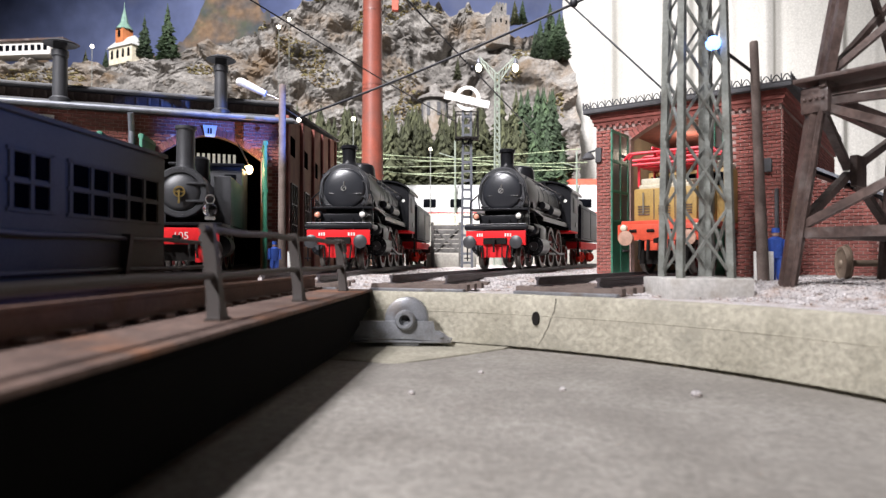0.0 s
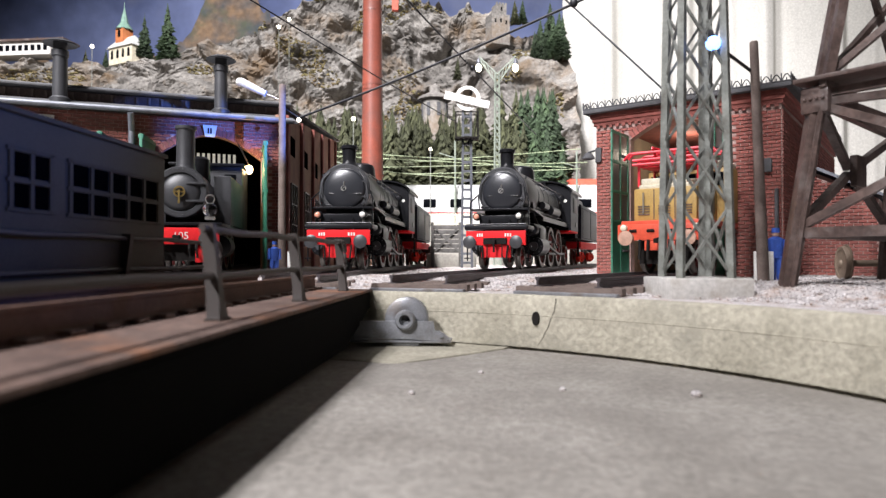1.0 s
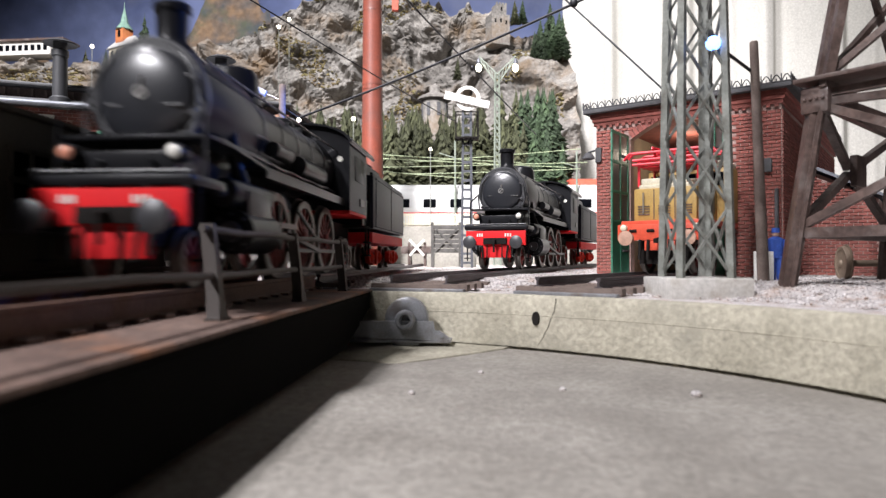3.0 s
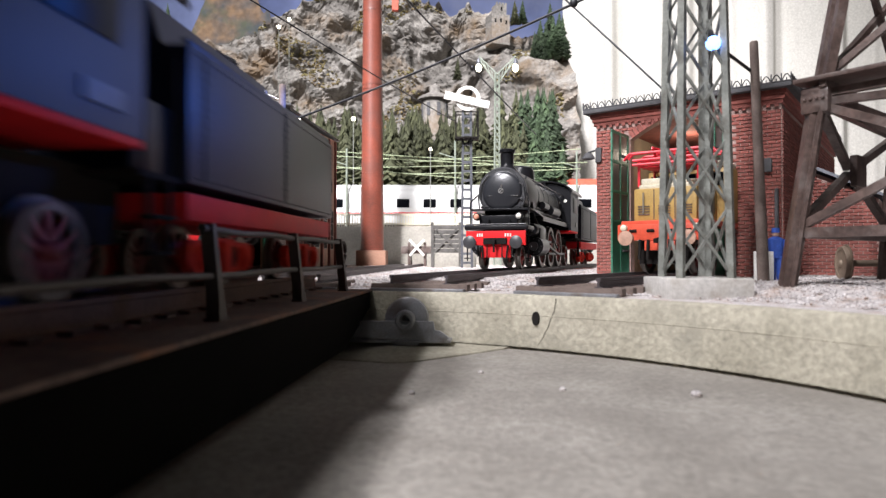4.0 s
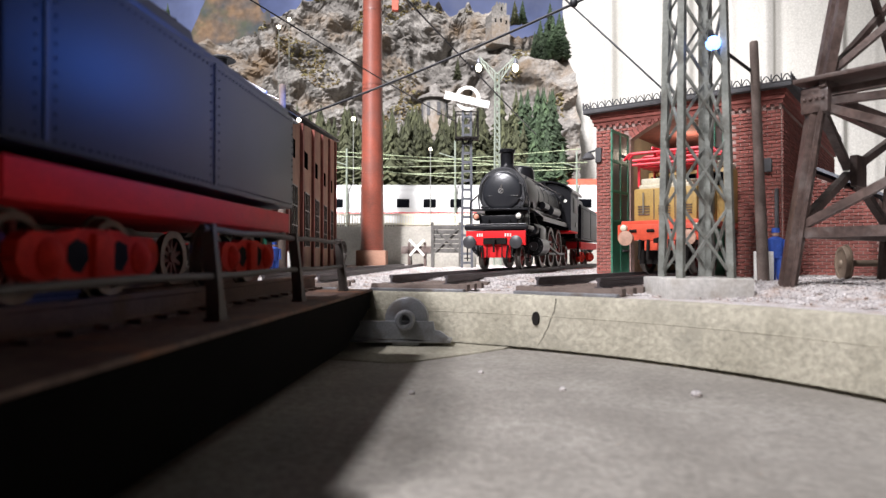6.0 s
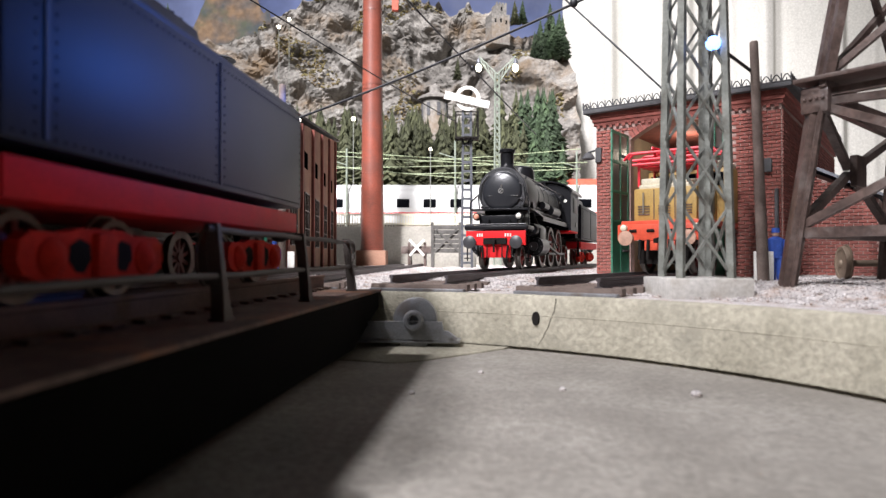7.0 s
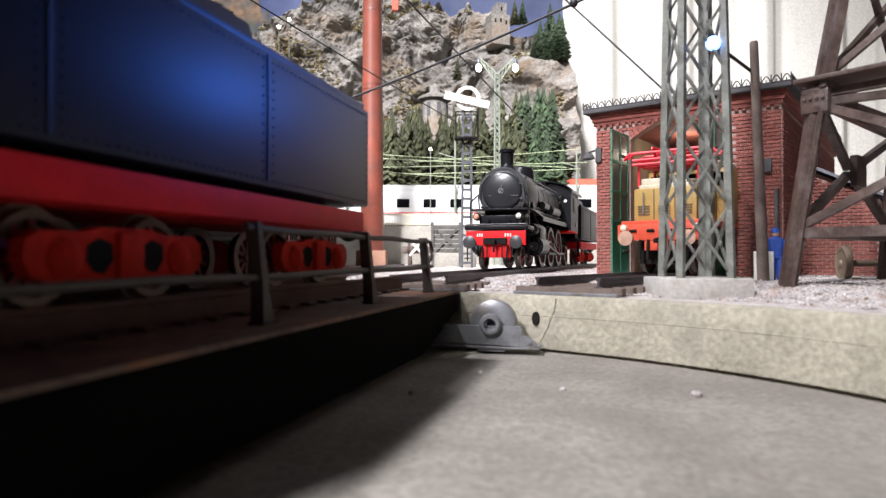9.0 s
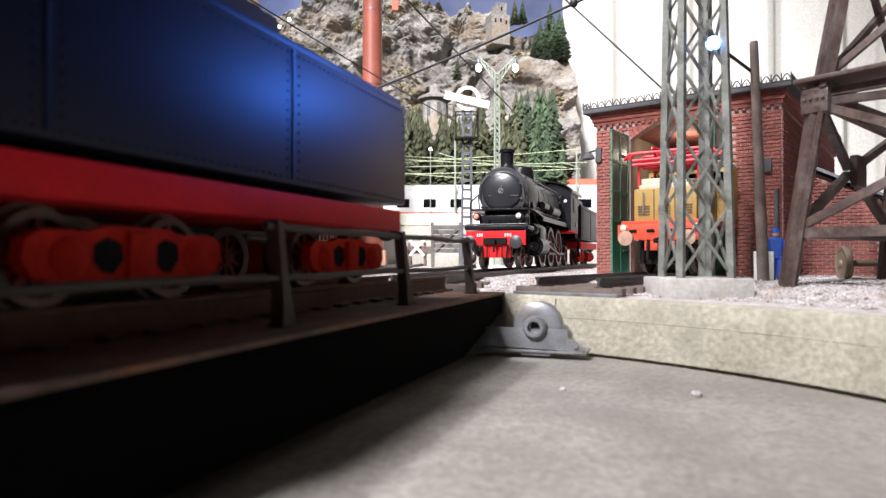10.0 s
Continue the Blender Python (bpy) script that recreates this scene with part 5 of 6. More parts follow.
# ---- yard things ----
def lattice(bm, half0, half1, z0, z1, steps, w, diag):
    """Four tapering legs with crossed bracing."""
    legs = [(-1, -1), (1, -1), (1, 1), (-1, 1)]
    for sx, sy in legs:
        beam(bm, (sx * half0, sy * half0, z0), (sx * half1, sy * half1, z1), w)
    for i in range(steps):
        for k in range(4):
            (ax, ay), (bx, by) = legs[k], legs[(k + 1) % 4]
            f0, f1 = i / steps, (i + 1) / steps
            h0, h1 = half0 + (half1 - half0) * f0, half0 + (half1 - half0) * f1
            za, zb = z0 + (z1 - z0) * f0, z0 + (z1 - z0) * f1
            beam(bm, (ax * h0, ay * h0, za), (bx * h1, by * h1, zb), diag)
            beam(bm, (bx * h0, by * h0, za), (ax * h1, ay * h1, zb), diag)


def build_mast():
    t = thing("lattice_mast", P(6.34, 16.3, -0.04, 0, 0, 1), "grey steel lattice mast on a concrete block", "mast")
    bm = bm_new()
    box(bm, -1.0, 1.0, -1.0, 1.0, -0.05, 0.53, 0.05)
    part("concrete_base", bm, "pale_concrete", t, "pale concrete block")
    legs = [(-1, -1), (1, -1), (1, 1), (-1, 1)]
    for sx, sy in legs:
        bm = bm_new()
        beam(bm, (sx * 0.62, sy * 0.62, 0.5), (sx * 0.4, sy * 0.4, 14), 0.165)
        part("leg", bm, "mast", t, smooth=0)
    n = 8
    for i in range(n):
        for k in range(4):
            (ax, ay), (bx, by) = legs[k], legs[(k + 1) % 4]
            h0, h1 = 0.62 - 0.22 * i / n, 0.62 - 0.22 * (i + 1) / n
            za, zb = 0.6 + 13.4 * i / n, 0.6 + 13.4 * (i + 1) / n
            for p, q in (((ax * h0, ay * h0, za), (bx * h1, by * h1, zb)), ((bx * h0, by * h0, za), (ax * h1, ay * h1, zb))):
                bm = bm_new()
                beam(bm, p, q, 0.062)
                part("brace", bm, "mast", t, smooth=0)
    t = thing("lamp_post", P(7.42, 18.3, 0.25), "tubular post carrying a lit blue lamp", "lamp post")
    bm = bm_new()
    lathe(bm, [(0.22, 0), (0.2, 2), (0.17, 12)], 18)
    part("post", bm, "mast", t)
    bm = bm_new()
    cyl(bm, (0, 0, 7.4), (-0.82, -2.5, 6.15), 0.05, seg=8)
    cyl(bm, (0.1, 0, 6.9), (2.1, 1.4, 6.3), 0.05, seg=8)
    part("arm", bm, "wire", t)
    bm = bm_new()
    ball(bm, (-0.82, -2.5, 5.97), 0.18, 3)
    part("bulb", bm, "bulb_blue", t, "glaring blue-white bulb")


def build_gantry():
    t = thing("water_tower_frame", P(13.5, 15.65, 0.1, 0, 0, 38), "brown riveted steel tower on splayed legs", "tower")
    hb, hm = 3.5, 2.93
    for sx, sy in ((-1, -1), (1, -1), (1, 1), (-1, 1)):
        bm = bm_new()
        beam(bm, (sx * hb, sy * hb, 0), (sx * hm, sy * hm, 5.1), 0.34)
        for k in (-0.21, 0.21):
            a, b = Vector((sx * hb + k, sy * hb - k * sx * sy, 0.1)), Vector((sx * hm + k, sy * hm - k * sx * sy, 5.1))
            beam(bm, a, b, 0.09)
        box(bm, sx * hb - 0.35, sx * hb + 0.35, sy * hb - 0.35, sy * hb + 0.35, -0.1, 0.05, 0.03)
        part("leg", bm, "brown_steel", t, smooth=0)
        for k in (-0.17, 0.17):
            bm = bm_new()
            beam(bm, (sx * 2.86 + k, sy * 2.86 - k * sx * sy, 5.3), (sx * 2.1 + k, sy * 2.1 - k * sx * sy, 11), 0.21)
            part("upper_leg", bm, "brown_steel", t, smooth=0)
        bm = bm_new()
        box(bm, sx * hm - 0.32, sx * hm + 0.32, sy * hm - 0.32, sy * hm + 0.32, 4.45, 5.1, 0.05)
        for k in range(4):
            ball(bm, (sx * hm + sx * 0.33, sy * hm + (k - 1.5) * 0.14, 4.8), 0.05, 1)
        part("gusset", bm, "brown_steel", t)
    sides = [((-1, -1), (1, -1)), ((1, -1), (1, 1)), ((1, 1), (-1, 1)), ((-1, 1), (-1, -1))]
    for (ax, ay), (bx, by) in sides:
        bm = bm_new()
        h = hb + (hm - hb) * 0.31
        beam(bm, (ax * h, ay * h, 1.5), (bx * h, by * h, 1.5), 0.25)
        part("tie_beam", bm, "brown_steel", t, smooth=0)
        cx, cy = (ax + bx) / 2, (ay + by) / 2
        for qx, qy in ((ax, ay), (bx, by)):
            bm = bm_new()
            beam(bm, (qx * h, qy * h, 1.6), (cx * 3.1 + qx * 0.2, cy * 3.1 + qy * 0.2, 3.2), 0.2)
            part("brace", bm, "brown_steel", t, smooth=0)
            bm = bm_new()
            beam(bm, (cx * 3.1 + qx * 0.2, cy * 3.1 + qy * 0.2, 3.4), (qx * hm, qy * hm, 4.7), 0.2)
            part("brace", bm, "brown_steel", t, smooth=0)
        bm = bm_new()
        wx, wy = (0.34, 0.1) if cy else (0.1, 0.34)
        box(bm, cx * 3.1 - wx, cx * 3.1 + wx, cy * 3.1 - wy, cy * 3.1 + wy, 2.85, 3.72, 0.04)
        part("gusset", bm, "brown_steel", t)
        for z0, z1 in ((4.95, 4.95), (4.75, 4.45)):
            bm = bm_new()
            beam(bm, (ax * hm, ay * hm, z0 if ax < 0 else z1), (bx * hm, by * hm, z1 if ax < 0 else z0), 0.19)
            part("head_beam", bm, "brown_steel", t, smooth=0)
        bm = bm_new()
        beam(bm, (ax * 2.8, ay * 2.8, 5.4), (bx * 2.35, by * 2.35, 9.2), 0.16)
        beam(bm, (bx * 2.8, by * 2.8, 5.4), (ax * 2.35, ay * 2.35, 9.2), 0.16)
        part("upper_brace", bm, "brown_steel", t, smooth=0)
    bm = bm_new()
    box(bm, -3.45, -1.3, -3.45, 3.35, 5.2, 5.32, 0.04)
    part("platform", bm, "brown_steel", t, "brown steel platform")
    for y in (-2.9, 0, 2.7):
        bm = bm_new()
        box(bm, -3.3, -1.4, y - 0.08, y + 0.08, 5.05, 5.198)
        part("platform_joist", bm, "brown_steel", t, smooth=0)


def figure(x, y, z, h, turn, label):
    """A small painted figurine as one plain shape."""
    bm = bm_new()
    s = h / 2.0
    for k in (-0.13, 0.13):
        cyl(bm, (k * s, 0, 0), (k * s, 0, 0.95 * s), 0.12 * s, 0.14 * s, 10)
        cyl(bm, (k * 2.3 * s, 0.02, 1.55 * s), (k * 2.5 * s, -0.1 * s, 0.95 * s), 0.08 * s, seg=8)
    lathe(bm, [(0.2 * s, 0.85 * s), (0.27 * s, 1.3 * s), (0.28 * s, 1.58 * s), (0.1 * s, 1.68 * s)], 14)
    cyl(bm, (0, 0, 1.82 * s), (0, 0, 2.0 * s), 0.15 * s, 0.14 * s, 12)
    ball(bm, (0, 0, 1.76 * s), 0.13 * s, 2)
    ob = solid("figurine", bm, "blue", label, "figurine", at=P(x, y, z, 0, 0, turn))
    ob.data.materials.append(M["skin"])
    for p in ob.data.polygons:
        c = p.center / U / s
        if 1.66 < c.z < 1.84 and math.hypot(c.x, c.y) < 0.16:
            p.material_index = 1


def build_yard():
    build_mast()
    build_gantry()
    figure(10.25, 20.0, 0.27, 1.62, 150, "small plastic figurine in blue overalls beside white boards")
    figure(-6.75, 26.0, 0.27, 1.35, 20, "small plastic figurine in dark blue by the roundhouse")
    for x, y, w in ((9.68, 20.0, 0.2), (9.98, 19.9, 0.28)):
        bm = bm_new()
        box(bm, -w / 2, w / 2, -0.05, 0.05, 0, 0.95, 0.015)
        solid("board", bm, "white", "white board standing upright in the ballast", "board", at=P(x, y, 0.22, -4, 0, -20), group="white boards")
    bm = bm_new()
    box(bm, -0.14, 0.14, -0.05, 0.05, 0, 1.0, 0.015)
    solid("board", bm, "white", "white board standing by the roundhouse corner", "board", at=P(-6.15, 26.3, 0.22), group="white boards")
    # telegraph pole
    t = thing("telegraph_pole", P(9.62, 19.5, 0.2, 0, -2.0, 0), "weathered wooden pole beside the engine house", "pole")
    bm = bm_new()
    lathe(bm, [(0.17, 0), (0.15, 3), (0.12, 7.25), (0.1, 7.3)], 14)
    part("pole", bm, "wood", t)
    # wheelset on the ground
    t = thing("spare_wheelset", P(14.1, 21.4, 0.24, 0, 0, -13), "rusty spare wheelset lying in the yard", "wheelset")
    meshes = {}
    for s in (-1, 1):
        spoked_wheel(t, P(s * 0.84, 0, 0.55, 0, 0, 180 if s > 0 else 0), 0.56, 16, "old_wheel", "old_wheel", meshes)
    bm = bm_new()
    cyl(bm, (-0.9, 0, 0.55), (0.9, 0, 0.55), 0.11, seg=12)
    part("axle", bm, "old_wheel", t)
    for x in (-0.86, 0.86):
        bm = bm_new()
        cyl(bm, (x - 0.03, 0, 0.55), (x + 0.03, 0, 0.55), 0.46, seg=28)
        part("wheel_disc", bm, "old_wheel", t)
    # street lamp on a wooden pole by the roundhouse
    t = thing("street_lamp", P(-6.7, 27.0, 0.2), "wooden pole with a white street lamp head", "street lamp")
    bm = bm_new()
    lathe(bm, [(0.17, 0), (0.15, 4), (0.14, 7.95), (0.1, 8.0)], 14)
    part("pole", bm, "wood", t)
    bm = bm_new()
    cyl(bm, (0, 0, 7.3), (-0.8, 0, 7.65), 0.035, seg=8)
    part("arm", bm, "steel", t)
    bm = bm_new()
    vs = cyl(bm, (-0.7, 0, 7.6), (-1.75, 0, 8.1), 0.13, 0.2, 14)
    ball(bm, (-1.75, 0, 8.08), 0.2, 2)
    part("lamp_head", bm, "white", t, "white lamp head")
    t = thing("hanging_lamp", P(-6.05, 27.2, 6.75), "small round lamp on a wire bracket", "lamp")
    bm = bm_new()
    ball(bm, (0, 0, 0), 0.09, 2)
    part("bulb", bm, "bulb", t)
    bm = bm_new()
    cyl(bm, (0, 0, 0.1), (-0.55, 0, 0.45), 0.03, seg=6)
    part("bracket", bm, "wire", t)
    # disc-and-arm signal
    t = thing("semaphore_signal", P(1.62, 44.0, 0.2), "dark lattice signal with a white arm and ring disc", "signal")
    bm = bm_new()
    for s in (-1, 1):
        beam(bm, (s * 0.34, 0, 0), (s * 0.26, 0, 10.8), 0.16)
    for i in range(17):
        beam(bm, (-0.3, 0, 0.4 + i * 0.62), (0.3, 0, 0.4 + i * 0.62), 0.16)
    part("mast", bm, "signal_steel", t, smooth=0)
    bm = bm_new()
    m = Matrix.Translation((0, -0.25, 11.4)) @ Matrix.Rotation(radians(13), 4, "Y")
    box(bm, -1.55, 1.55, -0.06, 0.06, -0.26, 0.26, 0.02, m)
    part("arm", bm, "white", t, "white signal arm")
    bm = bm_new()
    lathe_open(bm, [(0.62, -0.05), (0.85, -0.05), (0.85, 0.05), (0.62, 0.05), (0.62, -0.05)], 30)
    for v in bm.verts:
        v.co = Matrix.Translation((0.05, -0.1, 11.55)) @ Matrix.Rotation(radians(90), 4, "X") @ v.co
    part("ring_disc", bm, "white", t, "white ring")
    bm = bm_new()
    box(bm, -0.8, 0.8, -0.55, 0.55, 8.78, 8.88)
    part("platform", bm, "matt_black", t, smooth=0)
    bars = [((x, y, 8.88), (x, y, 10.6)) for x in (-0.75, 0.75) for y in (-0.5, 0.5)]
    bars += [((-0.75, y, 10.55), (0.75, y, 10.55)) for y in (-0.5, 0.5)] + [((0.5, -0.2, 8.88), (0.75, -0.2, 10.9))]
    for a, b in bars:
        bm = bm_new()
        beam(bm, a, b, 0.07)
        part("railing", bm, "matt_black", t, smooth=0)
    # twin-bulb lattice lamp
    t = thing("twin_lamp", P(4.85, 58, 0.2), "pale green lattice lamp post with two lit bulbs", "lamp post")
    bm = bm_new()
    lattice(bm, 0.3, 0.18, 0, 17.2, 30, 0.09, 0.06)
    part("post", bm, "pole_green", t, smooth=0)
    for s in (-1, 1):
        bm = bm_new()
        beam(bm, (0, 0, 16.2), (s * 1.65, 0, 18.6), 0.1)
        beam(bm, (0, 0, 17.2), (s * 1.65, 0, 18.8), 0.1)
        for i in range(5):
            f = i / 5
            beam(bm, (s * 1.65 * f, 0, 16.2 + 2.4 * f), (s * 1.65 * (f + 0.15), 0, 17.2 + 1.6 * (f + 0.15)), 0.07)
        part("arm", bm, "pole_green", t, smooth=0)
        bm = bm_new()
        ball(bm, (s * 1.65, 0, 17.75), 0.27, 2, (1, 1, 1.4))
        part("bulb", bm, "bulb", t, "lit pear-shaped bulb")
        bm = bm_new()
        lathe(bm, [(0.1, 18.0), (0.2, 18.08), (0.22, 18.3), (0.08, 18.6)], 12, Matrix.Translation((s * 1.65, 0, 0)))
        part("socket", bm, "signal_steel", t)
    # plank gate and crossbuck buffer stop
    t = thing("plank_gate", P(0.15, 46, 0.25), "grey weathered plank gate between the tracks", "gate")
    for i in range(6):
        bm = bm_new()
        z = 1.05 + i * 0.33
        box(bm, -0.9, 1.1, -0.05, 0.05, z, z + 0.29, 0.02)
        part("plank", bm, "gate_wood", t)
    bm = bm_new()
    beam(bm, (-0.85, -0.1, 1.05), (1.05, -0.1, 2.95), 0.16)
    beam(bm, (1.05, -0.12, 1.05), (-0.85, -0.12, 2.95), 0.14)
    for x in (-0.9, 1.05):
        beam(bm, (x, -0.1, 0), (x, -0.1, 3.2), 0.2)
    part("gate_frame", bm, "gate_wood", t, smooth=0)
    bm = bm_new()
    box(bm, -1.3, 2.2, -0.1, 1.5, 0, 0.98, 0.06)
    part("stone_plinth", bm, "terrace", t, "pale stone plinth")
    t = thing("buffer_stop", P(-1.95, 49, 0.2, 0, 0, -4), "brown buffer stop with a white cross board", "buffer stop")
    bm = bm_new()
    for s in (-1, 1):
        beam(bm, (s * 0.6, 0, 0), (s * 0.6, 0, 1.9), 0.2)
        beam(bm, (s * 0.6, 0, 1.6), (s * 0.6, 1.6, 0), 0.16)
        cyl(bm, (s * 0.85, -0.3, 1.3), (s * 0.85, 0, 1.3), 0.22, seg=14)
    box(bm, -1.2, 1.2, -0.1, 0.1, 1.05, 1.6, 0.02)
    part("stop_frame", bm, "brown_steel", t)
    bm = bm_new()
    beam(bm, (-0.55, -0.2, 0.9), (0.55, -0.2, 2.1), 0.17)
    beam(bm, (0.55, -0.22, 0.9), (-0.55, -0.22, 2.1), 0.17)
    part("cross_board", bm, "white", t, "white crossed boards", smooth=0)
    # tall brick chimney
    t = thing("factory_chimney", P(-6.1, 56, 0.2), "tall red-brown round factory chimney", "chimney")
    bm = bm_new()
    lathe(bm, [(1.02, 1.3), (1.0, 2.5), (0.88, 14), (0.76, 32), (0.85, 32.2), (0.85, 33)], 40)
    sh = part("shaft", bm, "chimney", t)
    for z in (8, 15.2, 15.6, 22):
        bm = bm_new()
        r = 1.0 - 0.0075 * z
        lathe_open(bm, [(r - 0.03, z), (r + 0.015, z), (r + 0.015, z + 0.12), (r - 0.03, z + 0.12)], 40)
        part("band", bm, "chimney", sh)
    bm = bm_new()
    box(bm, -1.25, 1.25, -1.25, 1.25, 0, 1.35, 0.05)
    part("plinth", bm, "brown_wall", t, "dark plinth")


def wire(name, a, b, sag, r, material, label, knot=None):
    t = thing(name, Matrix(), label, "wire", "overhead wires")
    a, b = Vector(a), Vector(b)
    bm = bm_new()
    n = 10
    pts = [a.lerp(b, i / n) - Vector((0, 0, sag * 4 * (i / n) * (1 - i / n))) for i in range(n + 1)]
    tube(bm, pts, r, 6)
    part("strand", bm, material, t)
    if knot is not None:
        bm = bm_new()
        c = a.lerp(b, knot)
        ball(bm, c, r * 3.2, 2, (1, 1, 1.2))
        part("clamp", bm, material, t, "small wire clamp")


def build_wires():
    wire("overhead_wire", (-6.4, 28.5, 7.1), (5.6, 24.5, 10.9), 0.15, 0.05, "wire", "thin black span wire over the yard", 0.95)
    wire("overhead_wire", (-9.2, 30, 13.1), (0.9, 46, 10.6), 0.1, 0.035, "wire", "thin black wire over the roundhouse yard")
    wire("overhead_wire", (-1.8, 26.5, 11.9), (6.6, 46, 9.7), 0.05, 0.04, "wire", "thin black wire over the loco yard", 0.4)
    wire("overhead_wire", (4.75, 26.5, 11.8), (8.4, 23.5, 6.7), 0.0, 0.04, "wire", "black wire running down to the engine house")
    for y, z0, z1, x0, x1 in ((66, 11.8, 10.6, -12, 8), (66, 10.6, 12.0, -4, 14), (63, 9.6, 10.2, -12, 14), (63, 10.9, 9.7, -12, 12), (61, 8.8, 9.3, -3, 13), (61, 9.6, 8.4, -11, 2)):
        wire("catenary_wire", (x0, y, z0), (x1, y, z1), 0.05, 0.042, "wire_green", "pale greenish catenary wire")
    for x, y, h in ((1.2, 64, 12.3), (13.2, 64, 11.3), (-9.5, 64, 11.5)):
        bm = bm_new()
        cyl(bm, (0, 0, 0), (0, 0, h), 0.13, 0.1, 10)
        beam(bm, (0, 0, h * 0.86), (-1.6, 0, h * 0.9), 0.09)
        solid("catenary_pole", bm, "pole_green", "pale green catenary pole behind the terrace wall", "pole", at=P(x, y, 0.2), group="catenary poles")
    for x, y, z, r in ((-24.1, 95, 34.8, 0.26), (-22.6, 95, 35.9, 0.26), (-51.0, 94, 31.6, 0.26), (-9.4, 68, 15.5, 0.22), (-1.2, 62, 11.3, 0.16)):
        t = thing("lamp_globe", P(x, y, 0), "small lit globe lamp on a thin post", "lamp", "globe lamps")
        bm = bm_new()
        ball(bm, (0, 0, z), r, 2)
        part("globe", bm, "bulb", t)
        bm = bm_new()
        cyl(bm, (0, 0, 0.1), (0, 0, z - r * 0.8), 0.05, seg=6)
        part("post", bm, "mast", t)


# ---- scenery behind ----
def build_terrace():
    bm = bm_new()
    box(bm, -40, 26, 60.5, 80, 0, 3.85, 0.05)
    solid("wall_terrace", bm, "terrace", "pale stone terrace wall behind the yard", "retaining wall", "structure")
    t = thing("fence", P(0, 60.9, 3.85), "pale fence along the terrace edge", "fence")
    bm = bm_new()
    box(bm, -0.05, 0.05, -0.04, 0.04, 0, 1.25)
    me = part("pale", bm, "cream", t, at=P(-11, 0, 0), smooth=0).data
    for i in range(1, 96):
        ob = new("pale", me)
        ob.parent = t
        ob.matrix_basis = P(-11 + i * 0.25, 0, 0)
    for z in (0.2, 1.05):
        bm = bm_new()
        box(bm, -11.2, 13, 0.04, 0.1, z, z + 0.12)
        part("fence_rail", bm, "cream", t, smooth=0)
    # white express train on the terrace
    for k, (x0, x1) in enumerate(((-22.5, -8.2), (-8.0, 4.6), (4.8, 19.5))):
        t = thing("railcar", P(0, 66, 3.9), "white express railcar with dark windows and red stripe", "train", "white express train")
        bm = bm_new()
        prof = [(-1.6, 0.3), (-1.65, 1.2), (-1.6, 3.2), (-1.35, 3.9), (-0.7, 4.35), (0.7, 4.35), (1.35, 3.9), (1.6, 3.2), (1.65, 1.2), (1.6, 0.3)]
        a = [bm.verts.new((x0, y, z)) for y, z in prof]
        b = [bm.verts.new((x1, y, z)) for y, z in prof]
        bm.faces.new(a)
        bm.faces.new(b[::-1])
        for i in range(len(a)):
            bm.faces.new((a[i], b[i], b[(i + 1) % len(a)], a[(i + 1) % len(a)]))
        body = part("body", bm, "train_white", t, smooth=50)
        x = x0 + 1.4
        while x < x1 - 1.2:
            bm = bm_new()
            box(bm, x - 0.62, x + 0.62, -1.68, -1.6, 2.0, 2.85, 0.06)
            part("window", bm, "dark_glass", body)
            x += 2.64
        bm = bm_new()
        box(bm, x0 + 0.05, x1 - 0.05, -1.665, -1.6, 1.42, 1.52)
        part("stripe", bm, "red", body, "thin red stripe", smooth=0)
        bm = bm_new()
        for xx in (x0 + 2, x1 - 2):
            box(bm, xx - 1.2, xx + 1.2, -1.2, 1.2, 0, 0.4, 0.05)
        part("bogie", bm, "matt_black", t)
    # house with a red roof behind the second locomotive
    t = thing("cottage", P(15.4, 72, 3.85), "small cottage with a red tiled roof", "house")
    bm = bm_new()
    box(bm, -3, 3, -2, 2, 0, 4.0)
    part("wall", bm, "cream", t, smooth=0)
    bm = bm_new()
    prism_y(bm, 0, 3.4, [(-2.4, 3.9), (2.4, 3.9), (0, 5.8)])
    part("roof", bm, "roof_red", t, smooth=0)


def skyline(x):
    """Height of the rock's edge over the layout."""
    pts = ((-120, 32.5), (-70, 31.5), (-50, 31), (-43, 31), (-40, 34.5), (-34, 37), (-29, 37.5), (-22, 42.5), (-16, 48), (-6, 47), (-2, 41), (8, 41), (11, 37), (16, 37), (30, 33), (60, 28))
    for (a, za), (b, zb) in zip(pts, pts[1:]):
        if x <= b:
            return za + (zb - za) * max(0, (x - a)) / (b - a)
    return 28


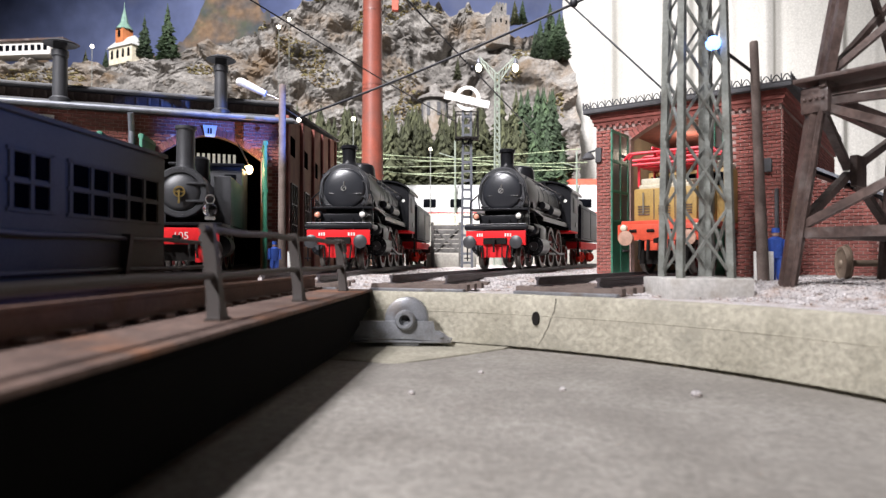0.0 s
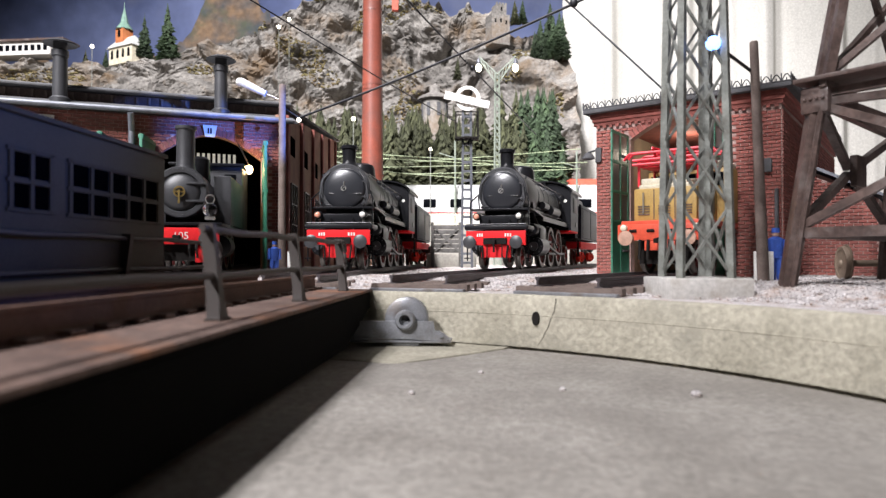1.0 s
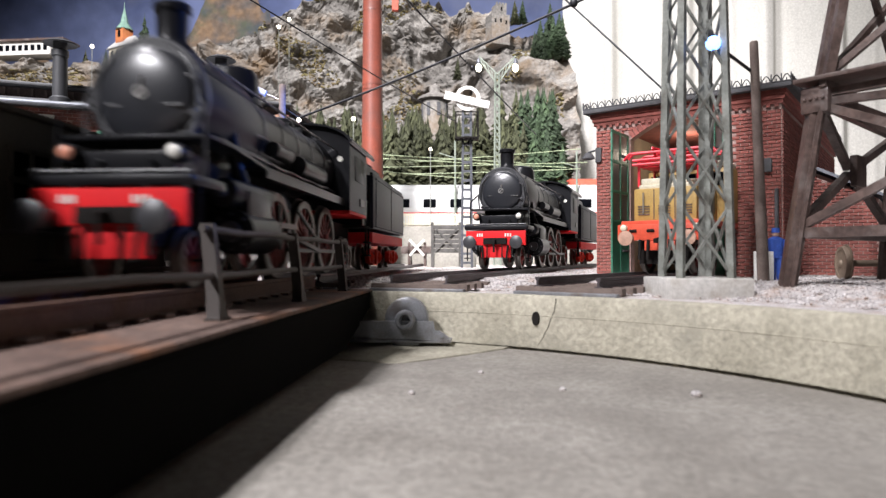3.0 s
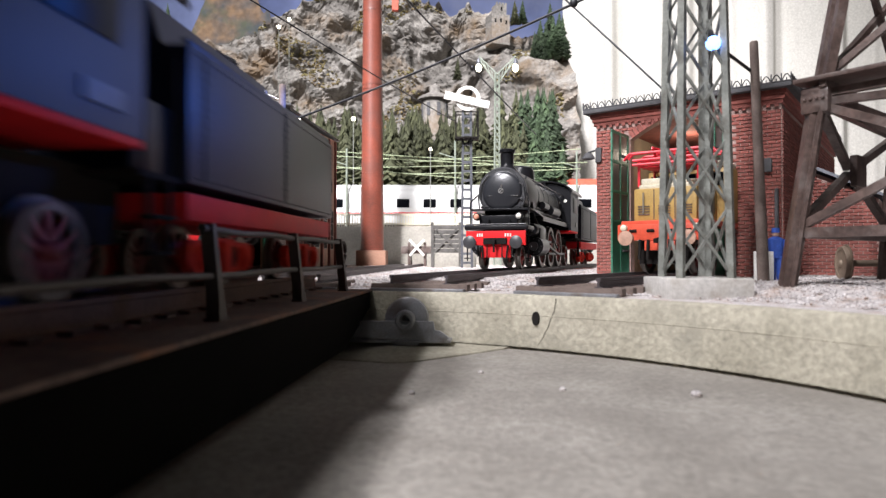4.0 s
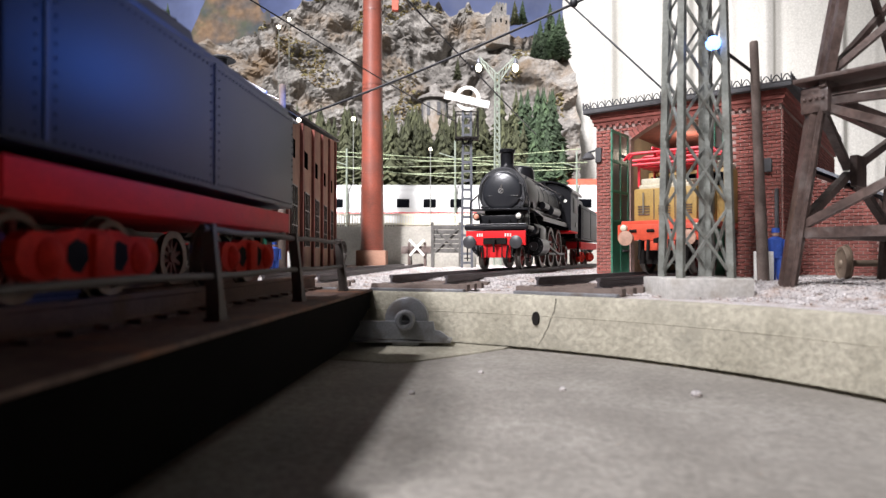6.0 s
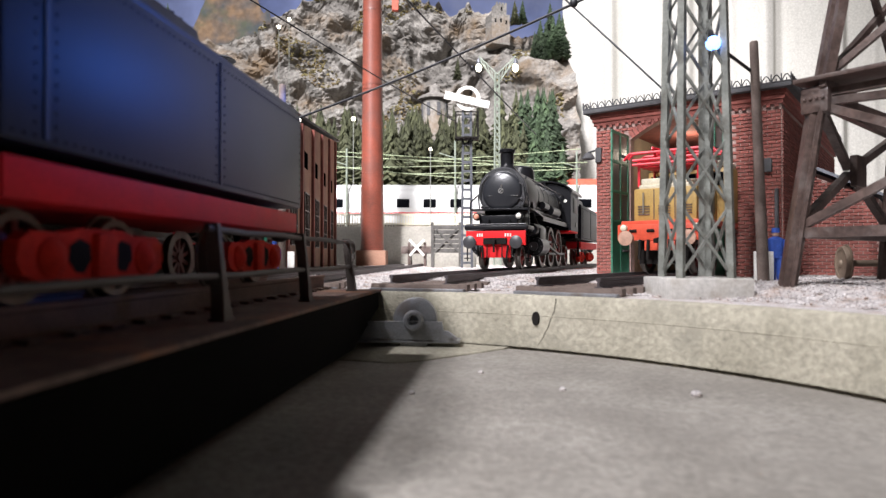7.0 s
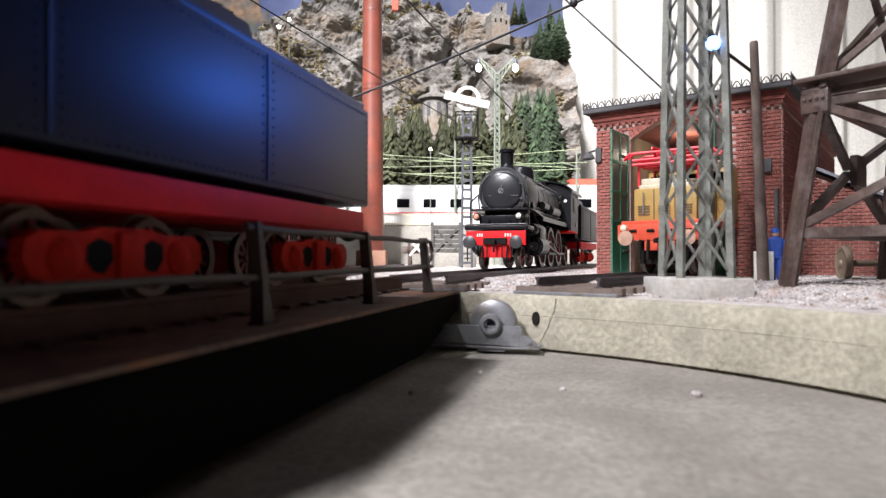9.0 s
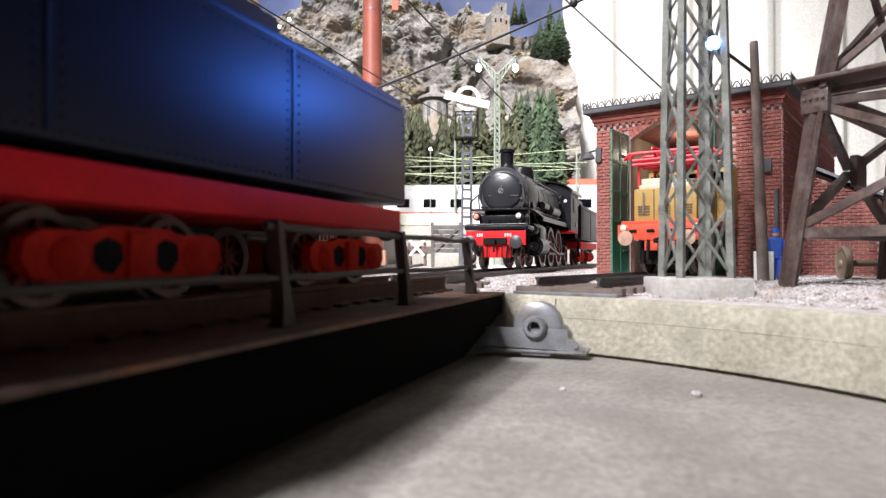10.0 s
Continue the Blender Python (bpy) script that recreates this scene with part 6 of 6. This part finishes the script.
def rock_depth(x, z):
    """Blocky ridged rock with ledges; a smoother slab face towards the curtain."""
    calm = 1.0 - 0.75 * min(1.0, max(0.0, (x - 5) / 5)) * min(1.0, max(0.0, (33 - z) / 4))
    wx, wz = x + 2.2 * noise.noise((x * 0.2, z * 0.2, 1.1)), z + 1.6 * noise.noise((x * 0.22, z * 0.22, 6.2))
    n = 0.0
    for amp, f in ((5.0, 0.05), (3.0, 0.11), (1.9, 0.26)):
        n += amp * (abs(noise.noise((wx * f * 1.25, wz * f, f * 7))) * 2 - 0.5)
    d = noise.voronoi((wx * 0.42, wz * 0.55, 0.0))[0]
    n += calm * (1.5 * (d[0] - 0.4) - 0.9 * min(0.25, d[1] - d[0]))
    d = noise.voronoi((wx * 1.1, wz * 1.5, 4.0))[0]
    n += calm * (0.8 * (d[0] - 0.4) - 0.9 * min(0.2, d[1] - d[0]))
    n += 0.18 * noise.noise((x * 2.4, z * 2.4, 2.0))
    strata = z / 1.9 + 1.2 * noise.noise((x * 0.09, z * 0.1, 3.3))
    f = strata - math.floor(strata)
    ledge = math.floor(strata) + min(1.0, f * f * 1.4)
    return 83 + 0.3 * z + n + calm * ledge * 0.55


def build_mountain():
    bm = bm_new()
    nx, nz = 420, 170
    grid = []
    for j in range(nz + 1):
        row = []
        for i in range(nx + 1):
            x = -118 + 136.5 * i / nx
            top = skyline(x) + 1.6 * noise.noise((x * 0.35, 0, 9)) + 0.7 * noise.noise((x * 1.1, 0, 5))
            z = 3 + (top - 3) * j / nz
            row.append(bm.verts.new((x, rock_depth(x, z), z)))
        grid.append(row)
    top2 = [bm.verts.new((v.co.x, v.co.y + 14, v.co.z - 1.0)) for v in grid[-1]]
    grid.append(top2)
    for p, q in zip(grid, grid[1:]):
        for i in range(nx):
            bm.faces.new((p[i], p[i + 1], q[i + 1], q[i]))
    solid("rock_face", bm, "rock", "craggy grey model rock face", "mountain", "structure", smooth=0)

    def on_rock(rng):
        while True:
            x, f = rng.uniform(-70, 16.5), rng.random()
            z = 6 + f * (skyline(x) - 6)
            if noise.noise((x * 0.12, z * 0.16, 2)) > 0.26:
                return x, rock_depth(x, z) - 0.1, z
    stones("scrub", 4200, on_rock, 0.26, "moss", "olive and brown scatter scrub on the rocks")
    bm = bm_new()
    n = 60
    lo = [bm.verts.new((-190 + 330 * i / n, 165, -5)) for i in range(n + 1)]
    hi = [bm.verts.new((-190 + 330 * i / n, 165, 140)) for i in range(n + 1)]
    for i in range(n):
        bm.faces.new((lo[i], lo[i + 1], hi[i + 1], hi[i]))
    solid("backdrop", bm, "sky", "painted dark blue sky backdrop", "backdrop", "structure")
    bm = bm_new()
    prev = None
    for i in range(241):
        x = -120 + 170 * i / 240
        h = 45 + 24 * math.exp(-((x + 50) / 11) ** 2) + 12 * noise.noise((x * 0.11, 2, 1)) + 4 * noise.noise((x * 0.55, 2, 4)) + 9 * noise.noise((x * 0.05, 1, 1)) + 3 * noise.noise((x * 0.25, 1, 1))
        cur = (bm.verts.new((x, 150, 0)), bm.verts.new((x, 152, h)))
        if prev:
            bm.faces.new((prev[0], cur[0], cur[1], prev[1]))
        prev = cur
    solid("backdrop_hill", bm, "far_hill", "painted autumn hills on the backdrop", "backdrop", "structure")
    # white hall curtain in folds
    bm = bm_new()
    n = 500
    prev = None
    for i in range(n + 1):
        x = 19.9 + 85 * i / n
        y = 106 + 1.9 * math.sin(x * 0.47 + 0.6 * math.sin(x * 0.21)) + 0.6 * math.sin(x * 1.03 + 1) + 0.12 * math.sin(x * 2.9)
        cur = (bm.verts.new((x, y, 0)), bm.verts.new((x, y, 95)))
        if prev:
            bm.faces.new((prev[0], cur[0], cur[1], prev[1]))
        prev = cur
    solid("curtain", bm, "curtain", "cream hall curtain hanging in soft folds", "curtain", "structure", smooth=60)


def build_trees():
    def conifer(seed, h, material):
        rng = random.Random(seed)
        crown = bm_new()
        layers = 24
        for k in range(layers):
            f = k / (layers - 1)
            z = h * (0.10 + 0.86 * f)
            r = h * 0.21 * (1 - f) ** 0.85 + 0.08
            n = max(5, int(15 * (1 - f) + 5))
            for i in range(n):
                a = 2 * math.pi * (i + rng.random() * 0.8) / n
                rr, zz = r * rng.uniform(0.5, 1.2), z + rng.uniform(-0.035, 0.035) * h
                c, s = math.cos(a), math.sin(a)
                w = 0.2 * rr + 0.05
                root = Vector((0.06 * c, 0.06 * s, zz + 0.05 * h))
                tip = Vector((rr * c, rr * s, zz - 0.035 * h))
                l = Vector((rr * 0.62 * c - w * s, rr * 0.62 * s + w * c, zz - 0.01 * h))
                q = Vector((rr * 0.62 * c + w * s, rr * 0.62 * s - w * c, zz - 0.01 * h))
                under = Vector((rr * 0.5 * c, rr * 0.5 * s, zz - 0.06 * h))
                v = [crown.verts.new(p) for p in (root, l, tip, q, under)]
                for tri in ((0, 1, 2), (0, 2, 3), (4, 2, 1), (4, 3, 2), (0, 4, 1), (0, 3, 4)):
                    crown.faces.new([v[t] for t in tri])
        trunk = bm_new()
        cyl(trunk, (0, 0, 0), (0, 0, h * 0.95), h * 0.02, 0.02, 8)
        return crown, trunk

    kinds = []
    for seed, h, m in ((1, 11.0, "fir"), (2, 12.5, "fir"), (3, 9.0, "fir_dark"), (4, 11, "fir_dark"), (5, 8.0, "fir")):
        t = thing("conifer", P(-7 + seed * 2.5, 74, 4.0), "dark green model conifer", "tree", "conifers")
        crown, trunk = conifer(seed, h, m)
        part("trunk", trunk, "bark", t)
        part("crown", crown, m, t, smooth=0)
        kinds.append(t)
    rng = random.Random(8)
    for i in range(125):
        f = rng.random()
        x, y = -17 + 30.3 * ((i * 0.618) % 1.0), rng.uniform(70.5, 79)
        base = 4.0 + (y - 70) * 0.35 + (3.5 if x > 6 and y > 74 else 0)
        k = kinds[rng.choice((0, 1, 4, 0)) if x < 9 else rng.choice((2, 3, 3))]
        copy_thing(k, P(x, y, base, rng.uniform(-3, 3), rng.uniform(-3, 3), rng.uniform(0, 360)))
    for x, y, z, k, size in ((-58, 105, 29.8, 4, 0.6), (-55.2, 106, 30, 2, 0.55), (-53.6, 106, 30, 3, 0.45), (-46.6, 101, 31.6, 2, 0.8), (-43.0, 101, 30.6, 3, 0.9),
                             (13.6, 96, 30.0, 2, 0.5), (14.4, 95, 29.4, 3, 0.55), (15.3, 96, 30.6, 2, 0.6), (16.2, 95, 29.8, 3, 0.62), (16.9, 94, 30.5, 2, 0.7), (17.4, 94, 29.5, 3, 0.6),
                             (14.9, 99, 33.0, 2, 0.5), (16.4, 99, 34.0, 3, 0.55), (11.0, 99, 36.5, 4, 0.5), (12.2, 99, 36.5, 2, 0.45),
                             (2.0, 88, 25, 4, 0.4), (-21, 82, 17, 4, 0.4), (-16.5, 80, 13, 0, 0.5), (-14.8, 78, 10, 4, 0.6)):
        copy_thing(kinds[k], P(x, y, z, 0, 0, rng.uniform(0, 360)) @ Matrix.Scale(size, 4))


def build_village():
    t = thing("church", P(-49.6, 102, 31.7, 0, 0, -28), "small white church with an orange belfry and green spire", "church")
    bm = bm_new()
    box(bm, -2.6, 2.9, -1.5, 1.5, -0.6, 2.1)
    part("wall", bm, "cream", t, smooth=0)
    bm = bm_new()
    eave = [bm.verts.new(v) for v in ((-2.9, -1.8, 2.0), (3.2, -1.8, 2.0), (3.2, 1.8, 2.0), (-2.9, 1.8, 2.0))]
    ridge = [bm.verts.new(v) for v in ((-2.3, 0, 4.0), (1.5, 0, 4.0))]
    for f in ((0, 1, 2, 3), (0, 4, 5, 1), (1, 5, 2), (2, 5, 4, 3), (3, 4, 0)):
        bm.faces.new([(eave + ridge)[k] for k in f])
    part("roof", bm, "train_white", t, "snow-white nave roof", smooth=0)
    for i in range(4):
        bm = bm_new()
        prism(bm, arch(-2.1 + i * 1.3, -1.55 + i * 1.3, 0.3, 1.7, 0.3), -1.54, -1.48)
        part("window", bm, "dark_glass", t, smooth=0)
    for y in (-0.8, 0.4):
        bm = bm_new()
        box(bm, 2.88, 2.94, y, y + 0.45, 0.3, 1.6)
        part("window", bm, "dark_glass", t, smooth=0)
    bm = bm_new()
    box(bm, -1.9, -0.1, -0.9, 0.9, 3.0, 5.3)
    bl = part("belfry", bm, "orange_wall", t, "orange belfry", smooth=0)
    bm = bm_new()
    prism(bm, arch(-1.3, -0.7, 3.9, 5.0, 0.25), -0.94, -0.88)
    part("louvre", bm, "dark_glass", bl, smooth=0)
    bm = bm_new()
    cyl(bm, (-1.0, 0, 5.25), (-1.0, 0, 6.3), 1.35, 0.62, 8)
    cyl(bm, (-1.0, 0, 6.3), (-1.0, 0, 8.9), 0.62, 0.04, 8)
    cyl(bm, (-1.0, 0, 8.8), (-1.0, 0, 9.6), 0.05, seg=6)
    part("spire", bm, "spire", t, "green copper spire", smooth=0)
    t = thing("village_house", P(-66, 102, 32.4, 0, 0, -6), "long white house with a dark low roof", "house")
    bm = bm_new()
    box(bm, -5.5, 5.5, -1.5, 1.5, 0, 2.0)
    w = part("wall", bm, "white", t, smooth=0)
    for i in range(10):
        bm = bm_new()
        box(bm, -5.1 + i * 1.05, -4.45 + i * 1.05, -1.54, -1.48, 0.6, 1.5)
        part("window", bm, "dark_glass", w, smooth=0)
    bm = bm_new()
    box(bm, -6, 8, -2, 2, 2.0, 2.35, 0.05)
    part("roof", bm, "brown_steel", t, smooth=0)
    t = thing("red_hut", P(-6.9, 93.5, 37.6), "tiny red wooden hut high on the rocks", "hut")
    bm = bm_new()
    box(bm, -0.45, 0.45, -0.4, 0.4, -1, 0.8)
    part("wall", bm, "roof_red", t, smooth=0)
    bm = bm_new()
    prism(bm, [(-0.65, 0.75), (0.65, 0.75), (0, 1.35)], -0.55, 0.55)
    part("roof", bm, "roof", t, smooth=0)
    t = thing("stone_keep", P(8.4, 99.5, 36.4, 0, 0, 20), "small grey stone keep on the ridge", "tower")
    bm = bm_new()
    box(bm, -1.5, 1.5, -1.2, 1.2, -3, 1.6)
    box(bm, -0.6, 1.1, -0.9, 0.9, 1.6, 3.2)
    for i in range(4):
        box(bm, -0.6 + i * 0.5, -0.35 + i * 0.5, -0.9, -0.65, 3.2, 3.5)
    part("wall", bm, "rock", t, smooth=0)
    for x, z in ((-0.9, 0.2), (0.0, 0.3), (0.9, 0.1), (0.25, 2.2)):
        bm = bm_new()
        y = -1.21 if z < 1.5 else -0.91
        box(bm, x - 0.14, x + 0.14, y - 0.02, y + 0.05, z, z + 0.6)
        part("window", bm, "dark_glass", t, smooth=0)
    t = thing("round_tower", P(-1.0, 80, 17.6), "small pale round stone tower on the rocks", "tower")
    bm = bm_new()
    lathe(bm, [(1.6, -3), (1.6, 2.6), (2.1, 2.75), (2.1, 3.0), (0.9, 3.6), (0.7, 3.7), (0.7, 4.3), (0.05, 4.8)], 20)
    part("wall", bm, "rock", t, smooth=20)
    for i in range(8):
        a = 2 * math.pi * i / 8 + 0.3
        bm = bm_new()
        box(bm, -0.22, 0.22, -1.66, -1.55, 0.6, 2.2, 0, Matrix.Rotation(a, 4, "Z"))
        part("window", bm, "roof", t, smooth=0)


def build_pit_litter():
    for x, y, r in ((4.36, 11.2, 0.085), (-0.55, 11.4, 0.05), (0.78, 13.4, 0.05), (2.15, 11.7, 0.05)):
        bm = bm_new()
        ball(bm, (0, 0, r * 0.5), r, 2, (1.2, 1, 0.8))
        solid("pebble", bm, "gravel", "small loose pebble on the pit floor", "pebble", at=P(x, y, -1.4), group="pebbles")
    # solid black oval: the drain hole's inner shade as colour, no recess
    bm = bm_new()
    cyl(bm, (0, -0.06, 0), (0, 0.1, 0), 0.1, seg=18)
    for v in bm.verts:
        v.co.z *= 1.75
    a = math.degrees(math.atan2(2.4 + 5.65, 16.8 - 5.05))
    solid("drain_hole", bm, "matt_black", "black plug painting the shaded inside of a small drain hole", "drain", at=radial(a, RIM - 0.19, -0.59))

    def yard_spot(rng):
        while True:
            a, r = radians(rng.uniform(-40, 75)), RIM + 0.9 + 22 * rng.random() ** 1.6
            x, y = PIT[0] + r * math.sin(a), PIT[1] + r * math.cos(a)
            base = 0.02 if r < 16 else min(0.27, (r - 16) * 0.13)
            if r > RIM + 1.6 or rng.random() < 0.35:
                return x, y, base + 0.02
    stones("ballast", 36000, yard_spot, 0.033, "gravel", "loose grey and white ballast stones")


# ---- build ----
build_ground()
build_hall()
build_terrace()
build_mountain()
house, house_front, annex, HW, HH, house_doors = build_engine_house()
shed, shed_front, SW, SH, shed_doors = build_roundhouse()
build_tracks()
bridge = build_bridge()
standing_loco = build_steam_loco()
standing_loco.matrix_basis = radial(19.6, 23.7, RAIL)
moving_loco = copy_thing(standing_loco, radial(4.0, 21.3, RAIL))
build_tank_loco()
build_electric_loco()
build_yard()
build_wires()
build_village()
build_trees()
build_pit_litter()
brick_face(house_front, HW, 0.0, HH - 0.62, lambda x, z: not in_arch(x, z, house_doors, 0.3), 0.0, "brick", pieces=300)
bm = bm_new()
box(bm, -1.3, 1.3, 0, 0.02, 0, 3.2)
annex_front = part("annex_front", bm, "mortar", house, at=P(HW / 2 - 0.35 + 1.3, 3.975, 0), smooth=0)
brick_face(annex_front, 2.6, 0.0, 4.5, lambda x, z: z + 0.07 < 4.6 - (x + 1.3) * 0.538, 0.0, "brick")
bm = bm_new()
box(bm, -7.5, 7.5, 0, 0.02, 0, HH - 0.5)
house_side = part("side_face", bm, "mortar", house, at=P(HW / 2 - 0.35 + 0.025, 7.5, 0, 0, 0, 90), smooth=0)
brick_face(house_side, 15, 0.0, HH - 0.6, lambda x, z: True, 0.0, "brick")
brick_face(shed_front, SW, 0.0, SH, lambda x, z: not in_arch(x, z, shed_doors, 0.3), 0.0, "brick_dark", course=0.15, length=0.34, pieces=0)


# ---- what moves ----
RUN = ((0.0, 26.3), (1.0, 26.3), (1.35, 26.3), (1.5, 26.15), (1.75, 25.0), (2.0, 23.1), (2.25, 20.6), (2.5, 17.7), (2.7, 14.9),
       (3.0, 10.6), (3.4, 4.6), (3.8, -1.6), (4.0, -4.9), (4.15, -7.4), (4.25, -8.5), (4.35, -8.6))
TURN = ((0.0, 0.0), (5.7, 0.0), (6.6, 0.0), (6.78, 0.05), (7.0, 1.07), (7.5, 3.57), (8.0, 6.0), (8.5, 8.45), (9.0, 10.75), (9.5, 13.35), (10.0, 16.1))


def between(rows, t):
    """Smooth value of a table at t."""
    n = len(rows)
    for i in range(n - 1):
        (t0, a), (t1, b) = rows[i], rows[i + 1]
        if t <= t1:
            s0 = (b - rows[i - 1][1]) / (t1 - rows[i - 1][0]) if i > 0 else 0.0
            s1 = (rows[i + 2][1] - a) / (rows[i + 2][0] - t0) if i + 2 < n else (b - a) / (t1 - t0)
            if a == b:
                return a
            f, d = (t - t0) / (t1 - t0), t1 - t0
            return (a * (2 * f ** 3 - 3 * f * f + 1) + b * (3 * f * f - 2 * f ** 3) + s0 * d * (f ** 3 - 2 * f * f + f) + s1 * d * (f ** 3 - f * f))
    return rows[-1][1]


def motions():
    def out(t):
        return (between(RUN, t) - PIT[1]) / math.cos(radians(4.0))
    times = [0.0, 1.35] + [i / 30 for i in range(41, 132)] + [5.7, 6.6] + [6.7 + i * 0.1 for i in range(34)]
    walk(moving_loco, [(t, radial(4.0 + between(TURN, t), out(t), RAIL)) for t in times])
    walk(bridge, [(t, radial(4.0 + between(TURN, t), 0)) for t in [0.0, 6.6] + [6.7 + i * 0.1 for i in range(34)]])
    roll = [0.0, 1.35] + [i / 30 for i in range(41, 132)] + [10.0]
    for w in [c for c in moving_loco.children if c.name.split(".")[0] == "wheel"]:
        x, y, z = w.matrix_basis.translation / U
        side = x > 0
        rows = []
        for t in roll:
            a = math.degrees((out(t) - 21.3) / z)
            rows.append((t, P(x, y, z, a, 0, 0) @ pose(0, 0, 0, 0, 0, 180 if side else 0)))
        walk(w, rows)


motions()
